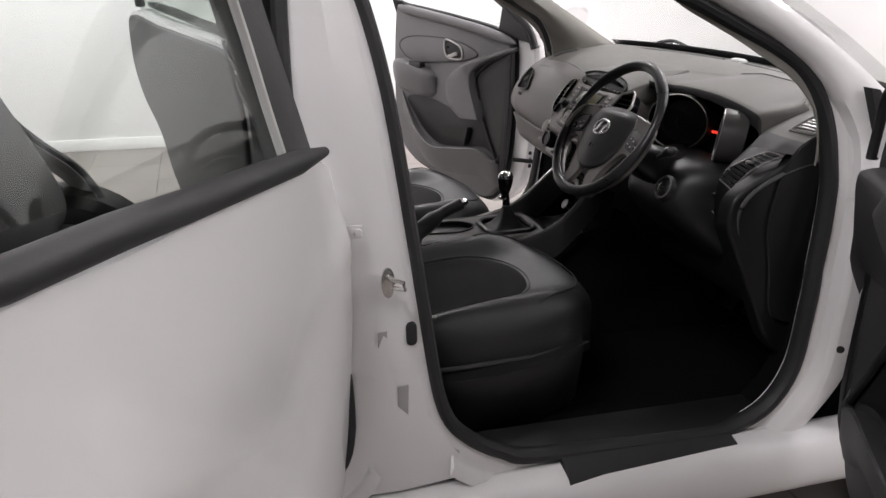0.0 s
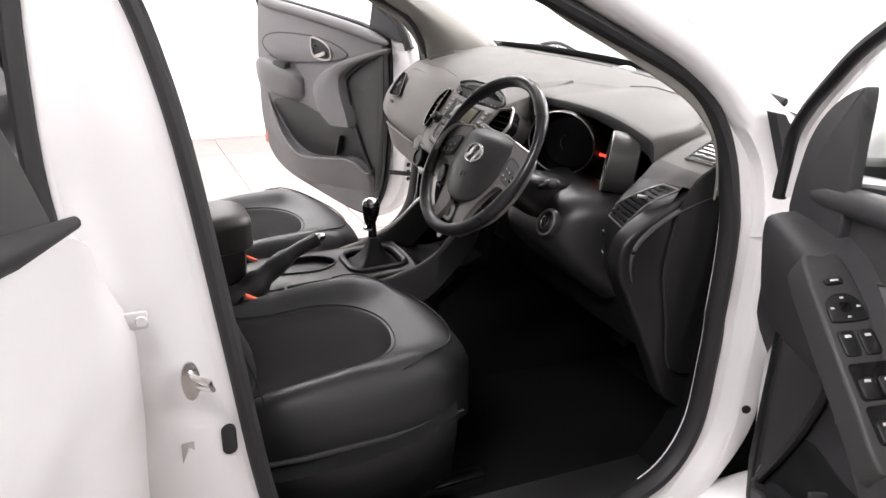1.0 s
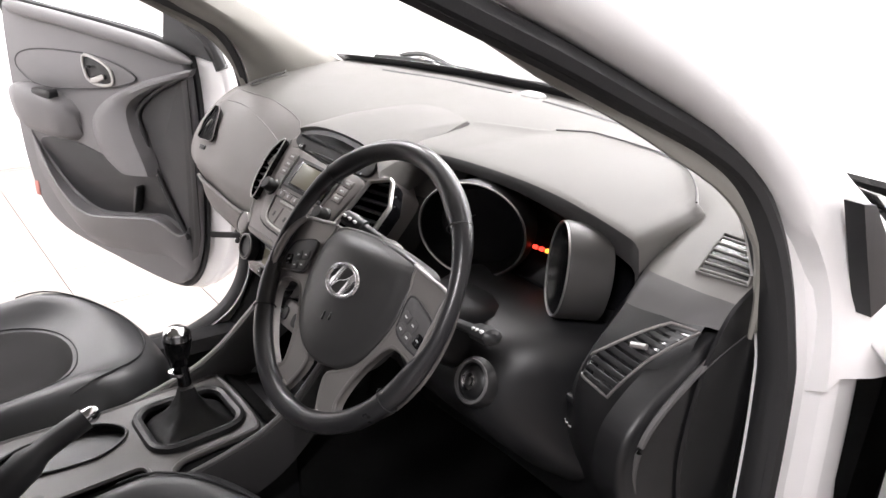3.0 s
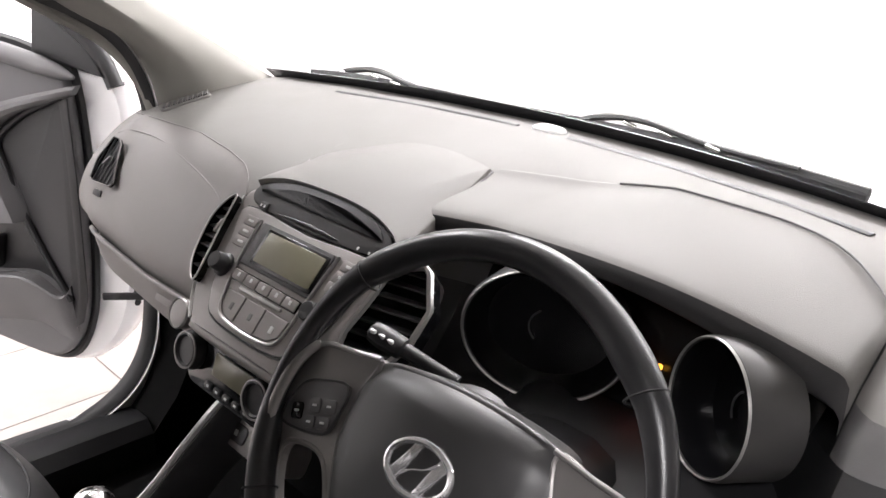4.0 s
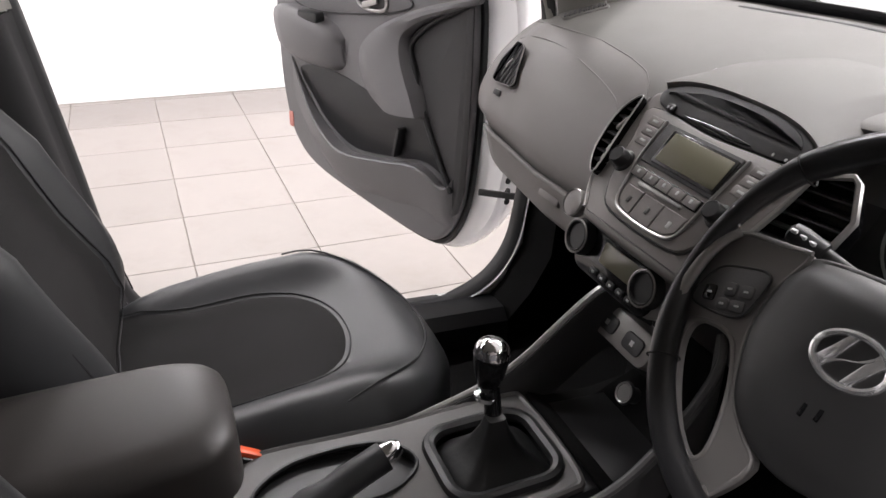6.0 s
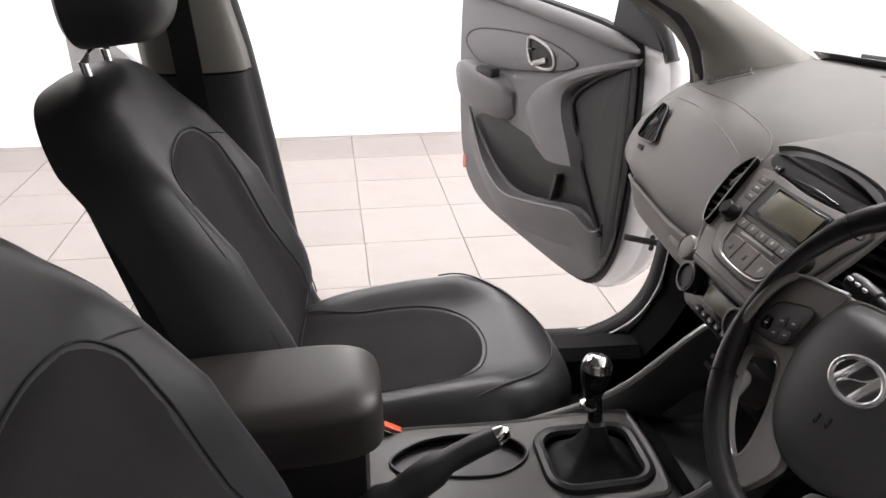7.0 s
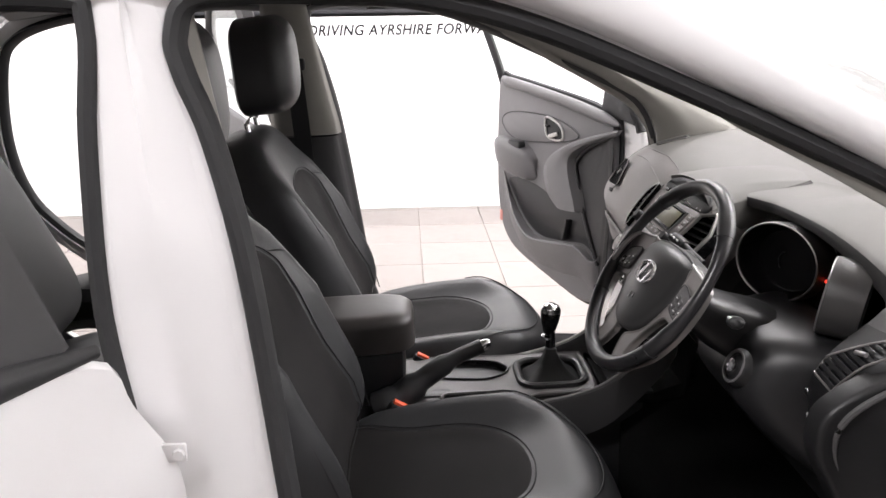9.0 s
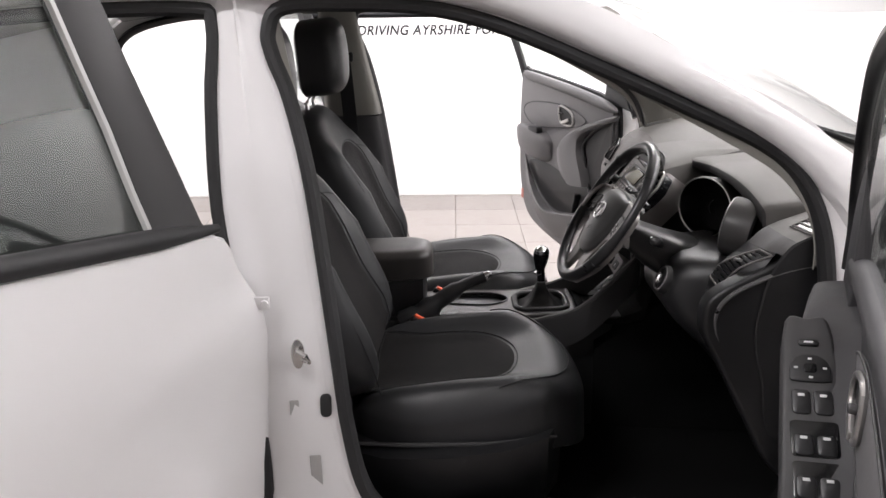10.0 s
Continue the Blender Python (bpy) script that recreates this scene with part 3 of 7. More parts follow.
        prof = curve([(0.80, 0.405), (0.85, 0.392), (0.875, 0.35), (0.87, 0.27), (0.80, 0.22)], 4)
        p = prof[min(int(round(v * 16)), 16)]
        return x, s * p[0], p[1] + 0.026 * u * 1.6
    gridpart("outer_sill", sill_fn, 16, 16, WHITE_PAINT, car, "white painted outer sill", 0.003)

    def wing_fn(u, v, s=s):
        x = 0.475 + 1.375 * u
        top = 1.05 - 0.05 * u - 0.13 * u ** 3
        arch = 0.40 - max(0, 1 - ((x - 1.17) / 0.40) ** 2) ** 0.5 * 0 if abs(x - 1.17) > 0.40 else 0.33 + (0.40 ** 2 - (x - 1.17) ** 2) ** 0.5
        low = max(0.33, arch if abs(x - 1.17) <= 0.40 else 0.33)
        z = low + (top - low) * v
        return x, s * (0.865 + 0.045 * math.sin(math.pi * min(1, max(0, (z - 0.3) / 0.75))) - 0.10 * max(0, v - 0.8) / 0.2 * (v - 0.8) / 0.2 - 0.14 * u ** 3), z
    gridpart("front_wing", wing_fn, 30, 12, WHITE_PAINT, car, "white painted front wing", 0.003)

    def quarter_fn(u, v, s=s):
        x = -1.62 - 1.02 * u
        low = 0.33 + ((0.40 ** 2 - (x + 1.47) ** 2) ** 0.5 if abs(x + 1.47) <= 0.40 else 0)
        top = 1.52 - 0.35 * u ** 1.5
        z = low + (top - low) * v
        return x, s * (side_y(max(z, 0.5)) + 0.06 * math.sin(math.pi * min(1, max(0, (z - 0.25) / 0.95))) - 0.12 * u ** 3), z
    gridpart("rear_quarter", quarter_fn, 20, 14, WHITE_PAINT, car, "white painted rear quarter panel", 0.003)
    # corner trim between wing and pillar
    part("sail_trim", *loft([[(0.445, s * 0.80, 1.07), (0.495, s * 0.808, 1.10), (0.405, s * 0.79, 1.212), (0.385, s * 0.786, 1.215)], [(0.445, s * 0.778, 1.07), (0.495, s * 0.786, 1.10), (0.405, s * 0.768, 1.212), (0.385, s * 0.764, 1.215)]]), BLACK_PLASTIC, car, "black corner trim under the windscreen pillar", smooth=False)
    # hinge pillar inside the front opening
    rows = []
    for x, z in curve([(0.24, 0.36, 0), (0.345, 0.475, 0), (0.395, 0.563, 0), (0.412, 0.70, 0), (0.426, 0.86, 0), (0.428, 0.97, 0), (0.422, 1.05, 0), (0.412, 1.113, 0), (0.395, 1.165, 0)], 3)[:, :2]:
        yo = side_y(z) + flare(0.36, z) + 0.0235
        rows.append([(x - 0.03, s * (yo - 0.03), z), (x, s * (yo - 0.004), z), (x + 0.012, s * yo, z), (x + 0.05, s * (yo + 0.004), z), (x + 0.075, s * (yo - 0.002), z), (x + 0.085, s * (yo - 0.02), z), (x + 0.09, s * (yo - 0.048), z), (x - 0.02, s * (yo - 0.048), z)])
    v, f = loft(rows)
    part("hinge_pillar", v, f, WHITE_PAINT, car)
    v, f = loft([[(x - 0.012, s * 0.755, z), (x + 0.30, s * 0.755, z), (x + 0.30, s * 0.665, z), (x + 0.02, s * 0.67, z)] for x, z in ((0.22, 0.36), (0.32, 0.475), (0.365, 0.563), (0.37, 0.70), (0.38, 0.86), (0.38, 0.98))])
    part("kick_panel", v, f, CARPET, car, "black plastic kick panel")

# tail and nose close the body
gridpart("tailgate", lambda u, v: (-2.0 - 0.62 * u ** 0.7, (v * 2 - 1) * (0.62 + 0.18 * min(1, u * 1.4)), 1.56 - 1.2 * u), 12, 10, WHITE_PAINT, car, "white painted tailgate", 0.004)
gridpart("nose", lambda u, v: (1.83 - 0.07 * (v * 2 - 1) ** 2 + 0.08 * math.sin(math.pi * u), (v * 2 - 1) * 0.76, 0.86 - 0.6 * u), 10, 12, WHITE_PAINT, car, "white painted front bumper", 0.004)
part("underbody", *rbox((4.2, 1.5, 0.04), pose(-0.4, 0, 0.27), 0.01), BLACK_PLASTIC, car)
part("cabin_floor", *rbox((2.5, 1.4, 0.03), pose(-0.65, 0, 0.335), 0.01), CARPET, car, "black carpet cabin floor")
v, f = loft([[(0.74 - 0.0, y, 0.30), (0.86, y, 0.60), (0.88, y, 1.10), (0.92, y, 1.10), (0.92, y, 0.3)] for y in (-0.74, 0.74)])
part("bulkhead", v, f, CARPET, car, "black carpeted footwell bulkhead", smooth=False)
v, f = loft([[(x, -w, 0.34), (x, -w * 0.86, zt - 0.05), (x, -w * 0.6, zt), (x, w * 0.6, zt), (x, w * 0.86, zt - 0.05), (x, w, 0.34)] for x, w, zt in ((0.05, 0.135, 0.64), (0.20, 0.15, 0.70), (0.45, 0.17, 0.80), (0.87, 0.20, 0.95))])
part("transmission_tunnel", v, f, CARPET, car, "black carpeted transmission tunnel")
part("rear_bulkhead", *rbox((0.05, 1.3, 0.7), pose(-1.95, 0, 0.6), 0.02), CARPET, car)


def road_wheel(x, s):
    m = pose(x, s * 0.80, 0.34, s * -90, 0, 0)
    t = part("wheel", *revolve([(0.235, -0.10), (0.30, -0.11), (0.335, -0.085), (0.34, 0), (0.335, 0.085), (0.30, 0.11), (0.235, 0.10)], m, 40, True), TYRE, car, "black tyre on a silver alloy wheel")
    rim = revolve([(0.238, -0.09), (0.238, 0.095), (0.225, 0.10), (0.215, 0.08), (0.20, -0.02), (0.20, -0.09)], m, 40, True)
    spokes = [rbox((0.19, 0.05, 0.03), m @ pose(0, 0, 0, 0, 0, a) @ pose(0.12, 0, 0.065), 0.012) for a in range(0, 360, 72)]
    part("rim", *joined(rim, *spokes, revolve([(0.001, 0.085), (0.05, 0.085), (0.06, 0.07), (0.06, 0.03)], m)), ALLOY, t, "silver five-spoke alloy rim")


for x in (1.17, -1.47):
    for s in (-1, 1):
        road_wheel(x, s)


# ---- dashboard ----
def holed(outline, holes, depth, m):
    """A flat plate with openings that go through it; its top lies in local z = 0."""
    bm = bmesh.new()
    loops = []
    for o in [outline, *holes]:
        vs = [bm.verts.new((x, y, 0)) for x, y in o]
        loops.append([bm.edges.new((vs[i], vs[(i + 1) % len(vs)])) for i in range(len(vs))])
    bmesh.ops.triangle_fill(bm, use_beauty=True, use_dissolve=False, edges=[e for l in loops for e in l], normal=(0, 0, 1))
    bm.verts.index_update()
    top = [tuple(v.co) for v in bm.verts]
    tri = [tuple(v.index for v in f.verts) for f in bm.faces]
    bm.free()
    k = len(top)
    verts = top + [(x, y, -depth) for x, y, _ in top]
    faces = tri + [tuple(i + k for i in t) for t in tri]
    at = 0
    for o in [outline, *holes]:
        n = len(o)
        faces += [(at + i, at + (i + 1) % n, k + at + (i + 1) % n, k + at + i) for i in range(n)]
        at += n
    return place(m, verts), faces


def ellipse(rx, ry, n=24, cx=0.0, cy=0.0):
    return [(cx + rx * math.cos(a), cy + ry * math.sin(a)) for a in np.linspace(0, 2 * math.pi, n, endpoint=False)]


def ringed(outline, r, m, sides=6):
    return tube(place(m, [(x, y, 0) for x, y in outline]), r, sides, True, up=tuple(m.to_3x3() @ Vector((0, 0, 1))))


DASH = {  # sections (x, z) from under the windscreen over the top and down the face
    0.74: [(0.72, 1.08), (0.72, 1.128), (0.58, 1.138), (0.46, 1.128), (0.37, 1.105), (0.30, 1.07), (0.245, 1.02), (0.215, 0.97), (0.21, 0.925), (0.235, 0.88), (0.262, 0.80), (0.36, 0.775), (0.55, 0.80)],
    0.66: [(0.74, 1.09), (0.735, 1.135), (0.60, 1.148), (0.47, 1.138), (0.36, 1.115), (0.29, 1.08), (0.235, 1.03), (0.205, 0.97), (0.195, 0.925), (0.215, 0.88), (0.248, 0.80), (0.35, 0.77), (0.55, 0.80)],
    0.45: [(0.775, 1.095), (0.765, 1.14), (0.63, 1.155), (0.50, 1.148), (0.37, 1.125), (0.28, 1.09), (0.225, 1.03), (0.195, 0.97), (0.188, 0.92), (0.205, 0.87), (0.240, 0.79), (0.35, 0.765), (0.55, 0.80)],
    0.24: [(0.79, 1.10), (0.785, 1.143), (0.65, 1.16), (0.52, 1.153), (0.38, 1.13), (0.285, 1.095), (0.23, 1.035), (0.20, 0.97), (0.195, 0.92), (0.21, 0.87), (0.242, 0.79), (0.35, 0.765), (0.55, 0.80)],
    0.02: [(0.80, 1.10), (0.795, 1.145), (0.66, 1.163), (0.53, 1.157), (0.40, 1.14), (0.31, 1.11), (0.26, 1.05), (0.23, 0.98), (0.22, 0.92), (0.22, 0.86), (0.24, 0.78), (0.29, 0.66), (0.42, 0.60)],
    -0.16: [(0.795, 1.10), (0.79, 1.145), (0.65, 1.162), (0.53, 1.155), (0.44, 1.13), (0.38, 1.09), (0.35, 1.03), (0.31, 0.97), (0.27, 0.92), (0.25, 0.86), (0.26, 0.78), (0.30, 0.66), (0.42, 0.60)],
    -0.365: [(0.785, 1.10), (0.78, 1.143), (0.64, 1.16), (0.54, 1.153), (0.46, 1.13), (0.42, 1.09), (0.39, 1.03), (0.33, 0.965), (0.27, 0.92), (0.25, 0.86), (0.27, 0.78), (0.31, 0.66), (0.42, 0.60)],
    -0.53: [(0.765, 1.095), (0.755, 1.14), (0.62, 1.155), (0.52, 1.148), (0.44, 1.12), (0.39, 1.08), (0.35, 1.03), (0.29, 0.965), (0.245, 0.92), (0.23, 0.86), (0.26, 0.78), (0.31, 0.66), (0.42, 0.60)],
    -0.60: [(0.75, 1.09), (0.74, 1.135), (0.60, 1.146), (0.48, 1.135), (0.385, 1.116), (0.300, 1.088), (0.262, 1.055), (0.212, 1.010), (0.188, 0.962), (0.20, 0.88), (0.25, 0.78), (0.31, 0.66), (0.42, 0.60)],
    -0.66: [(0.735, 1.085), (0.73, 1.132), (0.59, 1.140), (0.47, 1.130), (0.38, 1.112), (0.305, 1.086), (0.268, 1.058), (0.230, 1.022), (0.218, 0.965), (0.225, 0.88), (0.26, 0.78), (0.31, 0.66), (0.42, 0.61)],
    -0.705: [(0.72, 1.08), (0.72, 1.128), (0.58, 1.134), (0.46, 1.126), (0.375, 1.108), (0.315, 1.084), (0.290, 1.058), (0.272, 1.020), (0.260, 0.965), (0.255, 0.88), (0.28, 0.78), (0.31, 0.66), (0.42, 0.63)],
}


def dash_loft(lo, hi, y0, y1, count):
    """A strip of the dashboard between two stations of its sections; a station may be a function of y."""
    ys = sorted(DASH)
    secs = np.array([DASH[y] for y in ys])
    rings = []
    for y in np.linspace(y0, y1, count):
        k = min(max(np.searchsorted(ys, y), 1), len(ys) - 1)
        t = (y - ys[k - 1]) / (ys[k] - ys[k - 1])
        t = t * t * (3 - 2 * t)
        c = curve(secs[k - 1] * (1 - t) + secs[k] * t, 8)
        a, b = (q(y) if callable(q) else q for q in (lo, hi))
        at = np.linspace(a, b, 4 * max(1, round(b - a)) + 1) * 8 if not (callable(lo) or callable(hi)) else np.linspace(a, b, 33) * 8
        n = np.arange(len(c))
        rings.append([(float(np.interp(q, n, c[:, 0])), y, float(np.interp(q, n, c[:, 1]))) for q in at])
    return loft(rings, closed=False)


def pod_edge(y):
    """Station at which the passenger pod meets the soft dash top."""
    return float(np.interp(y, [0.205, 0.225, 0.25, 0.27, 0.30, 0.36, 0.47, 0.74], [6.4, 5.9, 5.4, 5.12, 4.92, 4.75, 4.55, 4.5]))


dash = part("dashboard", *joined(dash_loft(0, 5, -0.705, -0.575, 14), dash_loft(0, 4, -0.575, -0.11, 30), dash_loft(0, 6, -0.11, 0.205, 16), dash_loft(0, pod_edge, 0.205, 0.74, 40)), DASH_TOP, car, "warm grey soft plastic dashboard")
part("binnacle_wall", *dash_loft(4, 6, -0.575, -0.265, 22), BLACK_PLASTIC, dash, "black wall round the instruments")
part("binnacle_cheek", *dash_loft(4, 6, -0.265, -0.11, 12), TRIM_GREY, dash, "grey wall between radio and instruments")
# corner face is the dash top's plastic, with its shade put into the colour
part("corner_face_shaded", *dash_loft(5, 6, -0.705, -0.575, 14), TRIM_MID, dash, "grey plastic face under the dash corner")
part("glovebox_panel", *dash_loft(pod_edge, 10.15, 0.205, 0.74, 40), DASH_LOW, dash, "grey plastic glovebox and airbag panel")
part("dash_underside", *dash_loft(10.15, 12, 0.205, 0.74, 12), BLACK_PLASTIC, dash, "black underside of the dashboard")
# knee panel is the same plastic, blackened for the shade in the footwell
part("driver_knee_panel", *dash_loft(6, 12, -0.690, -0.12, 30), BLACK_PLASTIC, dash, "black plastic driver knee panel")
part("centre_panel", *dash_loft(6, 12, -0.12, 0.205, 12), TRIM_DARK, dash)
for y, ref in ((0.743, 0.74), (-0.708, -0.705)):
    c = curve(DASH[ref], 4)
    part("dash_end_cap", *loft([[(x, ref, z) for x, z in c], [(x + 0.004, y, z - 0.002) for x, z in c]], caps=True), BLACK_PLASTIC, dash, smooth=False)
# glovebox lid with its shut line
ys = np.linspace(0.235, 0.70, 12)


@functools.lru_cache(maxsize=None)
def dash_section(y):
    keys = sorted(DASH)
    secs = np.array([DASH[q] for q in keys])
    sec = np.array([[np.interp(y, keys, secs[:, i, c]) for c in (0, 1)] for i in range(secs.shape[1])])
    return curve(sec, 10)


def on_face(y, k):
    """The point of the dashboard's skin at y and a station down its section."""
    c = dash_section(round(float(y), 5))
    i = min(int(k * 10), len(c) - 2)
    p = c[i] + (c[i + 1] - c[i]) * (k * 10 - i)
    return Vector((p[0], y, p[1]))


lid = [[tuple(on_face(y, k) + Vector((-0.006, 0, 0.001))) for k in np.linspace(8.72, 9.92, 10)] for y in ys]
ob = part("glovebox_lid", *loft(lid, closed=False), DASH_LOW, dash, "grey plastic glovebox lid")
ob.modifiers.new("thickness", "SOLIDIFY").thickness = 0.008
part("glovebox_latch", *rbox((0.02, 0.07, 0.028), Matrix.Translation(on_face(0.40, 9.2)) @ pose(-0.006, 0, 0, 0, 20, 0), 0.006), DASH_LOW, dash)


def on_top(x, y):
    """Height of the dashboard's upper side."""
    c = dash_section(round(float(y), 5))[10:61][::-1]
    return float(np.interp(x, c[:, 0], c[:, 1]))


# long defroster slots, sun sensor, side demisters
for y0, y1 in ((0.06, 0.46), (-0.50, -0.04)):
    pts = [(0.655 - 0.09 * (y / 0.6) ** 2, y, on_top(0.655 - 0.09 * (y / 0.6) ** 2, y) + 0.0005) for y in np.linspace(y0, y1, 12)]
    part("defroster_slot", *tube(pts, 0.0065, 6, flat=0.35), BLACK_PLASTIC, dash, "black defroster slot")
part("sun_sensor", *pillow(0.016, 0.028, lambda x, y: 0.006, 0.012, pose(0.672, 0.01, on_top(0.672, 0.01) + 0.004), 10, 0.7, 0.008), MARK_WHITE, dash, "pale round sun sensor")
top_at = lambda x, y: Vector((x, y, on_top(x, y)))
m = basis(top_at(0.386, 0.646) + Vector((0, 0, 0.0025)), top_at(0.426, 0.639) - top_at(0.346, 0.654), top_at(0.389, 0.668) - top_at(0.382, 0.624))
g = part("side_demister", *slab(rrect(0.098, 0.034, 0.012), 0.006, m, 0.002), DASH_TOP, dash, "slotted side demister grille")
for k in range(9):
    part("demister_slot", *rbox((0.005, 0.024, 0.004), m @ pose(-0.040 + k * 0.010, 0, 0.0005, 0, 0, -25), 0.001), TRIM_MID, g)
    part("demister_slat", *rbox((0.0035, 0.024, 0.005), m @ pose(-0.035 + k * 0.010, 0, 0.0015, 0, 0, -25), 0.001), DASH_TOP, g)

# padded lid over the centre stack, from the stack's arched top edge back to a shallow step in the dash
def lid_front(u):
    a = -0.132 + 0.264 * u
    b = 0.1035 - 0.45 * a * a - 45.0 * a ** 4
    return Vector((0.160 + 0.66 * b, 0.022 - a, 1.058 + 0.75 * b + 0.002))


back = curve([(0.220, 0.153, 1.121), (0.262, 0.172, 1.117), (0.313, 0.182, 1.120), (0.360, 0.178, 1.130), (0.419, 0.133, 1.143), (0.449, 0.100, 1.1495), (0.460, 0.055, 1.1515), (0.459, 0.015, 1.1515), (0.452, -0.025, 1.150), (0.445, -0.056, 1.1485)], 6)
back = [tuple(p) for p in back[:-1]] + [tuple(Vector((0.445, -0.056, 1.1485)).lerp(Vector((0.205, -0.128, 1.108)), q)) for q in np.linspace(0, 1, 14)]
back = [Vector(p) for p in back]
us = np.linspace(0, 1, len(back))
rows = [[tuple(lid_front(u) + Vector((0.012, 0, -0.030))) for u in us]]
for q in np.linspace(0, 1, 15):
    rows.append([tuple(lid_front(u).lerp(p, q) + Vector((0, 0, 0.009 * math.sin(math.pi * q ** 0.8) * math.sin(math.pi * u) ** 0.6 + 0.003 * q if 0 < u < 1 else 0.0))) for u, p in zip(us, back)])
rows.append([(p.x + 0.0015, p.y, p.z + 0.0005) for p in back])
rows.append([(p.x + 0.002, p.y - 0.002, p.z - 0.060) for p in back])
part("centre_lid", *loft(rows, closed=False), DASH_TOP, dash, "raised soft plastic lid above the radio", angle=50)
# thin dark bar painting the shade line behind the lid's back edge
part("lid_edge_shade", *tube([(p.x + 0.003, p.y - (0.002 if p.y < -0.056 else 0), p.z - 0.002) for p in back if p.x > 0.30 and p.y < 0.125], 0.0017, 6), TRIM_MID, dash)

# instrument hood
rings, seam = [], []
for y in np.linspace(-0.062, -0.562, 36):
    q = (y + 0.34) / 0.246
    lipx = 0.322 - 0.022 * (1 - q * q) if q > 0 else 0.300 - 0.008 * q * q
    lipz = 1.137 - 0.022 * q * q - 0.004 * max(0, -q) ** 2
    near = max(0.0, (q - 0.7) / 0.3)
    lipx, lipz = lipx - 0.040 * near, lipz + 0.011 * near
    bx = 0.53 - 0.05 * max(0, q) ** 2 - 0.135 * max(0, -q) ** 3.5
    rise = 0.021 * min(1, max(0.16, 1 - (q - 0.2) / 0.55))
    back = max(on_top(bx, y), lipz)
    mid = (bx + lipx) / 2
    sec = [(bx, on_top(bx, y) - 0.010), (bx - 0.001, on_top(bx, y) + rise * 0.25), (bx - 0.006, on_top(bx, y) + rise * 0.8), (bx - 0.03, on_top(bx - 0.03, y) + rise), (mid, max((on_top(bx - 0.03, y) + rise + lipz + 0.010) / 2, on_top(mid, y) + 0.004)), (lipx + 0.03, lipz + 0.010), (lipx + 0.006, lipz + 0.003), (lipx + 0.004, lipz - 0.012 - 0.012 * max(0, -q)), (lipx + 0.010, lipz - 0.018 - 0.014 * max(0, -q)), (lipx + 0.05, lipz - 0.022 - 0.012 * max(0, -q)), (0.44, lipz - 0.045), (max(bx, 0.45), lipz - 0.05)]
    rings.append([(x, y, z) for x, z in curve(sec, 3)])
    if q < 0.5:
        seam.append((bx - 0.009, y, on_top(bx, y) + rise * 0.88 + 0.0004))
last = rings[-1]
rings += [[(x + 0.001, -0.567, z - 0.003) for x, y, z in last], [(x + 0.004, -0.572, z - 0.012) for x, y, z in last], [(x + 0.008, -0.574, z - 0.045) for x, y, z in last]]
part("instrument_hood", *loft([r[:19] for r in rings], closed=False), DASH_TOP, dash, "grey soft plastic hood over the instruments", angle=50)
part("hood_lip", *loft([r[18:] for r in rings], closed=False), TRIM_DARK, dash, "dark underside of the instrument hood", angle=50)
# dark bar on the ridge that stands for the crease's shade
part("hood_crease_shade", *tube(seam, 0.0014, 5), TRIM_MID, dash)
# shut line between the dash top and the passenger pod
part("airbag_seam", *tube([tuple(on_face(y, pod_edge(y)) + Vector((-0.0002, 0, 0.0002))) for y in np.linspace(0.215, 0.735, 40)], 0.0012, 6), DASH_LOW, dash)
# moulded crease across the pod
line = curve([(0.705, 5.25, 0), (0.66, 5.08, 0), (0.58, 5.03, 0), (0.50, 5.12, 0), (0.39, 5.38, 0), (0.32, 5.62, 0), (0.29, 5.82, 0), (0.277, 6.15, 0), (0.272, 6.7, 0)], 5)
part("airbag_crease", *tube([tuple(on_face(y, k) + Vector((0.0004, 0, 0))) for y, k, _ in line], 0.0013, 6), DASH_LOW, dash)

# instruments: two deep round dials and a dark middle display
GA = radians(24)
gm = basis((0.325, -0.365, 1.035), (0, -1, 0), (math.sin(GA), 0, math.cos(GA)))
cl = part("instrument_panel", *slab([(x, y) for x, y in rrect(0.44, 0.17, 0.06, 8)], 0.02, gm @ pose(0, 0, -0.012), 0.004), DIAL, car, "dark instrument panel with two round dials")
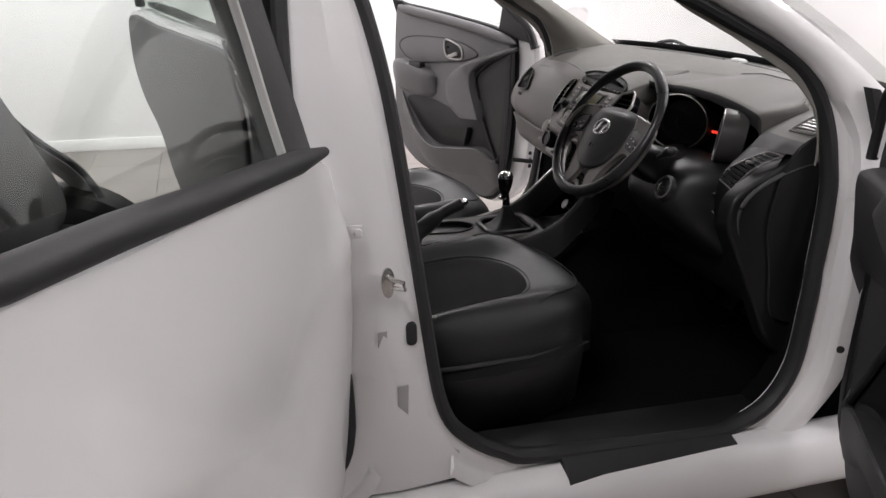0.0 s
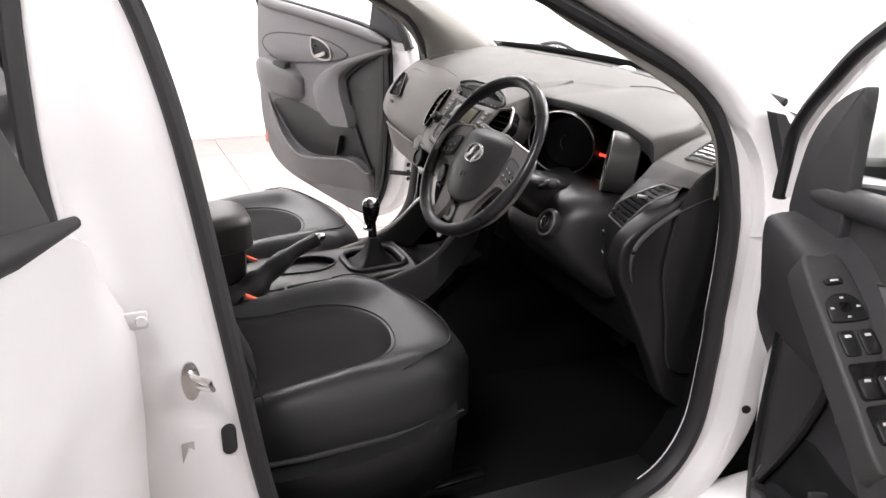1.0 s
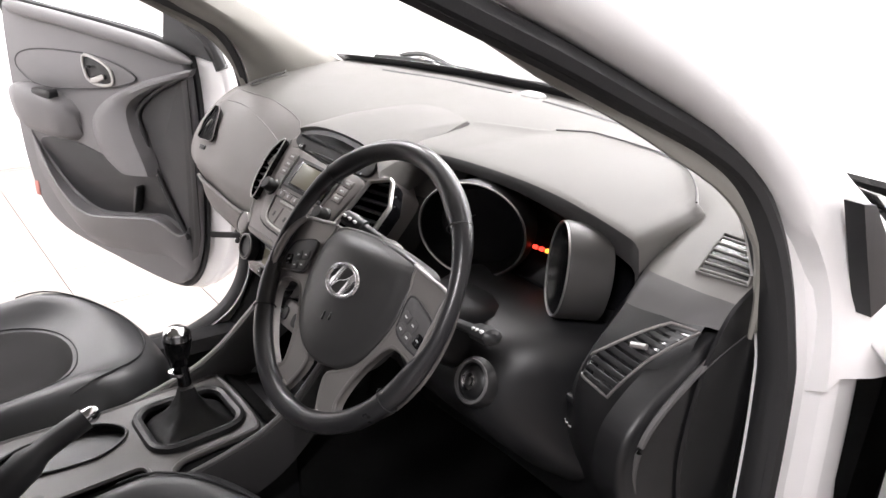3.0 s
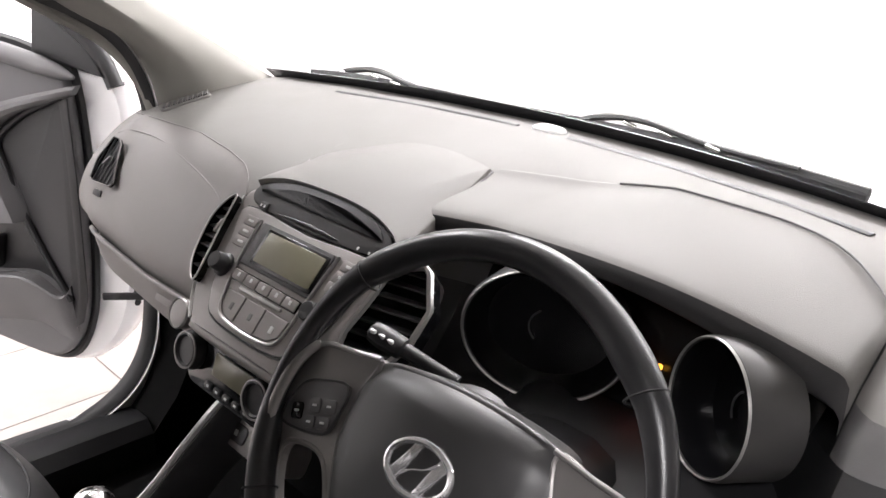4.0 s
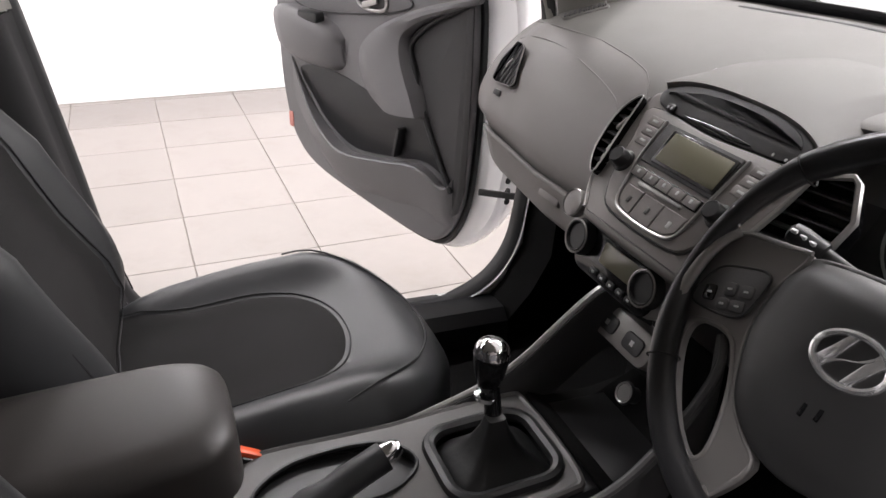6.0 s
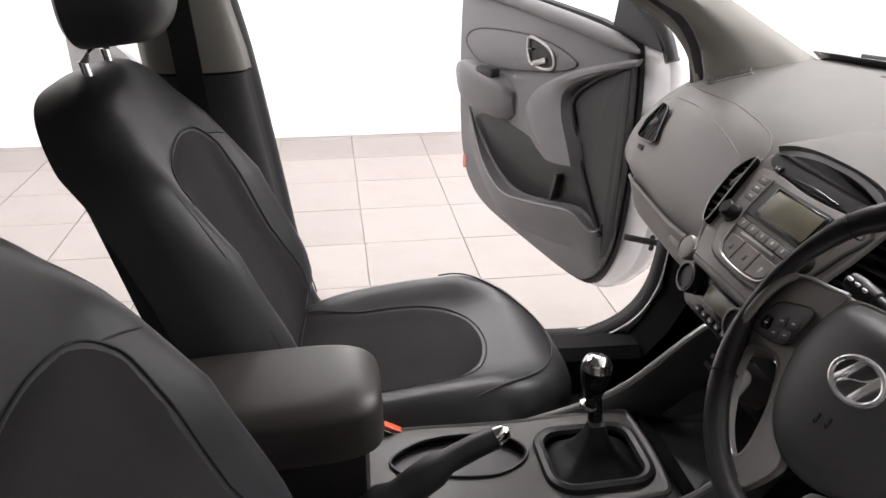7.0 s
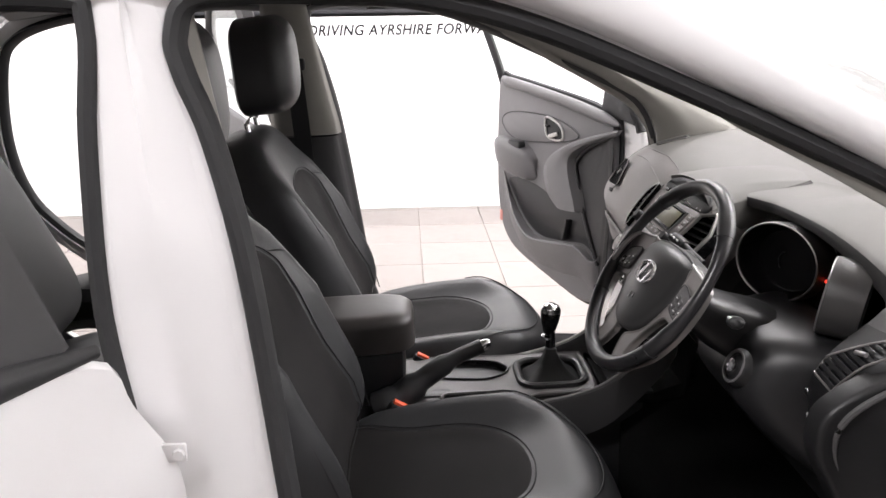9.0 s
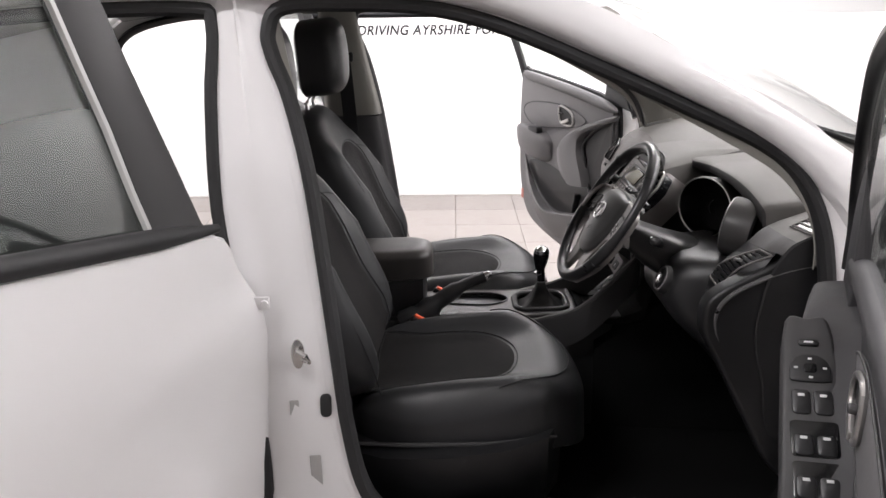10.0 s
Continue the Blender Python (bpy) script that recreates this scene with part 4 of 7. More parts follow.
for s in (1, -1):
    m = basis((0.270, -0.287, 1.049), (0.445, -1, 0), (0.12, 0, 1)) @ Matrix.Diagonal((1.01, 0.81, 0.80, 1)) if s > 0 else basis((0.270, -0.473, 1.054), (-0.745, -1, 0), (0.15, 0, 1)) @ Matrix.Diagonal((0.72, 0.72, 0.80, 1))
    part("dial_cone", *revolve([(0.070, -0.055), (0.0865, 0.0), (0.088, 0.003), (0.091, 0.002), (0.093, -0.006), (0.089, -0.07), (0.074, -0.075)], m, 48, True), DIAL_CONE if s < 0 else BLACK_PLASTIC, cl, "satin grey dial cone" if s < 0 else "black dial cowl")
    part("dial_inner_wall", *revolve([(0.0695, -0.055), (0.0860, 0.0005), (0.0855, 0.001), (0.069, -0.054)], m, 48, True), DIAL, cl)
    part("dial_ring", *revolve([(0.0875, 0.003), (0.0892, 0.0055), (0.0912, 0.003), (0.0892, 0.001)], m, 48, True), SATIN_SILVER, cl, "silver dial ring")
    part("dial_face", *revolve([(0.001, -0.050), (0.05, -0.050), (0.071, -0.048), (0.071, -0.054), (0.001, -0.054)], m, 40), DIAL, cl, "black unlit dial face")
    part("dial_centre_ring", *tube(place(m, [(0.028 * math.cos(t) + 0.005, 0.028 * math.sin(t) - 0.004, -0.046) for t in np.linspace(2.2, 3.9, 14)]), 0.0012, 5), TRIM_MID, cl, "faint arc on the dial face")
for k, mt in enumerate((GLOW_RED, GLOW_RED, GLOW_AMBER)):
    part("warning_light", *revolve([(0.001, 0.003), (0.0032, 0.003), (0.0036, -0.003)], basis((0.328, -0.3685 - k * 0.0130, 1.0365 + 0.001 * k), (0, -1, 0), (math.sin(GA), 0, math.cos(GA))), 10), mt, cl, "lit warning lamp")
part("steering_cowl", *loft([[tuple(p) for p in curve([(x, -0.365 + w, zc + h * 0.3), (x, -0.365 + w * 0.7, zc + h), (x, -0.365 - w * 0.7, zc + h), (x, -0.365 - w, zc + h * 0.3), (x, -0.365 - w * 0.9, zc - h), (x, -0.365 + w * 0.9, zc - h)], 3, True)] for x, zc, w, h in ((0.06, 1.010, 0.050, 0.030), (0.10, 0.985, 0.066, 0.042), (0.16, 0.955, 0.075, 0.05), (0.33, 0.90, 0.08, 0.06))]), BLACK_PLASTIC, car, "black plastic steering column cowl")

# stalks
def stalk(p0, p1, name):
    pts = [Vector(p0).lerp(Vector(p1), q) for q in (0, 0.3, 0.6, 0.62, 0.85, 0.97, 1.0)]
    st = part(name, *tube(pts, [0.008, 0.008, 0.009, 0.013, 0.014, 0.012, 0.006], 10, flat=0.8), BLACK_PLASTIC, car, "black steering column stalk")
    for q in (0.68, 0.78, 0.88):
        p = Vector(p0).lerp(Vector(p1), q)
        part("stalk_mark", *rbox((0.004, 0.007, 0.004), Matrix.Translation(p + Vector((-0.010, 0, 0.008))), 0.001), MARK_WHITE, st)


stalk((0.13, -0.290, 1.050), (0.10, -0.200, 1.080), "wiper_stalk")
stalk((0.13, -0.43, 0.995), (0.082, -0.556, 1.045), "indicator_stalk")
ig = part("ignition_switch", *revolve([(0.001, 0.006), (0.006, 0.006), (0.0065, 0.003), (0.011, 0.003), (0.012, 0.006), (0.0125, 0.0)], basis((0.124, -0.473, 0.93), (0, -1, 0), (0.4, 0, 0.92)), 20), CHROME, car, "metal ignition key barrel")
m = basis((0.126, -0.473, 0.929), (0, -1, 0), (0.4, 0, 0.92))
part("ignition_bezel", *revolve([(0.013, 0.004), (0.020, 0.002), (0.0225, -0.001), (0.026, 0.002), (0.030, 0.002), (0.033, -0.002), (0.035, -0.02)], m, 28), BLACK_PLASTIC, ig, "black ignition surround")
part("ignition_ring", *revolve([(0.0245, 0.0005), (0.0260, 0.0040), (0.0290, 0.0040), (0.0305, 0.0005)], m, 28, True), TRIM_GREY, ig, "grey ring round the ignition")
part("key_slot", *rbox((0.0025, 0.008, 0.002), m @ pose(0, 0, 0.006), 0.0005), DIAL, ig)
shroud = []
for x, z0, z1, y0, y1 in ((0.112, 0.915, 0.955, -0.33, -0.475), (0.118, 0.893, 0.972, -0.30, -0.502), (0.132, 0.872, 0.985, -0.285, -0.522), (0.17, 0.84, 0.99, -0.27, -0.545), (0.23, 0.80, 0.99, -0.25, -0.57), (0.30, 0.76, 0.98, -0.24, -0.58)):
    shroud.append([(x + 0.020 + (z - 0.93) * 0.42, y, z) for y, z in rrect(y0 - y1, z1 - z0, min(0.045, (z1 - z0) * 0.45), 5, (y0 + y1) / 2, (z0 + z1) / 2)])
part("knee_bolster_boss", *loft(shroud), BLACK_PLASTIC, ig, "black lower column shroud")

# end cheek of the dashboard with its raised rib
cheek = curve([(0.400, 1.078, 0), (0.365, 1.070, 0), (0.306, 1.050, 0), (0.240, 1.015, 0), (0.188, 0.986, 0), (0.155, 0.952, 0), (0.153, 0.895, 0), (0.180, 0.840, 0), (0.215, 0.775, 0), (0.265, 0.680, 0), (0.330, 0.570, 0), (0.44, 0.52, 0), (0.48, 0.70, 0), (0.47, 0.95, 0), (0.44, 1.06, 0)], 5, True)
em_ = Matrix(((1, 0, 0, 0), (0, 0, -1, -0.701), (0, 1, 0, 0), (0, 0, 0, 1)))
part("fuse_panel", *slab([(x, z) for x, z, _ in cheek], 0.040, em_, 0.010, 3), BLACK_PLASTIC, dash, "dark plastic fuse cover at the dash end")
rib = curve([(0.395, -0.703, 1.036), (0.360, -0.703, 1.036), (0.317, -0.703, 1.028), (0.263, -0.703, 1.010), (0.205, -0.703, 0.978), (0.178, -0.702, 0.945), (0.176, -0.701, 0.905), (0.192, -0.699, 0.86)], 5)
part("fuse_panel_rib", *tube(rib, [0.0055] * 26 + [0.005, 0.0045, 0.004, 0.0035, 0.003, 0.0025, 0.002, 0.0015, 0.001, 0.001], 8, flat=0.9), TRIM_MID, dash, "grey rib on the fuse cover")
for k in range(3):
    part("control_mark", *rbox((0.0012, 0.005, 0.002), Matrix.Translation(on_face(-0.560 - 0.009 * k, 8.75 + 0.03 * k) + Vector((-0.003, 0, 0))), 0.0004), MARK_WHITE, dash)

# ---- steering wheel ----
A = radians(32.5)
sm = basis((0.0115, -0.3657, 1.0615), (0, -1, 0), (math.sin(A), 0, math.cos(A)))
sm = sm @ pose(0, 0, 0, 0, 0, 1.5)


def rim_slim(t):
    """1 where the spoke grips cover the rim, 0 elsewhere."""
    d = abs((math.degrees(t) + 90) % 360 - 180)      # from straight down
    d = d if d < 180 else 360 - d
    return min(1.0, max(0.0, (d - 40) / 12)) * min(1.0, max(0.0, (108 - d) / 12))


turns = np.linspace(0, 2 * math.pi, 96, endpoint=False)
circ = [((0.1765 + 0.0030 * rim_slim(t)) * math.cos(t), (0.1765 + 0.0030 * rim_slim(t)) * math.sin(t), 0) for t in turns]
thick = [0.0134 - 0.0036 * rim_slim(t) + 0.0028 * sum(math.exp(-((math.degrees(t) - c) / 13) ** 2) for c in (38, 142)) for t in turns]
sw = part("steering_wheel", *tube(place(sm, circ), thick, 14, True, up=tuple(sm.to_3x3() @ Vector((0, 0, 1)))), WHEEL_LEATHER, car, "black leather steering wheel with grey spokes")
for deg in (40, 140, 212, 328):
    t = radians(deg)
    c = Vector((0.1765 * math.cos(t), 0.1765 * math.sin(t), 0))
    ring = [tuple(c + Vector((math.cos(t), math.sin(t), 0)) * 0.0150 * math.cos(q) + Vector((0, 0, 1)) * 0.0150 * math.sin(q)) for q in np.linspace(0, 2 * math.pi, 16, endpoint=False)]
    part("rim_seam", *tube(place(sm, ring), 0.0010, 5, True), THREAD, sw)


def hub_top(x, y):
    return 0.014 - 1.9 * x * x - 1.3 * (y + 0.01) ** 2 - 14.0 * max(0.0, y - 0.030) ** 2


half = [(0.0, 0.063), (0.030, 0.062), (0.060, 0.059), (0.086, 0.054), (0.0955, 0.044), (0.099, 0.012), (0.099, -0.018), (0.088, -0.050), (0.070, -0.082), (0.040, -0.102)]
pad_o = curve([(x, y, 0) for x, y in half] + [(0.0, -0.110, 0)] + [(-x, y, 0) for x, y in half[:0:-1]], 4, True)
part("airbag_pad", *dome(pad_o, hub_top, sm, 0.03, 0.005), PAD, sw, "smooth black airbag pad")
em = sm @ pose(0.003, -0.004, 0.0150, 0, 0, 3)
part("emblem", *ringed(ellipse(0.0305, 0.0200, 36), 0.0030, em, 8), EMBLEM, sw, "chrome oval emblem")
for flip in (1, -1):
    part("emblem_bar", *slab([(flip * x, flip * y) for x, y in ((-0.0255, -0.0085), (-0.0165, -0.0145), (-0.0085, 0.0020), (-0.0020, 0.0165), (-0.0105, 0.0165), (-0.0175, 0.0040))], 0.003, em @ pose(0, 0, 0.0012), 0.0008), EMBLEM, sw)
part("emblem_link", *slab([(x, y) for x, y, _ in curve([(-0.0150, -0.0065, 0), (-0.004, -0.0005, 0), (0.006, 0.0030, 0), (0.0165, 0.0120, 0), (0.0150, 0.0065, 0), (0.004, 0.0005, 0), (-0.006, -0.0030, 0), (-0.0165, -0.0120, 0)], 3, True)], 0.003, em @ pose(0, 0, 0.0014), 0.0006), EMBLEM, sw)
for s in (-1, 1):
    frame_o = [(x, y) for x, y, _ in curve([(s * x, y, 0) for x, y in ((0.090, 0.051), (0.120, 0.047), (0.150, 0.043), (0.168, 0.034), (0.1755, 0.006), (0.1755, -0.030), (0.167, -0.068), (0.145, -0.108), (0.106, -0.143), (0.062, -0.174), (0.042, -0.166), (0.024, -0.120), (0.046, -0.103), (0.071, -0.084), (0.089, -0.052), (0.0995, -0.019), (0.099, 0.014))], 4, True)]
    hole_o = [(x, y) for x, y, _ in curve([(s * x, y, 0) for x, y in ((0.118, -0.041), (0.148, -0.047), (0.155, -0.063), (0.142, -0.092), (0.110, -0.130), (0.078, -0.149), (0.064, -0.136), (0.075, -0.092), (0.098, -0.052))], 4, True)]
    fm = sm @ pose(0, 0, -0.008)
    part("spoke", *holed(frame_o, [hole_o], 0.014, fm), SPOKE, sw, "satin grey plastic spoke", smooth=False)
    part("spoke_edge", *ringed(hole_o, 0.0028, fm @ pose(0, 0, -0.0012), 8), SPOKE, sw)
    part("spoke_edge", *ringed(frame_o, 0.0026, fm @ pose(0, 0, -0.0014), 8), SPOKE, sw)
    trim = curve([(s * x, y, h) for x, y, h in ((0.160, -0.080, -0.006), (0.141, -0.108, -0.003), (0.106, -0.142, -0.002), (0.070, -0.166, -0.002), (0.050, -0.170, -0.004), (0.040, -0.158, -0.005))], 4)
    part("lower_spoke_trim", *tube(place(sm, trim), [0.004] * 3 + [0.0075] * (len(trim) - 6) + [0.005] * 3, 8, flat=0.5, up=tuple(sm.to_3x3() @ Vector((0, 0, 1)))), SATIN_SILVER, sw, "satin silver spoke trim")
    grip = curve([(s * x, y, h) for x, y, h in ((0.160, 0.041, -0.006), (0.169, 0.026, 0.000), (0.1725, 0.000, 0.004), (0.1715, -0.036, 0.005), (0.162, -0.072, 0.004), (0.142, -0.106, 0.002), (0.108, -0.139, 0.000), (0.068, -0.166, -0.003))], 4)
    part("spoke_grip", *tube(place(sm, grip), [0.003, 0.0045, 0.0055, 0.0065] + [0.0072] * (len(grip) - 6) + [0.005] * 2, 10, flat=0.7, up=tuple(sm.to_3x3() @ Vector((0, 0, 1)))), SPOKE, sw)
    collar = curve([(s * x, y, h) for x, y, h in ((0.088, 0.0535, -0.006), (0.120, 0.0485, -0.006), (0.150, 0.0445, -0.006), (0.166, 0.036, -0.007))], 4)
    part("spoke_collar", *tube(place(sm, collar), 0.0022, 8), SATIN_SILVER, sw, "bright upper edge of the spoke")
    pad_out = curve([(s * x, y, 0) for x, y in ((0.108, 0.020), (0.137, 0.014), (0.158, 0.002), (0.166, -0.030), (0.150, -0.035), (0.113, -0.026), (0.106, -0.006))], 4, True)
    pm = sm @ pose(0, 0, -0.0035)
    part("switch_pad", *slab(pad_out, 0.008, pm, 0.002), TRIM_MID, sw, "grey steering wheel switch pad")
    part("switch_pad_line", *ringed([(x, y) for x, y, _ in pad_out], 0.0012, pm @ pose(0, 0, -0.0006)), TRIM_DARK, sw)
    for k, (bx, by, bw, bh) in enumerate(((0.117, -0.003, 0.015, 0.012), (0.117, -0.018, 0.015, 0.011), (0.133, -0.008, 0.013, 0.013), (0.132, -0.023, 0.013, 0.011), (0.150, -0.020, 0.013, 0.015))):
        turn = -s * 18
        part("switch_button", *slab(rrect(bw, bh, 0.003, 3), 0.005, pm @ pose(s * bx, by, 0.0016, 0, 0, turn), 0.0012), TRIM_MID if k < 4 else GLOSS_BLACK, sw)
        part("switch_mark", *rbox((0.005, 0.002, 0.0006), pm @ pose(s * bx, by, 0.0018, 0, 0, turn), 0.0003), MARK_WHITE, sw)
for x in (-0.006, 0.007):
    part("hub_mark", *rbox((0.004, 0.011, 0.001), sm @ pose(x, -0.052 + 0.3 * x, 0.0118), 0.0003), GLOSS_BLACK, sw)
part("wheel_back_cover", *revolve([(0.03, -0.06), (0.06, -0.05), (0.068, -0.035), (0.06, -0.02)], sm, 28), BLACK_PLASTIC, sw)

# ---- centre stack ----
UP = Vector((0.66, 0, 0.75)).normalized()
rm = basis((0.160, 0.022, 1.058), (0, -1, 0), UP)      # middle of the display
# side cheeks and frame of the stack
half = [(0.0, 0.107), (0.05, 0.106), (0.102, 0.097), (0.132, 0.080), (0.153, 0.060), (0.153, -0.017), (0.141, -0.075), (0.110, -0.118), (0.085, -0.128)]
out = curve([(x, y, 0) for x, y in half] + [(-x, y, 0) for x, y in half[:0:-1]], 4, True)
stack = part("radio_console", *slab(out, 0.10, rm @ pose(0, 0, -0.008), 0.010, 4), RADIO_GREY, car, "grey plastic centre stack with radio and climate controls")
edge = curve([(0.149, 0.058, 0), (0.150, -0.017, 0), (0.138, -0.073, 0), (0.107, -0.115, 0)], 6)
for sgn in (-1, 1):
    part("stack_edge", *tube(place(rm, [(sgn * x, y, -0.009) for x, y, _ in edge]), 0.0030, 6), SATIN_SILVER, stack, "satin edge of the centre stack")
face = curve([(-0.126, 0.047, 0), (-0.120, 0.0, 0), (-0.108, -0.045, 0), (-0.092, -0.078, 0), (-0.060, -0.100, 0), (0.060, -0.100, 0), (0.092, -0.078, 0), (0.108, -0.045, 0), (0.120, 0.0, 0), (0.126, 0.047, 0), (0.0, 0.044, 0)], 4, True)
part("radio_fascia", *slab(face, 0.01, rm @ pose(0, 0, -0.003), 0.003), RADIO_GREY, stack, "grey radio fascia")
part("fascia_groove", *ringed([(x * 1.012, y * 1.012) for x, y, _ in face], 0.0016, rm @ pose(0, 0, -0.0075)), TRIM_DARK, stack)
u_line = curve([(-0.083, 0.037, 0), (-0.080, -0.016, 0), (-0.068, -0.066, 0), (-0.060, -0.084, 0), (-0.043, -0.093, 0), (0.0, -0.096, 0), (0.043, -0.093, 0), (0.058, -0.084, 0), (0.063, -0.062, 0), (0.066, -0.016, 0), (0.072, 0.037, 0)], 5)
part("radio_trim", *tube(place(rm, [(x, y, -0.0018) for x, y, _ in u_line]), 0.0022, 8), SATIN_SILVER, stack, "silver line round the radio")
half = [(0.0, 0.1035), (0.05, 0.1025), (0.100, 0.0935), (0.130, 0.0775), (0.122, 0.056), (0.06, 0.049)]
arch = curve([(x, y, 0) for x, y in half] + [(0.0, 0.047, 0)] + [(-x, y, 0) for x, y in half[:0:-1]], 5, True)
part("upper_stack_panel", *slab(arch, 0.012, rm @ pose(0, 0, -0.003), 0.004), TRIM_DARK, stack, "dark upper panel with the disc slot")
brow = curve([(-0.118, 0.072, 0), (-0.095, 0.078, 0), (-0.04, 0.089, 0), (0.04, 0.089, 0), (0.095, 0.078, 0), (0.118, 0.072, 0), (0.10, 0.090, 0), (0.05, 0.1005, 0), (0.0, 0.102, 0), (-0.05, 0.1005, 0), (-0.10, 0.090, 0)], 4, True)
part("upper_stack_brow", *slab(brow, 0.006, rm @ pose(0, 0, -0.001), 0.003), TRIM_DARK, stack, "black brow over the disc slot")
slot_o = curve([(-0.068, 0.0535, 0), (-0.03, 0.0560, 0), (0.0, 0.0575, 0), (0.03, 0.0560, 0), (0.057, 0.0535, 0), (0.03, 0.0500, 0), (0.0, 0.0490, 0), (-0.03, 0.0500, 0)], 3, True)
part("disc_slot", *slab(slot_o, 0.006, rm @ pose(0, 0, -0.0015), 0.001), DIAL, stack, "black disc slot")
part("eject_button", *slab(rrect(0.016, 0.010, 0.002, 3, -0.094, 0.0555), 0.006, rm @ pose(0, 0, 0.0006), 0.0012), BLACK_PLASTIC, stack)
for x in (-0.098, -0.091, 0.093, 0.112):
    part("button_mark", *rbox((0.003, 0.004, 0.0006), rm @ pose(x, 0.0545, 0.0008), 0.0002), MARK_WHITE, stack)
part("display_frame", *slab(rrect(0.144, 0.060, 0.004, 4, -0.005, 0.006), 0.006, rm @ pose(0, 0, -0.0008), 0.0015), TRIM_DARK, stack)
part("display_recess", *slab(rrect(0.122, 0.050, 0.003, 4, 0.003, 0.006), 0.003, rm @ pose(0, 0, 0.0002), 0.0006), GLOSS_BLACK, stack)
part("radio_display", *slab(rrect(0.111, 0.042, 0.002, 3, 0.003, 0.0065), 0.003, rm @ pose(0, 0, 0.0010), 0.0005), LCD, stack, "unlit olive radio display")
for a, b in ((-0.100, -0.036), (0.089, -0.036)):
    kn = part("radio_knob", *revolve([(0.0165, 0.0), (0.016, 0.002), (0.0125, 0.004), (0.012, 0.017), (0.0105, 0.019), (0.001, 0.0195)], rm @ pose(a, b, -0.003), 24), BLACK_PLASTIC, stack, "black ribbed radio knob")
for k in range(5):
    part("preset_button", *slab(rrect(0.0248, 0.0135, 0.0015, 3, -0.0615 + k * 0.0264, -0.0385), 0.004, rm @ pose(0, 0, -0.0006), 0.0010), RADIO_GREY, stack)
    part("button_mark", *rbox((0.004, 0.0055, 0.0006), rm @ pose(-0.0615 + k * 0.0264, -0.0375, -0.0004), 0.0002), MARK_WHITE, stack)
part("preset_gap", *slab(rrect(0.136, 0.0165, 0.002, 2, -0.0085, -0.0385), 0.004, rm @ pose(0, 0, -0.0022), 0.0005), DIAL, stack)
part("silver_strip", *slab(rrect(0.084, 0.0042, 0.001, 2, -0.005, -0.0508), 0.004, rm @ pose(0, 0, 0.0004), 0.001), SATIN_SILVER, stack, "silver strip under the buttons")
for k, o in enumerate((((-0.064, -0.058), (-0.0265, -0.058), (-0.0255, -0.0915), (-0.044, -0.0895), (-0.058, -0.080)), ((-0.0245, -0.058), (0.0145, -0.058), (0.0165, -0.0935), (-0.0235, -0.0935)), ((0.0165, -0.058), (0.059, -0.058), (0.056, -0.080), (0.043, -0.0895), (0.0185, -0.0920)))):
    part("lower_button", *slab(o, 0.004, rm @ pose(0, 0, -0.0010), 0.0012), RADIO_GREY, stack, smooth=False)
    a, b = np.mean(o, 0)
    part("button_mark", *rbox((0.006, 0.009, 0.0006), rm @ pose(a + 0.002, b, -0.0008), 0.0002), MARK_WHITE if k == 2 else TRIM_MID, stack)
for sgn, cx in ((-1, -0.100), (1, 0.096)):
    for k in range(3):
        part("side_button", *slab(rrect(0.027, 0.0135, 0.002, 3, cx - sgn * 0.002 * k, 0.030 - k * 0.0150), 0.004, rm @ pose(0, 0, -0.0012), 0.0012), RADIO_GREY, stack)
        part("button_mark", *rbox((0.011, 0.0032, 0.0006), rm @ pose(cx - sgn * 0.002 * k, 0.030 - k * 0.0150, -0.0010), 0.0002), MARK_WHITE, stack)
# climate panel
cm = basis((0.093, 0.052, 0.915), (0, -1, 0), Vector((0.30, 0, 0.95)))
co = curve([(-0.092, 0.0, 0), (-0.085, 0.042, 0), (0.0, 0.055, 0), (0.115, 0.050, 0), (0.125, 0.0, 0), (0.085, -0.035, 0), (0.0, -0.040, 0), (-0.06, -0.035, 0)], 4, True)
clim = part("climate_panel", *slab(co, 0.06, cm @ pose(0, 0, -0.004), 0.005), RADIO_GREY, car, "grey climate control panel with two round knobs")
part("climate_face", *slab(rrect(0.175, 0.064, 0.022, 6, 0.003, -0.006), 0.006, cm @ pose(0, 0, 0.0), 0.002), GLOSS_BLACK, clim, "gloss black climate face")
part("climate_display", *slab(rrect(0.082, 0.030, 0.003, 3, 0.014, 0.004), 0.004, cm @ pose(0, 0, 0.002), 0.0006), LCD, clim, "unlit olive climate display")
for a in (-0.074, 0.080):
    part("climate_knob", *revolve([(0.026, 0.0), (0.0265, 0.004), (0.024, 0.010), (0.0235, 0.014), (0.020, 0.016), (0.018, 0.012), (0.001, 0.012)], cm @ pose(a, 0.004, 0.001), 28), BLACK_PLASTIC, clim, "black round climate knob")
    part("knob_ring", *revolve([(0.0235, 0.013), (0.0245, 0.0155), (0.0225, 0.016), (0.0215, 0.014)], cm @ pose(a, 0.004, 0.001), 28, True), SPOKE, clim, "silver knob ring")
for k in range(5):
    part("climate_button", *slab(rrect(0.0155, 0.009, 0.003, 3, -0.028 + k * 0.0205, -0.027), 0.004, cm @ pose(0, 0, 0.003), 0.001), BLACK_PLASTIC, clim)
    part("button_mark", *rbox((0.005, 0.003, 0.0006), cm @ pose(-0.028 + k * 0.0205, -0.027, 0.0032), 0.0002), MARK_WHITE, clim)
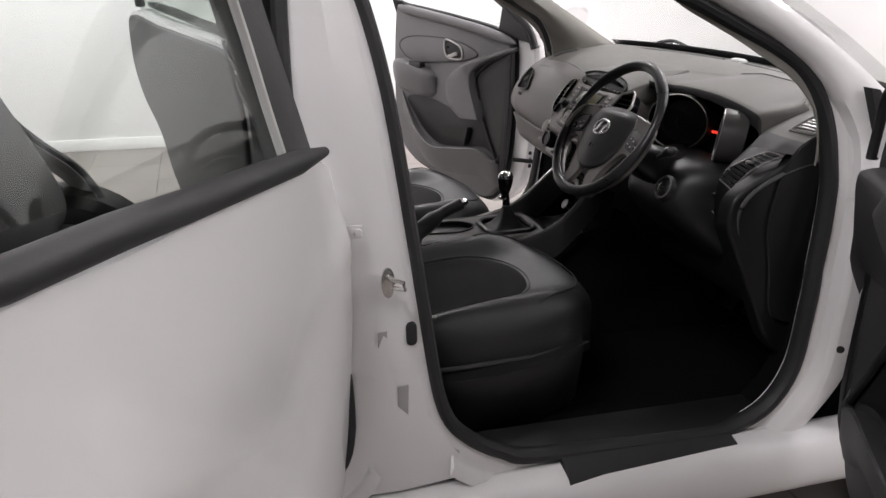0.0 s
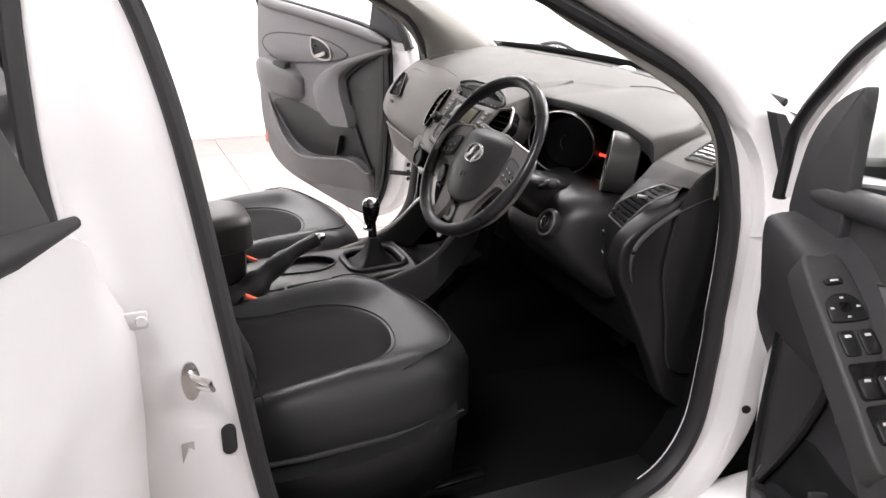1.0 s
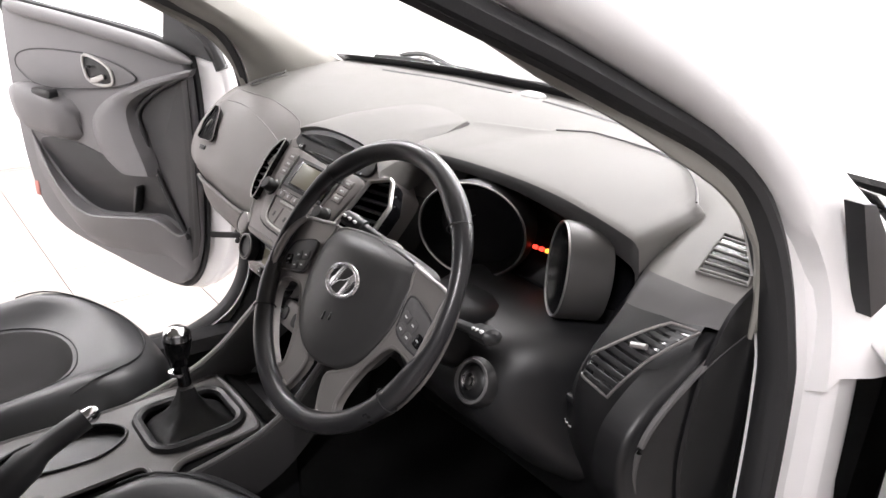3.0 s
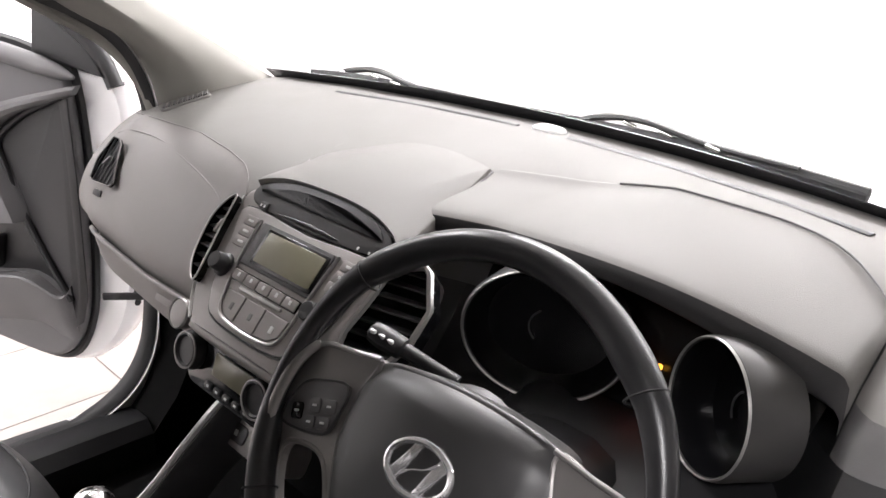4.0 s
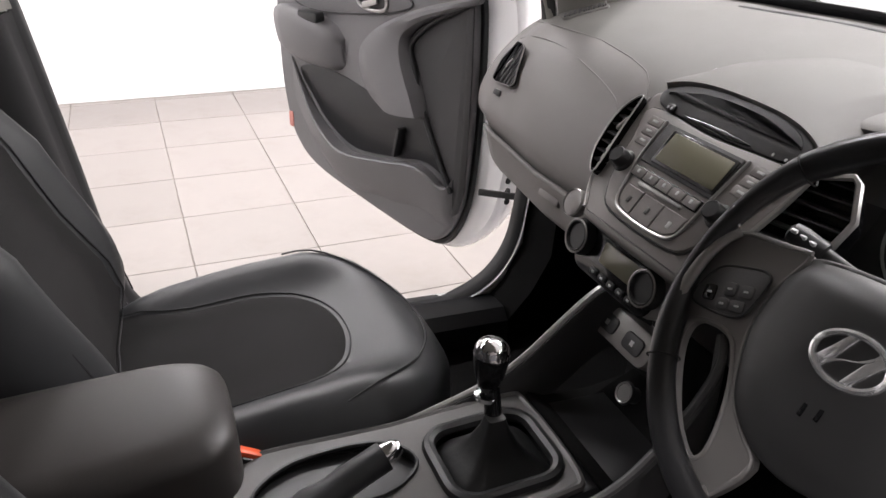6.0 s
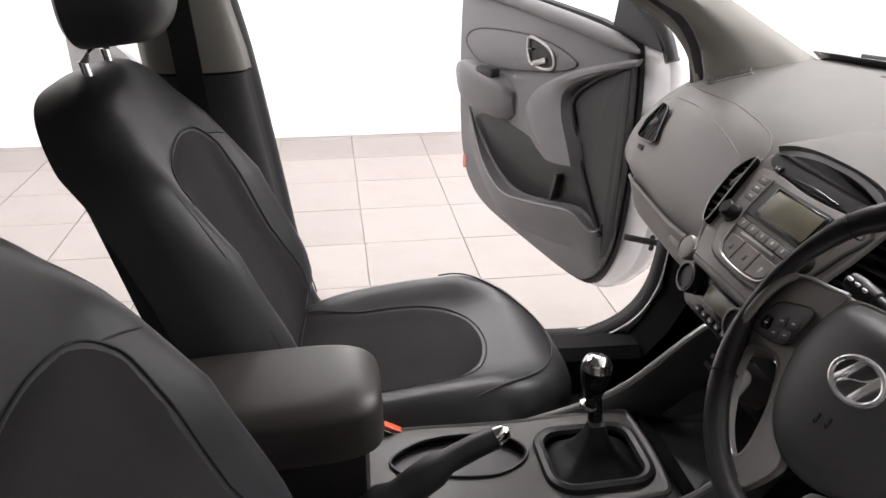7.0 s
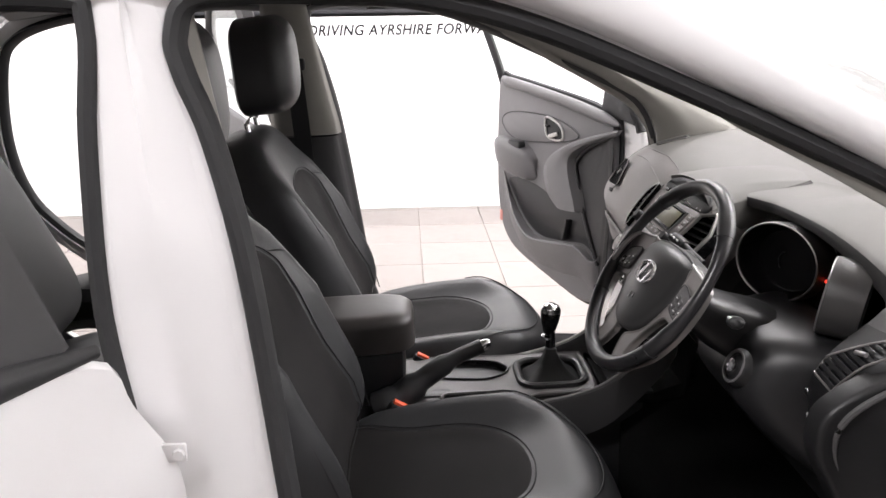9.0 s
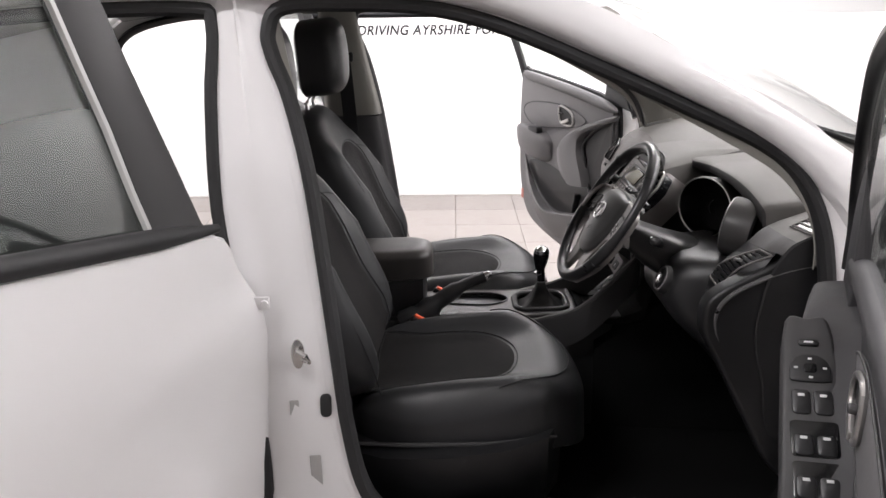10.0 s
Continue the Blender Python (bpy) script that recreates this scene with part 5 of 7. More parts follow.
bm_ = basis((0.135, 0.05, 0.80), (0, -1, 0), Vector((0.5, 0, 0.86)))
sb = part("heater_switch_panel", *slab(rrect(0.150, 0.050, 0.016, 5, -0.018, -0.008), 0.05, bm_, 0.004), RADIO_GREY, car, "dark grey seat heater switch panel")
for a in (-0.040, 0.020):
    part("heater_switch", *slab(rrect(0.040, 0.026, 0.008, 4, a, -0.010), 0.006, bm_ @ pose(0, 0, 0.003), 0.002), TRIM_DARK, sb)
    part("switch_mark", *rbox((0.007, 0.008, 0.0006), bm_ @ pose(a, -0.010, 0.0034), 0.0002), MARK_WHITE, sb)
sk = part("power_socket", *revolve([(0.001, -0.02), (0.0115, -0.02), (0.012, 0.002), (0.0155, 0.003), (0.017, -0.001)], bm_ @ pose(0.059, -0.067, 0.004), 24), BLACK_PLASTIC, car, "black round power socket in the console")
part("socket_ring", *revolve([(0.0125, 0.002), (0.0145, 0.004), (0.0150, 0.002)], bm_ @ pose(0.059, -0.067, 0.004), 24), SATIN_SILVER, sk)


# ---- air vents ----
def air_vent(name, outline, m, slats, axis, tab, label, ring=SATIN_SILVER, deep=0.03, slat=None, thick=0.0013, wide=0.0025):
    """A framed vent: outline in the local plane, slats across it."""
    o = np.array(outline)
    body = part(name, *joined(loft([place(m, [(x, y, 0.002) for x, y in o]), place(m, [(x * 0.98, y * 0.98, -deep) for x, y in o])], caps=False), place_face(m, [(x * 0.98, y * 0.98, -deep) for x, y in o])), DIAL, car, label)
    part("vent_frame", *ringed(outline, thick, m @ pose(0, 0, 0.002)), ring, body)
    lo, hi = o.min(0), o.max(0)
    for k in range(slats):
        t = lo[axis] + (k + 0.5) / slats * (hi[axis] - lo[axis])
        # clip the slat to the outline
        hits = []
        n = len(o)
        for i in range(n):
            p, q = o[i], o[(i + 1) % n]
            if (p[axis] - t) * (q[axis] - t) < 0:
                u = (t - p[axis]) / (q[axis] - p[axis])
                hits.append(p[1 - axis] + u * (q[1 - axis] - p[1 - axis]))
        if len(hits) < 2:
            continue
        a, b = min(hits), max(hits)
        c = (a + b) / 2
        at = (t, c) if axis == 0 else (c, t)
        tall = min(0.012, deep * 0.7)
        turn = 35 if deep > 0.02 else 12
        size = (wide, b - a, tall) if axis == 0 else (b - a, wide, tall)
        part("vent_slat", *rbox(size, m @ pose(at[0], at[1], 0.001 - 0.7 * tall, turn if axis else 0, 0 if axis else -turn, 0), 0.0006, 1), slat or BLACK_PLASTIC, body)
    if tab:
        part("vent_tab", *rbox((0.022, 0.005, 0.006), m @ pose(tab[0], tab[1], 0.001, 0, 0, tab[2]), 0.002), RADIO_GREY, body, "grey vent tab")
    return body


def place_face(m, pts):
    return place(m, pts), [tuple(range(len(pts)))]


def face_vent(name, marks, deep, *rest):
    """A vent whose outline lies on the dashboard: marks are (y, station down the section)."""
    mid = np.mean(marks, 0)
    here = on_face(*mid)
    m = basis(here, on_face(mid[0] - 0.03, mid[1]) - on_face(mid[0] + 0.03, mid[1]), on_face(mid[0], mid[1] - 0.4) - on_face(mid[0], mid[1] + 0.4))
    local = [m.inverted() @ on_face(y, k) for y, k in marks]
    lift = max(p.z for p in local) + 0.002 + deep
    return air_vent(name, [(p.x, p.y) for p in local], m @ pose(0, 0, lift), *rest)


def surface_vent(name, corners, slats, label, ring, slat, deep, tab=None, wide=0.24):
    """A vent laid on the dashboard's own curve, a dark sheet as its inner shade: corners are (y, station), the slats
    run from the first to the second.
    """
    c = np.array(corners, float)

    def at(u, v, h):
        q = (c[0] * (1 - u) + c[1] * u) * (1 - v) + (c[3] * (1 - u) + c[2] * u) * v
        p = on_face(*q)
        n = (on_face(q[0] - 0.01, q[1]) - on_face(q[0] + 0.01, q[1])).cross(on_face(q[0], q[1] - 0.1) - on_face(q[0], q[1] + 0.1)).normalized()
        return p + n * h

    us = np.linspace(0, 1, 9)
    # dark sheet on the skin in place of a shaded opening
    body = part(name, *loft([[tuple(at(u, v, 0.0012)) for u in us] for v in np.linspace(0, 1, 9)], closed=False), DIAL, car, label)
    rim = [(u, 0) for u in us[:-1]] + [(1, v) for v in us[:-1]] + [(1 - u, 1) for u in us[:-1]] + [(0, 1 - v) for v in us[:-1]]
    part("vent_frame", *tube([tuple(at(u, v, 0.002)) for u, v in rim], 0.0020, 8, True), ring, body)
    for k in range(slats):
        v = (k + 0.5) / slats
        w = wide / slats
        part("vent_slat", *loft([[tuple(at(u, v - w, 0.0015)), tuple(at(u, v - w * 0.6, deep)), tuple(at(u, v + w * 0.6, deep)), tuple(at(u, v + w, 0.0015))] for u in us]), slat, body, smooth=False)
    if tab:
        a, b = at(tab[0] - 0.17, tab[1] + 0.03, deep + 0.003), at(tab[0] + 0.17, tab[1] - 0.03, deep + 0.003)
        part("vent_tab", *tube([tuple(a), tuple(a.lerp(b, 0.5)), tuple(b)], 0.0046, 8, flat=0.8), SATIN_SILVER, body, "silver vent tab")


surface_vent("driver_side_vent", [(-0.660, 6.10), (-0.690, 6.18), (-0.630, 8.02), (-0.578, 7.48)], 11, "dark slatted air vent at the driver's door", SPOKE, BLACK_PLASTIC, 0.0020, (0.5, 0.42), 0.34)
surface_vent("corner_vent", [(-0.620, 3.70), (-0.678, 3.56), (-0.701, 4.50), (-0.641, 4.64)], 6, "small slatted vent in the dash corner", DASH_TOP, DASH_TOP, 0.003, None, 0.15)
part("vent_wheel", *rbox((0.012, 0.020, 0.012), Matrix.Translation(on_face(-0.583, 8.25) + Vector((-0.002, 0, 0))), 0.004), BLACK_PLASTIC, car)
face_vent("passenger_side_vent", [(0.662, 5.43), (0.640, 5.42), (0.625, 5.52), (0.602, 6.05), (0.582, 6.45), (0.590, 6.58), (0.655, 6.68), (0.670, 6.62), (0.680, 6.06)], 0.004, 7, 0, (-0.010, 0.004, 60), "tall slatted passenger air vent", DASH_LOW, 0.004)
part("vent_wheel", *rbox((0.024, 0.012, 0.006), basis((0.205, 0.645, 0.975), (0.12, -1, 0), Vector((0.4, 0, 0.9))), 0.003), BLACK_PLASTIC, car)
air_vent("centre_vent", [tuple(p[:2]) for p in curve([(-0.002, 0.059, 0), (0.002, 0.047, 0), (0.008, 0.006, 0), (0.021, -0.060, 0), (0.009, -0.062, 0), (-0.012, -0.033, 0), (-0.022, 0.018, 0), (-0.014, 0.046, 0)], 3, True)], rm @ pose(-0.148, -0.006, 0.002), 9, 1, (0.002, 0.012, 80), "narrow slatted vent beside the radio")
rv = basis((0.175, -0.198, 1.085), (0.25, -1, 0), UP)
air_vent("centre_vent", [(-0.048, 0.024), (-0.012, 0.036), (-0.004, 0.030), (0.012, -0.008), (0.004, -0.05), (-0.016, -0.08), (-0.07, -0.088), (-0.072, -0.055), (-0.060, -0.02)], rv, 8, 1, None, "slatted vent between radio and instruments", SATIN_SILVER, thick=0.0042)
tw = basis((0.100, 0.170, 0.952), (0, -1, 0), Vector((0.4, 0, 0.9)))
wheel_ob = part("vent_thumbwheel", *revolve([(0.020, -0.01), (0.0205, 0.003), (0.016, 0.005), (0.001, 0.004)], tw, 24), RADIO_GREY, car, "grey round vent thumbwheel")
part("thumbwheel_ring", *revolve([(0.0185, 0.002), (0.0195, 0.0055), (0.021, 0.003)], tw, 24), SATIN_SILVER, wheel_ob)


# ---- front seats ----
def bump(b, c, w):
    return math.exp(-((b - c) / w) ** 2)


def cushion_top(a, b):
    side = bump(abs(b), 0.205, 0.06)
    return 0.045 * side * min(1, max(0, (0.27 - a) / 0.16) if a > 0.11 else 1) + 0.03 * max(0, a / 0.28) ** 2 - 0.02 * max(0, -a / 0.28) - 0.10 * max(0, (a - 0.17) / 0.11) ** 2.5 * 0.5


def back_top(a, b):
    side = bump(abs(b), 0.205, 0.055)
    lower = min(1, max(0, (0.56 - a) / 0.2))
    return 0.055 * side * lower + 0.018 * bump(a, 0.15, 0.14) - 0.03 * max(0, (a - 0.5) / 0.2)


def seat(yc, s, name, label):
    cm_ = pose(-0.320, yc, 0.676, 0, -3, 0)
    cush = part(name, *pillow(0.290, 0.262, cushion_top, 0.13, cm_, 36, 0.30, 0.05, 3.2, lambda a, b: (a * (1 - 0.22 * (abs(b) / 0.262) ** 2.2 * max(0, a / 0.29)) if a > 0 else a, b * (1 - 0.10 * max(0, a / 0.29) ** 2))), LEATHER, car, label)
    arch_ = curve([(-0.26, -0.145, 0), (-0.10, -0.148, 0), (0.03, -0.138, 0), (0.095, -0.105, 0), (0.125, -0.04, 0), (0.125, 0.04, 0), (0.095, 0.105, 0), (0.03, 0.138, 0), (-0.10, 0.148, 0), (-0.26, 0.145, 0)], 4, True)
    part("cushion_insert", *patch([(x, y) for x, y, _ in arch_], cushion_top, cm_, 0.004, 0.004), CLOTH, cush, "black woven cloth cushion insert")
    part("seam", *tube(place(cm_, [(x, y, cushion_top(x, y) + 0.001) for x, y, _ in arch_]), 0.0015, 5, True), THREAD, cush)
    # seam along the front edge
    front = [(0.235 * math.cos(t) + 0.02, 0.235 * math.sin(t), 0) for t in np.linspace(-1.35, 1.35, 24)]
    part("seam", *tube(place(cm_, [(x, y, cushion_top(x, y) - 0.0035) for x, y, _ in front]), 0.0018, 5), THREAD, cush)
    # base shell with lever
    part("seat_base", *loft([[tuple(p) for p in curve([(-0.60, yc - w, z), (-0.14, yc - w, z + 0.03), (-0.14, yc + w, z + 0.03), (-0.60, yc + w, z)], 4, True)] for z, w in ((0.36, 0.19), (0.42, 0.235), (0.54, 0.255), (0.575, 0.252))]), BLACK_PLASTIC, cush, "black plastic seat base")
    part("seat_lever", *tube([(-0.535, yc + s * 0.270, 0.505), (-0.43, yc + s * 0.282, 0.510), (-0.33, yc + s * 0.282, 0.513)], [0.009, 0.011, 0.007], 8, flat=0.7), BLACK_PLASTIC, cush)
    part("base_edge", *tube([(-0.57, yc + s * 0.258, 0.594), (-0.45, yc + s * 0.266, 0.593), (-0.28, yc + s * 0.264, 0.594), (-0.12, yc + s * 0.240, 0.600)], [0.004, 0.006, 0.006, 0.003], 8), TRIM_DARK, cush, "edge of the plastic seat base")
    for q in (-1, 1):
        part("seat_rail", *rbox((0.66, 0.04, 0.05), pose(-0.36, yc + q * 0.18, 0.36), 0.008), STEEL, cush)
    # backrest
    R = radians(19)
    bmx = basis((-0.558, yc, 0.635), (-math.sin(R), 0, math.cos(R)), (0, 1, 0))
    flip = bmx.to_3x3() @ Vector((0, 0, 1))
    sg = 1 if flip.x > 0 else -1
    mm = bmx @ Matrix.Diagonal((1, 1, sg, 1)) @ Matrix.Translation((0.345, 0, 0.0))

    def top2(a, b):
        return back_top(a + 0.345, b) + 0.012

    bk = part("backrest", *pillow(0.312, 0.255, top2, 0.060, mm @ Matrix.Translation((-0.012, 0, 0)), 34, 0.22, 0.05, 4.0, lambda a, b: (a, b * (1.0 if a < -0.09 else 1.0 - 0.24 * ((a + 0.09) / 0.43) ** 1.8))), LEATHER, cush, "black leather backrest")
    arch2 = curve([(-0.30, -0.145, 0), (-0.10, -0.155, 0), (0.05, -0.158, 0), (0.100, -0.152, 0), (0.136, -0.118, 0), (0.152, -0.06, 0), (0.157, 0.0, 0), (0.152, 0.06, 0), (0.136, 0.118, 0), (0.100, 0.152, 0), (0.05, 0.158, 0), (-0.10, 0.155, 0), (-0.30, 0.145, 0)], 4, True)
    part("backrest_insert", *patch([(x, y) for x, y, _ in arch2], top2, mm, 0.004, 0.004), CLOTH, cush, "black woven cloth backrest insert")
    part("seam", *tube(place(mm, [(x, y, top2(x, y) + 0.001) for x, y, _ in arch2]), 0.0015, 5, True), THREAD, cush)
    for q in (-1, 1):
        line = curve([(0.118, q * 0.140, 0), (0.108, q * 0.165, 0), (0.095, q * 0.190, 0), (0.085, q * 0.204, 0)], 4)
        part("seam", *tube(place(mm, [(x, y, top2(x, y) + 0.0005 - 0.012 * max(0, (abs(y) - 0.165) / 0.04) ** 2) for x, y, _ in line]), 0.0014, 5), THREAD, cush)
        side = curve([(0.12, q * 0.205, 0), (0.08, q * 0.212, 0), (0.0, q * 0.222, 0), (-0.15, q * 0.226, 0), (-0.30, q * 0.224, 0)], 5)
        part("seam", *tube(place(mm, [(x, y, top2(x, y) - 0.010) for x, y, _ in side]), 0.0014, 5), THREAD, cush)
    part("backrest_shell", *loft([[(x0, yc - w, z), (x0 - 0.07, yc - w * 0.93, z + 0.01), (x0 - 0.09, yc, z + 0.012), (x0 - 0.07, yc + w * 0.93, z + 0.01), (x0, yc + w, z)] for x0, z, w in ((-0.60, 0.60, 0.235), (-0.645, 0.75, 0.238), (-0.69, 0.90, 0.23), (-0.735, 1.05, 0.215))]), LEATHER, cush)
    # headrest on two chrome posts
    hx = 0.020 if s > 0 else -0.006
    hm = basis((-0.768 + hx, yc, 1.385), (-math.sin(radians(6)), 0, math.cos(radians(8))), (0, 1, 0))
    sg = 1 if (hm.to_3x3() @ Vector((0, 0, 1))).x > 0 else -1
    hm = hm @ Matrix.Diagonal((1, 1, sg, 1))
    part("headrest", *pillow(0.118, 0.128, lambda a, b: 0.062 - 1.0 * b * b - 0.8 * (a - 0.03) ** 2, 0.085, hm, 22, 0.45, 0.038, 3.2), LEATHER, cush, "black leather headrest")
    part("seam", *tube(place(hm, [(0.10 * math.cos(t), 0.112 * math.sin(t), 0.062 - 1.0 * (0.112 * math.sin(t)) ** 2 - 0.8 * (0.10 * math.cos(t) - 0.03) ** 2 - 0.016) for t in np.linspace(0, 2 * math.pi, 28, endpoint=False)]), 0.0015, 5, True), THREAD, cush)
    for q in (-1, 1):
        y = yc + q * 0.06
        part("headrest_post", *tube([(-0.808 + hx * 0.5, y, 1.15), (-0.820 + hx * 0.5, y, 1.205), (-0.826 + hx * 0.5, y, 1.245), (-0.815 + hx * 0.8, y, 1.272), (-0.785 + hx, y, 1.295)], 0.0078, 12), CHROME, cush, "chrome headrest post")
        part("post_collar", *revolve([(0.012, -0.012), (0.021, 0.0), (0.022, 0.005), (0.016, 0.009), (0.008, 0.009)], pose(-0.816 + hx * 0.5, y, 1.192, 0, -12, 0), 20), SATIN_SILVER, cush)
    return cush


seat(0.366, 1, "passenger_seat", "black leather front passenger seat with cloth inserts")
seat(-0.366, -1, "driver_seat", "black leather driver seat with cloth inserts")

# rear bench
rs = part("rear_seat", *pillow(0.25, 0.62, lambda a, b: 0.02 * bump(a, 0.05, 0.2), 0.16, pose(-1.28, 0, 0.60, 0, -6, 0), 24, 0.25, 0.05, 6), BENCH, car, "black leather rear bench seat")
part("rear_backrest", *pillow(0.31, 0.62, lambda a, b: 0.02 * bump(abs(b), 0.3, 0.15), 0.12, basis((-1.66, 0, 0.88), (-0.4, 0, 0.92), (0, 1, 0)) @ Matrix.Diagonal((1, 1, 1, 1)), 24, 0.25, 0.05, 6), BENCH, rs, "black leather rear backrest")

# seat belts
for s in (-1, 1):
    ring = [(-0.73, s * 0.570, 1.36), (-0.725, s * 0.575, 1.30), (-0.71, s * 0.60, 1.0), (-0.70, s * 0.62, 0.7), (-0.69, s * 0.64, 0.5)]
    belt = [[(x - 0.024, y, z), (x + 0.024, y, z), (x + 0.024, y + s * 0.002, z), (x - 0.024, y + s * 0.002, z)] for x, y, z in curve(ring, 4)]
    bl = part("seat_belt", *loft(belt), BLACK_PLASTIC, car, "black webbing seat belt hanging on the pillar", smooth=False)
    part("belt_guide", *rbox((0.07, 0.02, 0.035), pose(-0.73, s * 0.573, 1.37), 0.008), BLACK_PLASTIC, bl)
    part("belt_bolt", *revolve([(0.012, 0.0), (0.011, 0.006), (0.001, 0.007)], pose(-0.73, s * 0.562, 1.395, 90 * s, 0, 0), 14), STEEL, bl)
    part("belt_tongue", *rbox((0.045, 0.012, 0.05), pose(-0.705, s * 0.605, 0.96), 0.004), STEEL, bl)

# ---- centre console ----
ZC = 0.690
con_out = curve([(-0.47, -0.125, 0), (-0.30, -0.146, 0), (-0.20, -0.146, 0), (-0.175, -0.128, 0), (-0.14, -0.098, 0), (-0.04, -0.092, 0), (-0.006, -0.070, 0), (-0.004, 0.08, 0), (-0.03, 0.106, 0), (-0.20, 0.106, 0), (-0.47, 0.100, 0)], 4, True)
boot = rrect(0.150, 0.135, 0.035, 6, -0.095, 0.0)
cup = [tuple(p[:2]) for p in curve([(-0.40, 0.045, 0), (-0.34, 0.082, 0), (-0.24, 0.080, 0), (-0.195, 0.045, 0), (-0.20, 0.010, 0), (-0.25, -0.015, 0), (-0.33, -0.005, 0), (-0.385, 0.010, 0)], 4, True)]
tray = rrect(0.16, 0.055, 0.015, 5, -0.275, -0.108)
km = pose(0, 0, ZC, 0, -1.5, 0)
con = part("centre_console", *holed([(x, y) for x, y, _ in con_out], [boot, cup, tray], 0.012, km), CONSOLE, car, "grey plastic centre console top", smooth=False)
part("console_edge", *ringed([(x, y) for x, y, _ in con_out], 0.006, km @ pose(0, 0, -0.004), 8), CONSOLE, con)
for nm, o, dep in (("cup_holder", cup, 0.07), ("tray", tray, 0.025)):
    part(nm, *joined(loft([place(km, [(x, y, 0) for x, y in o]), place(km, [(x, y, -dep) for x, y in o])], caps=False), place_face(km, [(x, y, -dep) for x, y in o])), CARPET if nm == "cup_holder" else TRIM_DARK, con, "black recess in the console")
    part("recess_rim", *ringed(o, 0.003 if nm == "cup_holder" else 0.0045, km @ pose(0, 0, 0.002)), BLACK_PLASTIC if nm == "cup_holder" else CONSOLE, con)
v, f = loft([[(-0.85, w0, z), (-0.47, w0, z), (-0.20, w1, z), (0.0, w1 * 0.95, z), (0.20, w1 * 0.8, z), (0.20, -w1 * 0.8, z), (0.0, -w1 * 0.95, z), (-0.20, -w1 * 1.1, z), (-0.47, -w0 * 1.1, z), (-0.85, -w0, z)] for z, w0, w1 in ((0.34, 0.12, 0.14), (0.56, 0.10, 0.115), (0.64, 0.100, 0.112), (0.672, 0.092, 0.092))])
part("console_body", v, f, BLACK_PLASTIC, con, "dark plastic console body")
# curved side rails that climb to the stack, and the bin between them
for s, y in ((1, 0.112), (-1, -0.128)):
    path = curve([(-0.20, y, 0.668), (-0.06, y + 0.006 * s, 0.700), (0.01, y + 0.010 * s, 0.732), (0.07, y + 0.008 * s, 0.785), (0.115, y, 0.83), (0.145, y - 0.015 * s, 0.855), (0.17, y - 0.045 * s, 0.868)], 5)
    rings = []
    for i, (x, yy, z) in enumerate(path):
        rings.append([(x, yy + 0.011 * s, z - 0.10), (x, yy + 0.010 * s, z - 0.006), (x, yy + 0.006 * s, z), (x, yy - 0.006 * s, z), (x + 0.004, yy - 0.012 * s, z - 0.008), (x + 0.01, yy - 0.012 * s, z - 0.10)])
    part("console_side", *loft(rings), TRIM_DARK, con, "dark curved console side")
    part("console_rail", *tube([(x, yy + 0.002 * s, z + 0.0005) for x, yy, z in path], 0.0055, 8), SATIN_SILVER if s > 0 else TRIM_MID, con, "satin grey curved console rail")
v, f = loft([[(0.01, y, 0.680), (0.04, y, 0.665), (0.12, y, 0.66), (0.19, y, 0.67), (0.21, y, 0.80)] for y in (-0.112, 0.105)], closed=False)
part("console_bin", v, f, CARPET, con, "black open console bin").modifiers.new("thickness", "SOLIDIFY").thickness = 0.006
# gear lever
gb = [[tuple(km @ Vector((-0.095 + (x + 0.095) * k + (1 - k) * 0.002, y * k, h))) for x, y in boot] for k, h in ((0.98, -0.022), (0.84, -0.008), (0.60, 0.006), (0.38, 0.024), (0.23, 0.046), (0.16, 0.064))]
gl = part("gear_lever", *loft(gb), GAITER, car, "gear lever with black leather gaiter and chrome-topped knob")
part("gaiter_frame", *ringed(boot, 0.0095, km @ pose(0, 0, 0.001), 8), BLACK_PLASTIC, gl, "black gaiter frame")
part("shaft", *tube([(-0.094, 0.003, 0.725), (-0.092, 0.020, 0.785), (-0.091, 0.026, 0.82)], [0.013, 0.010, 0.010], 12), GLOSS_BLACK, gl)
gk = pose(-0.091, 0.027, 0.85, -3, 4, 0) @ pose(0, 0, -0.868)
part("reverse_collar", *revolve([(0.011, 0.782), (0.017, 0.784), (0.0175, 0.790), (0.011, 0.793)], gk, 20), CHROME, gl, "silver reverse collar")
part("knob", *revolve([(0.010, 0.796), (0.014, 0.800), (0.0205, 0.825), (0.0232, 0.842), (0.0232, 0.850), (0.022, 0.854)], gk, 28), GLOSS_BLACK, gl, "gloss black gear knob")
part("knob_cap", *revolve([(0.0234, 0.849), (0.0225, 0.858), (0.018, 0.866), (0.010, 0.870), (0.001, 0.871)], gk, 28), CHROME, gl, "chrome knob cap")
# handbrake
hb = part("handbrake", *tube(curve([(-0.50, -0.085, 0.655), (-0.45, -0.084, 0.68), (-0.40, -0.078, 0.718), (-0.33, -0.066, 0.762), (-0.262, -0.056, 0.788)], 4), [0.042] * 4 + [0.036] * 4 + [0.026] * 4 + [0.0185] * 5, 12, flat=0.9), LEATHER, car, "black handbrake lever with a chrome button")
part("button", *tube([(-0.263, -0.056, 0.788), (-0.250, -0.054, 0.792), (-0.243, -0.053, 0.794)], [0.0135, 0.0125, 0.008], 14), CHROME, hb, "chrome handbrake button")
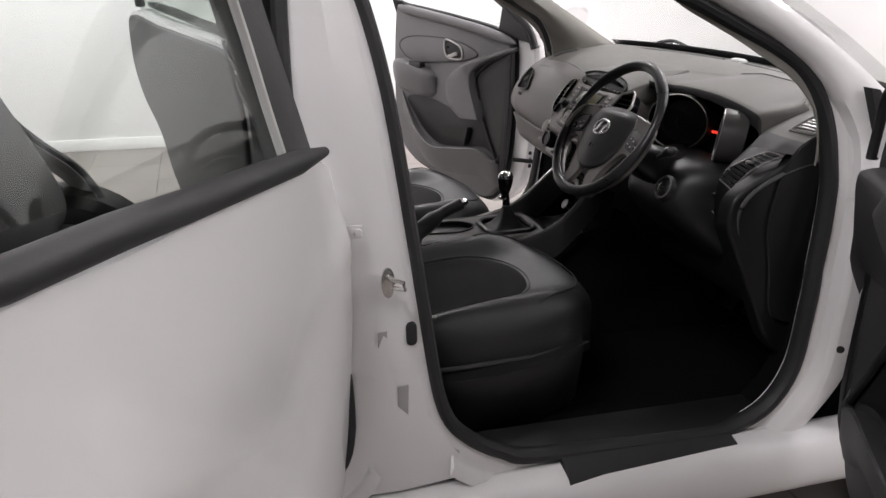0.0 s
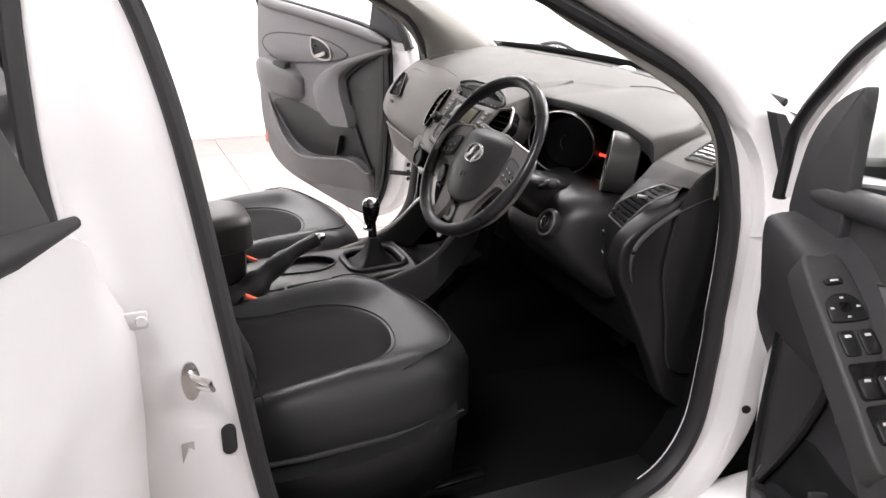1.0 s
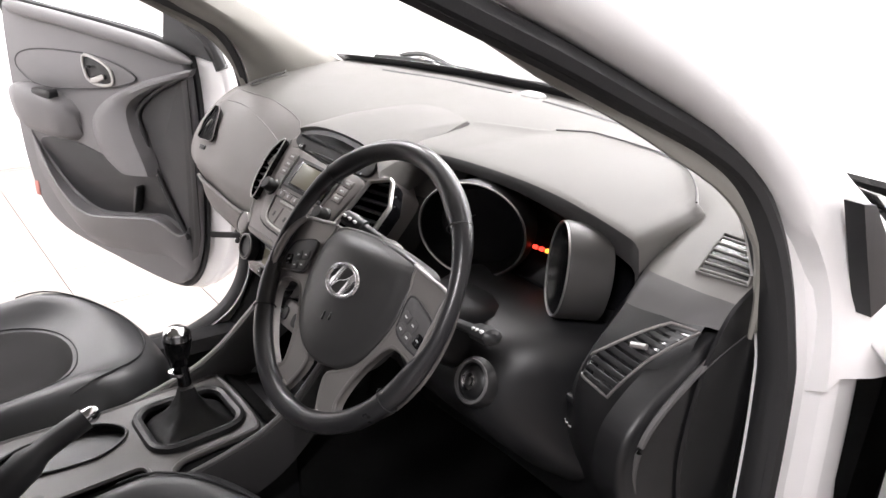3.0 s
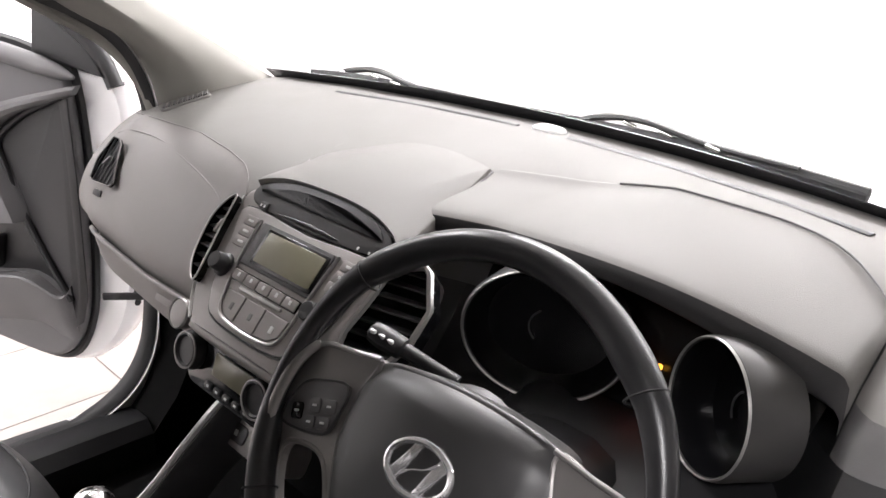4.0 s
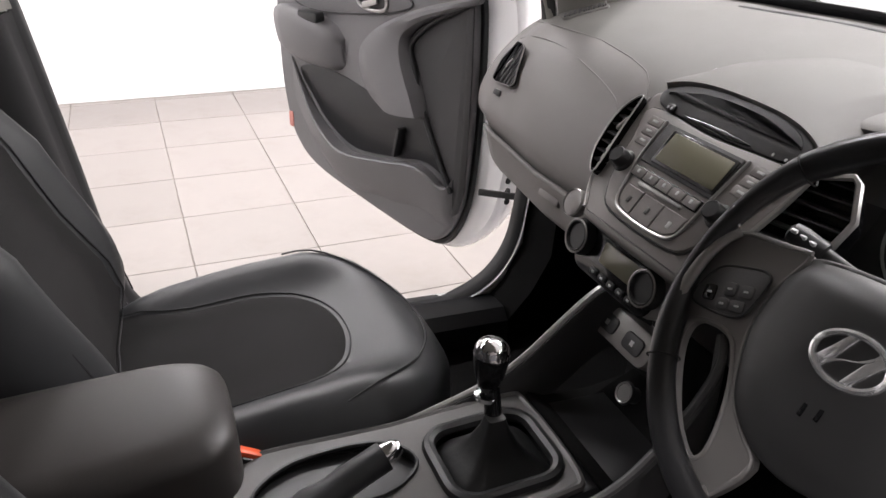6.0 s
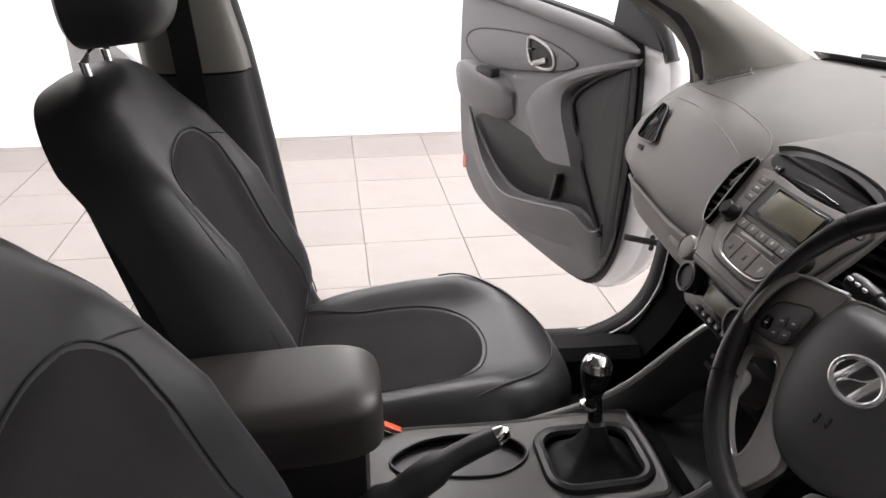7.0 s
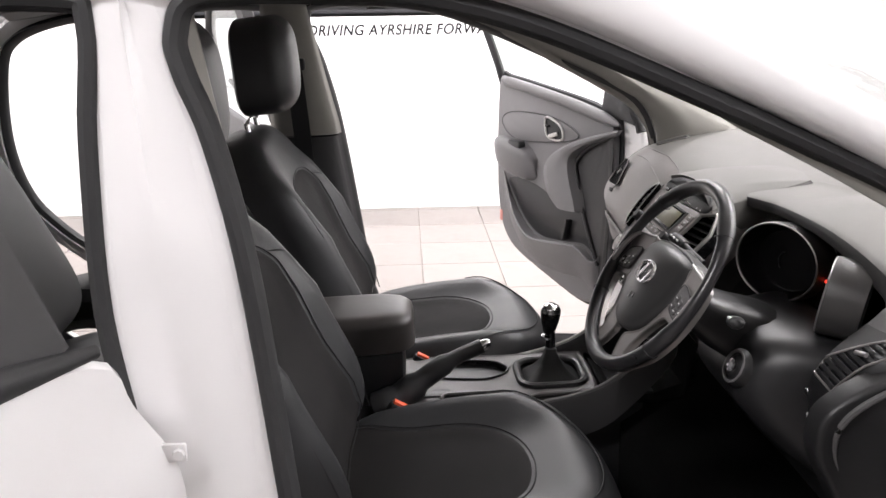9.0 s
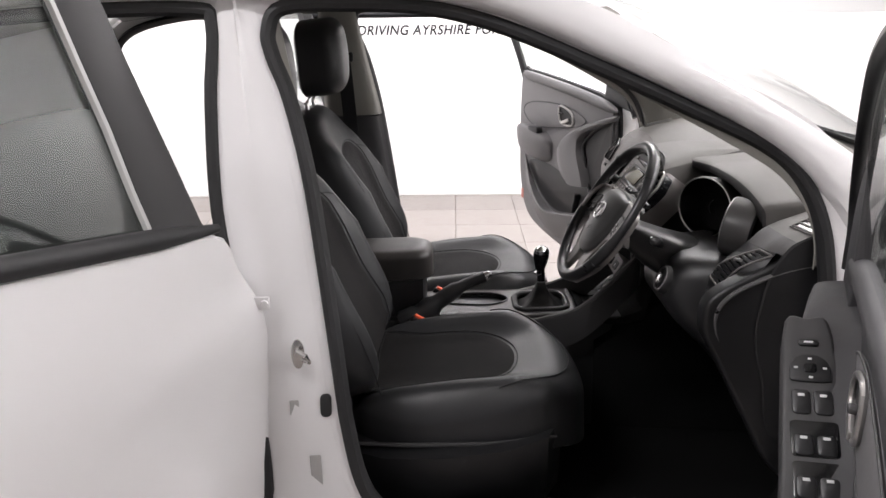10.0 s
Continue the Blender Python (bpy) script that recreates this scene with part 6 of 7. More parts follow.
part("handbrake_slot", *slab(rrect(0.13, 0.035, 0.012, 5, -0.40, -0.070), 0.004, km @ pose(0, 0, 0.003), 0.001), BLACK_PLASTIC, hb)
# armrest box
ar = part("armrest", *pillow(0.168, 0.094, lambda a, b: 0.004 - 0.2 * b * b, 0.062, pose(-0.582, 0.018, 0.860, 0, -2, 0), 22, 0.30, 0.024, 4.5), ARMREST, car, "black padded armrest box between the seats")
part("armrest_bin", *rbox((0.30, 0.17, 0.20), pose(-0.585, 0.018, 0.715), 0.02), BLACK_PLASTIC, ar, "black armrest bin")
part("armrest_latch", *rbox((0.02, 0.06, 0.02), pose(-0.428, 0.018, 0.802), 0.006), BLACK_PLASTIC, ar)
# belt buckles
for (x, y, z), yaw in (((-0.465, -0.147, 0.705), 0), ((-0.41, 0.118, 0.690), 0)):
    bk = part("belt_buckle", *rbox((0.045, 0.026, 0.075), pose(x, y, z - 0.04, 0, 30, yaw), 0.007), BLACK_PLASTIC, car, "black belt buckle with an orange button")
    part("buckle_button", *rbox((0.036, 0.016, 0.012), pose(x, y, z - 0.04, 0, 30, yaw) @ pose(0, 0, 0.037), 0.003), ORANGE, bk, "orange release button")
# pedals
for y, x, h in ((-0.28, 0.55, 0.09), (-0.38, 0.55, 0.06), (-0.48, 0.57, 0.12)):
    pdl = part("pedal", *rbox((0.015, 0.06, h), pose(x, y, 0.50, 0, 25, 0), 0.006), RUBBER, car, "black rubber pedal")
    part("pedal_arm", *tube([(x + 0.01, y, 0.50), (x + 0.08, y, 0.62), (x + 0.10, y, 0.75)], 0.008, 6), STEEL, pdl)


# ---- doors ----
def door_pose(x, y, s, turn):
    return pose(x, s * y, 0, 0, 0, -s * turn)


FRONT_DOOR = [(0.10, 1.145), (0.30, 1.178), (0.60, 1.212), (0.90, 1.238), (0.965, 1.235), (0.985, 1.05), (0.985, 0.85), (0.972, 0.70), (0.925, 0.565), (0.82, 0.485), (0.60, 0.440), (0.35, 0.405), (0.22, 0.420), (0.13, 0.49), (0.075, 0.60), (0.045, 0.80), (0.04, 1.0), (0.06, 1.12)]


def front_door(s, turn, switches):
    m = door_pose(0.40, 0.845, s, turn)

    def L(u, w, z):
        """Along the door from the hinge, inward, up."""
        return (-u, -s * w, z)

    def flatm(w):
        """Local frame for outlines (u, z) with local z pointing into the cabin."""
        mm = Matrix(((-1, 0, 0, 0), (0, 0, -s, -s * w), (0, 1, 0, 0), (0, 0, 0, 1)))
        return mm

    o = [(u, z) for u, z, _ in curve([(u, z, 0) for u, z in FRONT_DOOR], 4, True)]
    c = np.mean(o, 0)
    rings = []
    for w, k in ((-0.055, 0.90), (-0.072, 0.965), (-0.062, 1.0), (-0.03, 1.012), (0.0, 1.008), (0.012, 0.985), (0.012, 0.9)):
        rings.append([L(c[0] + (u - c[0]) * k, w - 0.02 * max(0, z - 1.0) * -1 * 0, c[1] + (z - c[1]) * k) for u, z in o])
    d = part("front_door", *loft(rings), WHITE_PAINT, car, "open white front door with grey inner trim")
    d.matrix_world = m
    P = lambda nm, vf, mt, lab="", **kw: part(nm, *vf, mt, d, lab, **kw)
    inset = lambda u: u if u > 0.30 else 0.30 - (0.30 - u) * 0.60
    P("door_edge_seal", tube([L(inset(c[0] + (u - c[0]) * 0.992), 0.014, c[1] + (z - c[1]) * (0.992 if z > 0.55 else 0.975)) for u, z in o], 0.010, 6, True, up=(0, 1, 0)), RUBBER, "black door seal")
    to = [(inset(c[0] + (u - c[0]) * 0.968), c[1] + (z - c[1]) * (0.968 if z > 0.55 else 0.955)) for u, z in o]
    # driver's trim is the passenger's plastic, darkened as it faces away from light
    INNER = DOOR_SHADED if switches else TRIM_GREY
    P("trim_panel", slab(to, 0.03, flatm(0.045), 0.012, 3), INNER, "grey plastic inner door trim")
    # raised belt pad
    P("belt_pad", tube(place(flatm(0.048), curve([(0.13, 1.125, 0), (0.35, 1.163, 0), (0.65, 1.197, 0), (0.93, 1.222, 0)], 6)), [0.004, 0.012, 0.018] + [0.022] * 14 + [0.016, 0.006], 10, flat=0.9, up=(0, 1, 0)), INNER)
    # oval recess with the handle
    oval = [(u, z) for u, z, _ in curve([(0.91, 1.03, 0), (0.90, 1.075, 0), (0.80, 1.10, 0), (0.60, 1.108, 0), (0.46, 1.095, 0), (0.36, 1.06, 0), (0.42, 1.03, 0), (0.56, 1.005, 0), (0.80, 0.985, 0)], 4, True)]
    P("handle_recess", slab(oval, 0.006, flatm(0.050), 0.004), TRIM_GREY, "grey handle recess panel")
    P("recess_line", ringed(oval, 0.0025, flatm(0.049)), TRIM_DARK)
    hb_ = [(u, z) for u, z, _ in curve([(0.575, 1.10, 0), (0.52, 1.098, 0), (0.465, 1.075, 0), (0.455, 1.035, 0), (0.50, 1.022, 0), (0.565, 1.035, 0)], 4, True)]
    P("handle_bezel", ringed(hb_, 0.005, flatm(0.054), 8), SATIN_SILVER, "satin silver handle bezel")
    P("handle_cup", slab(hb_, 0.003, flatm(0.0515), 0.001), BLACK_PLASTIC)
    P("inner_handle", rbox((0.062, 0.016, 0.008), flatm(0.058) @ pose(0.515, 1.04, 0, 0, 0, -18), 0.003), SATIN_SILVER, "satin silver inner handle")
    P("lock_button", rbox((0.018, 0.008, 0.014), flatm(0.060) @ pose(0.553, 1.072, 0), 0.003), TRIM_DARK)
    # armrest and sweeping pull
    arm = []
    for u, wi, zc, h in ((0.955, 0.052, 0.915, 0.050), (0.935, 0.080, 0.918, 0.062), (0.88, 0.098, 0.918, 0.072), (0.80, 0.104, 0.912, 0.074), (0.72, 0.102, 0.903, 0.070), (0.67, 0.090, 0.893, 0.060), (0.64, 0.060, 0.885, 0.042)):
        arm.append([L(*q) for q in curve([(u, 0.035, zc + h * 1.02), (u, wi - 0.022, zc + h), (u, wi - 0.004, zc + h * 0.82), (u, wi, zc + h * 0.3), (u, wi - 0.012, zc - h * 0.7), (u, wi - 0.03, zc - h), (u, 0.035, zc - h * 1.05)], 3)])
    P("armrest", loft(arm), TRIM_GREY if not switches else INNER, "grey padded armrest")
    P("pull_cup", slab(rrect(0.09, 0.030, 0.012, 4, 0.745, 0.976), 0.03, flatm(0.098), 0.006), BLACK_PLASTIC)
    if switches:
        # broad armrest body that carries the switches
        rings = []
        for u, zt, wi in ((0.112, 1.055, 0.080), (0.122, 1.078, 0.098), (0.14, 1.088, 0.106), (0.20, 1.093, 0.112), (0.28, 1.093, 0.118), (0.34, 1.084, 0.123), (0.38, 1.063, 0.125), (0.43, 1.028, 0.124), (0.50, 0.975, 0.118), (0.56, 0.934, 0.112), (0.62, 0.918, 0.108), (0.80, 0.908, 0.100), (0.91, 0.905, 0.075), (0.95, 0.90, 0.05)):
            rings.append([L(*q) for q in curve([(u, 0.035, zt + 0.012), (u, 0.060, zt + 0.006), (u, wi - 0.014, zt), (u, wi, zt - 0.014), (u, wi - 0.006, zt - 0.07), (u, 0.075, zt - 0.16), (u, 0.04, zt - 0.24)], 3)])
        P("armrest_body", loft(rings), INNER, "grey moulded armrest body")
    else:
        outer = curve([(0.115, 1.112, 0), (0.20, 1.09, 0), (0.34, 1.048, 0), (0.47, 0.99, 0), (0.545, 0.93, 0), (0.555, 0.875, 0), (0.52, 0.81, 0), (0.45, 0.772, 0)], 5)
        inner = curve([(0.13, 1.090, 0), (0.19, 1.068, 0), (0.28, 1.033, 0), (0.345, 0.99, 0), (0.352, 0.945, 0), (0.335, 0.89, 0), (0.312, 0.84, 0), (0.295, 0.785, 0)], 5)
        rings = []
        for k, (po_, pi_) in enumerate(zip(outer, inner)):
            g = min(1.0, k / 12.0)
            ring = []
            for t, w in ((0.0, 0.045), (0.03, 0.062), (0.12, 0.060 + 0.026 * g), (0.35, 0.064 + 0.034 * g), (0.65, 0.064 + 0.034 * g), (0.9, 0.062 + 0.026 * g), (0.98, 0.062), (1.0, 0.045)):
                q = po_ * (1 - t) + pi_ * t
                ring.append(L(q[0], w, q[1]))
            rings.append(ring)
        P("door_pull", loft(rings), TRIM_GREY, "grey moulded door pull")
    dk = [(u, z) for u, z, _ in curve([(0.36, 0.96, 0), (0.28, 1.025, 0), (0.20, 1.065, 0), (0.172, 1.078, 0), (0.165, 0.95, 0), (0.168, 0.75, 0), (0.18, 0.60, 0), (0.20, 0.55, 0), (0.215, 0.62, 0), (0.27, 0.72, 0), (0.31, 0.82, 0), (0.335, 0.90, 0)], 4, True)]
    P("speaker_panel", slab(dk, 0.006, flatm(0.051), 0.003), TRIM_DARK, "dark grey front door panel")
    P("panel_edge", tube(place(flatm(0.056), curve([(0.165, 1.085, 0), (0.19, 1.072, 0), (0.28, 1.028, 0), (0.355, 0.965, 0), (0.345, 0.90, 0), (0.31, 0.80, 0), (0.26, 0.70, 0), (0.20, 0.60, 0)], 4)), 0.008, 8, up=(0, 1, 0)), BLACK_PLASTIC)
    # map pocket: flat black plate for the hollow's shade, behind a moulded lip
    po = [(u, z) for u, z, _ in curve([(0.86, 0.80, 0), (0.78, 0.825, 0), (0.66, 0.82, 0), (0.55, 0.80, 0), (0.42, 0.775, 0), (0.30, 0.765, 0), (0.235, 0.68, 0), (0.21, 0.62, 0), (0.30, 0.655, 0), (0.43, 0.635, 0), (0.60, 0.615, 0), (0.72, 0.66, 0), (0.80, 0.73, 0)], 4, True)]
    P("pocket_shade", slab(po, 0.004, flatm(0.0475), 0.001), BLACK_PLASTIC, "dark hollow of the door pocket")
    lip = [L(u, w, z) for u, w, z in curve([(0.90, 0.045, 0.83), (0.83, 0.065, 0.745), (0.74, 0.085, 0.665), (0.62, 0.095, 0.612), (0.45, 0.095, 0.632), (0.31, 0.088, 0.652), (0.225, 0.070, 0.612), (0.20, 0.052, 0.64)], 4)]
    ring = []
    for x, y, z in lip:
        w = -y * s
        ring.append([(x, -s * (w + 0.004), z - 0.004), (x, -s * w, z), (x, -s * (w - 0.007), z - 0.002), (x, -s * 0.046, z - 0.01), (x, -s * 0.044, z - 0.14 if z > 0.63 else z - 0.13), (x, -s * (0.05 + (w - 0.05) * 0.75), z - 0.075)])
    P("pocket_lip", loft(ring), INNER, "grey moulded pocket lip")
    P("pocket_divider", rbox((0.012, 0.03, 0.09), Matrix.Translation(L(0.40, 0.06, 0.69)) @ pose(0, 0, 0, 0, 15, 0), 0.005), TRIM_DARK)
    P("hinge_band", slab([(0.155, 0.62), (0.175, 0.55), (0.20, 0.53), (0.180, 0.62), (0.172, 0.75), (0.168, 0.95), (0.172, 1.07), (0.150, 1.08), (0.148, 0.9)], 0.004, flatm(0.054), 0.001), BLACK_PLASTIC, "black hinge side band")
    P("door_reflector", slab(rrect(0.022, 0.050, 0.006, 3, 0.925, 0.625), 0.004, flatm(0.0475), 0.001), RED_LENS, "red door reflector")
    # window frame, glass and sail corner
    def lean(z):
        return (0.052 + 0.10 * max(0, z - 1.16)) if switches else 0.012 + 0.19 * max(0, z - 1.16)
    head = [(0.64, 1.497, 0), (0.43, 1.452, 0), (0.27, 1.378, 0), (0.171, 1.305, 0), (0.10, 1.240, 0), (0.068, 1.19, 0), (0.058, 1.09, 0)] if switches else [(0.64, 1.467, 0), (0.43, 1.385, 0), (0.21, 1.27, 0), (0.10, 1.19, 0), (0.055, 1.11, 0)]
    fr = [L(u, lean(z), z) for u, z, _ in curve([(0.955, 1.20, 0), (0.985, 1.30, 0), (1.035, 1.42, 0), (1.05, 1.475, 0), (1.02, 1.508, 0), (0.93, 1.512, 0), (0.79, 1.505, 0)] + head, 5)]
    P("window_frame", tube(fr, 0.010 if switches else 0.017, 10, flat=1.2, up=(0, 1, 0)), BLACK_PLASTIC, "black window frame")
    P("window_frame_skin", tube([(x + (0.006 if switches else 0), y + s * 0.016, z + 0.006) for x, y, z in fr], 0.019 if switches else 0.016, 8, flat=1.1, up=(0, 1, 0)), WHITE_PAINT, "white outer window frame")
    sail = [(0.065, 1.13), (0.10, 1.185), (0.23, 1.275), (0.25, 1.165), (0.16, 1.145)]
    if switches:
        sail = [(u, z) for u, z, _ in curve([(0.121, 1.070, 0), (0.122, 1.165, 0), (0.142, 1.228, 0), (0.185, 1.278, 0), (0.246, 1.312, 0), (0.260, 1.302, 0), (0.266, 1.235, 0), (0.276, 1.140, 0), (0.270, 1.075, 0), (0.20, 1.065, 0)], 3, True)]
    P("sail_panel", slab(sail, 0.02, flatm(0.062 if switches else 0.036), 0.006 if switches else 0.004, 3), DOOR_SHADED if switches else BLACK_PLASTIC, "black mirror corner panel")
    gp = [L(u, lean(z) - 0.004, z) for u, z in ((0.245, 1.15), (0.95, 1.215), (0.985, 1.30), (1.035, 1.42), (1.045, 1.475), (1.0, 1.503), (0.79, 1.50), (0.64, 1.462 + (0.03 if switches else 0)), (0.43, 1.38 + (0.065 if switches else 0)), (0.245, 1.285 + (0.07 if switches else 0)))]
    g = P("window_pane", (gp + [(x, y + s * 0.004, z) for x, y, z in gp], [tuple(range(10)), tuple(range(19, 9, -1))] + [(i, (i + 1) % 10, 10 + (i + 1) % 10, 10 + i) for i in range(10)]), GLASS, "clear side window", smooth=False)
    g.visible_shadow = False
    # door mirror
    mh = Matrix.Translation(L(0.14, -0.19, 1.19)) @ pose(0, 0, 0, 0, 0, 0)
    P("door_mirror", pillow(0.075, 0.095, lambda a, b: 0.06 - 5 * a * a - 3 * b * b, 0.09, Matrix.Translation(L(0.12, -0.18, 1.20)) @ basis((0, 0, 0), (0, 0, 1), (0, 1, 0)), 16, 0.5, 0.04, 3), WHITE_PAINT, "white door mirror housing")
    P("mirror_glass", slab(rrect(0.16, 0.11, 0.03, 5), 0.004, Matrix.Translation(L(0.155, -0.18, 1.195)) @ basis((0, 0, 0), (0, 1, 0), (0, 0, 1)) @ Matrix.Diagonal((1, 1, -1, 1)), 0.002), CHROME, "mirror glass")
    P("mirror_arm", rbox((0.06, 0.12, 0.045), Matrix.Translation(L(0.12, -0.07, 1.155)), 0.015), BLACK_PLASTIC)
    if switches:
        sm_ = basis(Vector(L(0.465, 0.095, 1.006)), Vector(L(1, -0.17, -0.75)), Vector(L(0, 1, 0)))
        if (sm_.to_3x3() @ Vector((0, 0, 1))).z < 0:
            sm_ = sm_ @ Matrix.Diagonal((1, -1, -1, 1))
        sp = P("switch_panel", slab([(x, y) for x, y, _ in curve([(-0.150, -0.028, 0), (-0.155, 0.0, 0), (-0.150, 0.028, 0), (-0.05, 0.036, 0), (0.06, 0.041, 0), (0.14, 0.042, 0), (0.145, 0.0, 0), (0.14, -0.042, 0), (0.06, -0.041, 0), (-0.05, -0.036, 0)], 4, True)], 0.05, sm_, 0.006, 3), TRIM_DARK, "dark window switch panel")
        P("mirror_switch", slab([(x, y) for x, y, _ in curve([(-0.092, -0.010, 0), (-0.092, 0.010, 0), (-0.080, 0.023, 0), (-0.058, 0.026, 0), (-0.052, 0.020, 0), (-0.052, -0.020, 0), (-0.058, -0.026, 0), (-0.080, -0.023, 0)], 3, True)], 0.006, sm_ @ pose(0, 0, 0.003), 0.002), BLACK_PLASTIC)
        P("mirror_pad", slab(rrect(0.014, 0.016, 0.004, 3, -0.072, 0.0), 0.003, sm_ @ pose(0, 0, 0.0045), 0.001), DIAL)
        P("fold_switch", slab(rrect(0.010, 0.026, 0.004, 3, -0.112, 0.0), 0.006, sm_ @ pose(0, 0, 0.004), 0.002), BLACK_PLASTIC)
        P("switch_mark", rbox((0.003, 0.012, 0.001), sm_ @ pose(-0.112, 0.0, 0.0042), 0.0003), MARK_WHITE)
        for px, well in ((-0.022, False), (0.030, True), (0.086, True)):
            if well:
                P("switch_well", slab(rrect(0.050, 0.058, 0.006, 3, px, 0.0), 0.004, sm_ @ pose(0, 0, 0.0015), 0.001), DIAL)
            for py in (-0.0135, 0.0135):
                at = px + (0.009 if well else 0.0)
                P("window_switch", slab(rrect(0.029 if well else 0.036, 0.0235, 0.006, 3, at, py), 0.008, sm_ @ pose(0, 0, 0.004 if well else 0.003), 0.003), BLACK_PLASTIC)
                P("switch_mark", rbox((0.004, 0.0085, 0.001), sm_ @ pose(at - 0.009, py, 0.0042 if well else 0.0032), 0.0003), MARK_WHITE)
        for q in (90, 0, 180, 270):
            P("switch_mark", rbox((0.003, 0.005, 0.001), sm_ @ pose(-0.072 + 0.014 * math.cos(radians(q)), 0.018 * math.sin(radians(q)), 0.0032), 0.0003), MARK_WHITE)
    # check strap at the hinge edge
    if not switches:
        P("check_strap", rbox((0.13, 0.007, 0.018), Matrix.Translation(L(0.03, 0.045, 0.648)) @ pose(0, 0, 0, 0, 0, s * 30), 0.003), TRIM_DARK, "dark door check strap")
    for z in ((0.62, 0.648, 0.676) if not switches else (0.648,)):
        P("check_bolt", revolve([(0.009, 0.0), (0.008, 0.004), (0.001, 0.004)], Matrix.Translation(L(0.042, 0.02, z)) @ pose(0, 0, 0, 0, 90, 0), 12), BLACK_PLASTIC)
    return d


front_door(1, 67, False)
front_door(-1, 65.7, True)

REAR_DOOR = [(0.02, 1.145), (0.30, 1.175), (0.60, 1.20), (0.84, 1.225), (0.87, 1.10), (0.85, 0.98), (0.78, 0.86), (0.66, 0.74), (0.58, 0.58), (0.50, 0.48), (0.38, 0.43), (0.10, 0.42), (-0.05, 0.43), (-0.095, 0.52), (-0.098, 0.80), (-0.075, 0.96), (-0.03, 1.07)]


def rear_door(s, turn):
    m = door_pose(-0.772, 0.811, s, turn)
    L = lambda u, w, z: (-u, -s * w, z)
    o = [(u, z) for u, z, _ in curve([(u, z, 0) for u, z in REAR_DOOR], 4, True)]
    c = np.mean(o, 0)
    def skin(z):
        return 0.018 * math.sin(max(0, min(1, (z - 0.42) / 0.75)) * math.pi) + 0.012 * bump(z, 0.98, 0.05)
    rings = []
    for w, k, bulge in ((-0.012, 0.0001, 1), (-0.012, 0.3, 1), (-0.012, 0.6, 1), (-0.012, 0.8, 1), (-0.012, 0.93, 1), (-0.010, 0.985, 0.8), (0.0, 1.0, 0.4), (0.012, 1.0, 0), (0.07, 0.985, 0), (0.075, 0.9, 0)):
        rings.append([L(c[0] + (u - c[0]) * k, w - bulge * skin(c[1] + (z - c[1]) * k), c[1] + (z - c[1]) * k) for u, z in o])
    d = part("rear_door", *loft(rings), WHITE_PAINT, car, "open white rear door with dark window frame")
    d.matrix_world = m
    P = lambda nm, vf, mt, lab="", **kw: part(nm, *vf, mt, d, lab, **kw)
    flatm = lambda w: Matrix(((-1, 0, 0, 0), (0, 0, -s, -s * w), (0, 1, 0, 0), (0, 0, 0, 1)))
    P("trim_panel", slab([(c[0] + (u - c[0]) * 0.95, c[1] + (z - c[1]) * 0.95) for u, z in o], 0.02, flatm(0.09), 0.012, 3), TRIM_GREY, "grey plastic inner rear door trim")
    P("waist_moulding", tube([L(u, -0.014, z) for u, z in ((0.015, 1.157), (0.15, 1.172), (0.30, 1.189), (0.45, 1.206), (0.60, 1.224), (0.75, 1.238), (0.84, 1.246))], [0.008, 0.019, 0.019, 0.019, 0.019, 0.018, 0.010], 10, flat=1.0, up=(0, 1, 0)), RUBBER, "black rubber waist moulding")
    def lean(z):
        return 0.008 + 0.19 * max(0, z - 1.16)
    # broad black front post of the window
    ring = []
    for u0, u1, z in ((0.03, 0.135, 1.165), (0.05, 0.145, 1.25), (0.075, 0.160, 1.35), (0.10, 0.180, 1.45), (0.117, 0.197, 1.53), (0.130, 0.210, 1.585)):
        w = lean(z)
        ring.append([L(u0, w + 0.03, z), L(u0, w - 0.002, z), L(u0 + 0.01, w - 0.008, z), L(u1 - 0.02, w - 0.008, z), L(u1, w, z), L(u1, w + 0.03, z)])
    P("window_post", loft(ring), TRIM_DARK, "black window post")
    P("window_frame", tube([L(u, lean(z), z) for u, z, _ in curve([(0.145, 1.585, 0), (0.35, 1.58, 0), (0.58, 1.55, 0), (0.72, 1.48, 0), (0.81, 1.37, 0), (0.85, 1.24, 0)], 5)], 0.020, 10, up=(0, 1, 0)), RUBBER, "black window frame")
    P("glass_channel", tube([L(u, lean(z) - 0.004, z) for u, z in ((0.145, 1.18), (0.158, 1.25), (0.172, 1.35), (0.192, 1.45), (0.207, 1.53), (0.218, 1.58))], 0.007, 6, up=(0, 1, 0)), CHANNEL, "pale window channel edge")
    gp = [L(u, lean(z) + 0.004, z) for u, z in ((0.13, 1.16), (0.84, 1.22), (0.81, 1.37), (0.72, 1.48), (0.58, 1.55), (0.35, 1.58), (0.20, 1.585))]
    n = len(gp)
    g = P("window_pane", (gp + [(x, y - s * 0.004, z) for x, y, z in gp], [tuple(range(n)), tuple(range(2 * n - 1, n - 1, -1))] + [(i, (i + 1) % n, n + (i + 1) % n, n + i) for i in range(n)]), TINTED, "dusty tinted rear side window", smooth=False)
    g.visible_shadow = False
    P("outer_handle", tube([L(0.70, -0.03, 0.975), L(0.73, -0.055, 0.98), L(0.80, -0.055, 0.986), L(0.83, -0.03, 0.99)], 0.012, 8, flat=1.3, up=(0, 1, 0)), WHITE_PAINT, "white outer door handle")
    return d


rear_door(1, 64)
rear_door(-1, 63)

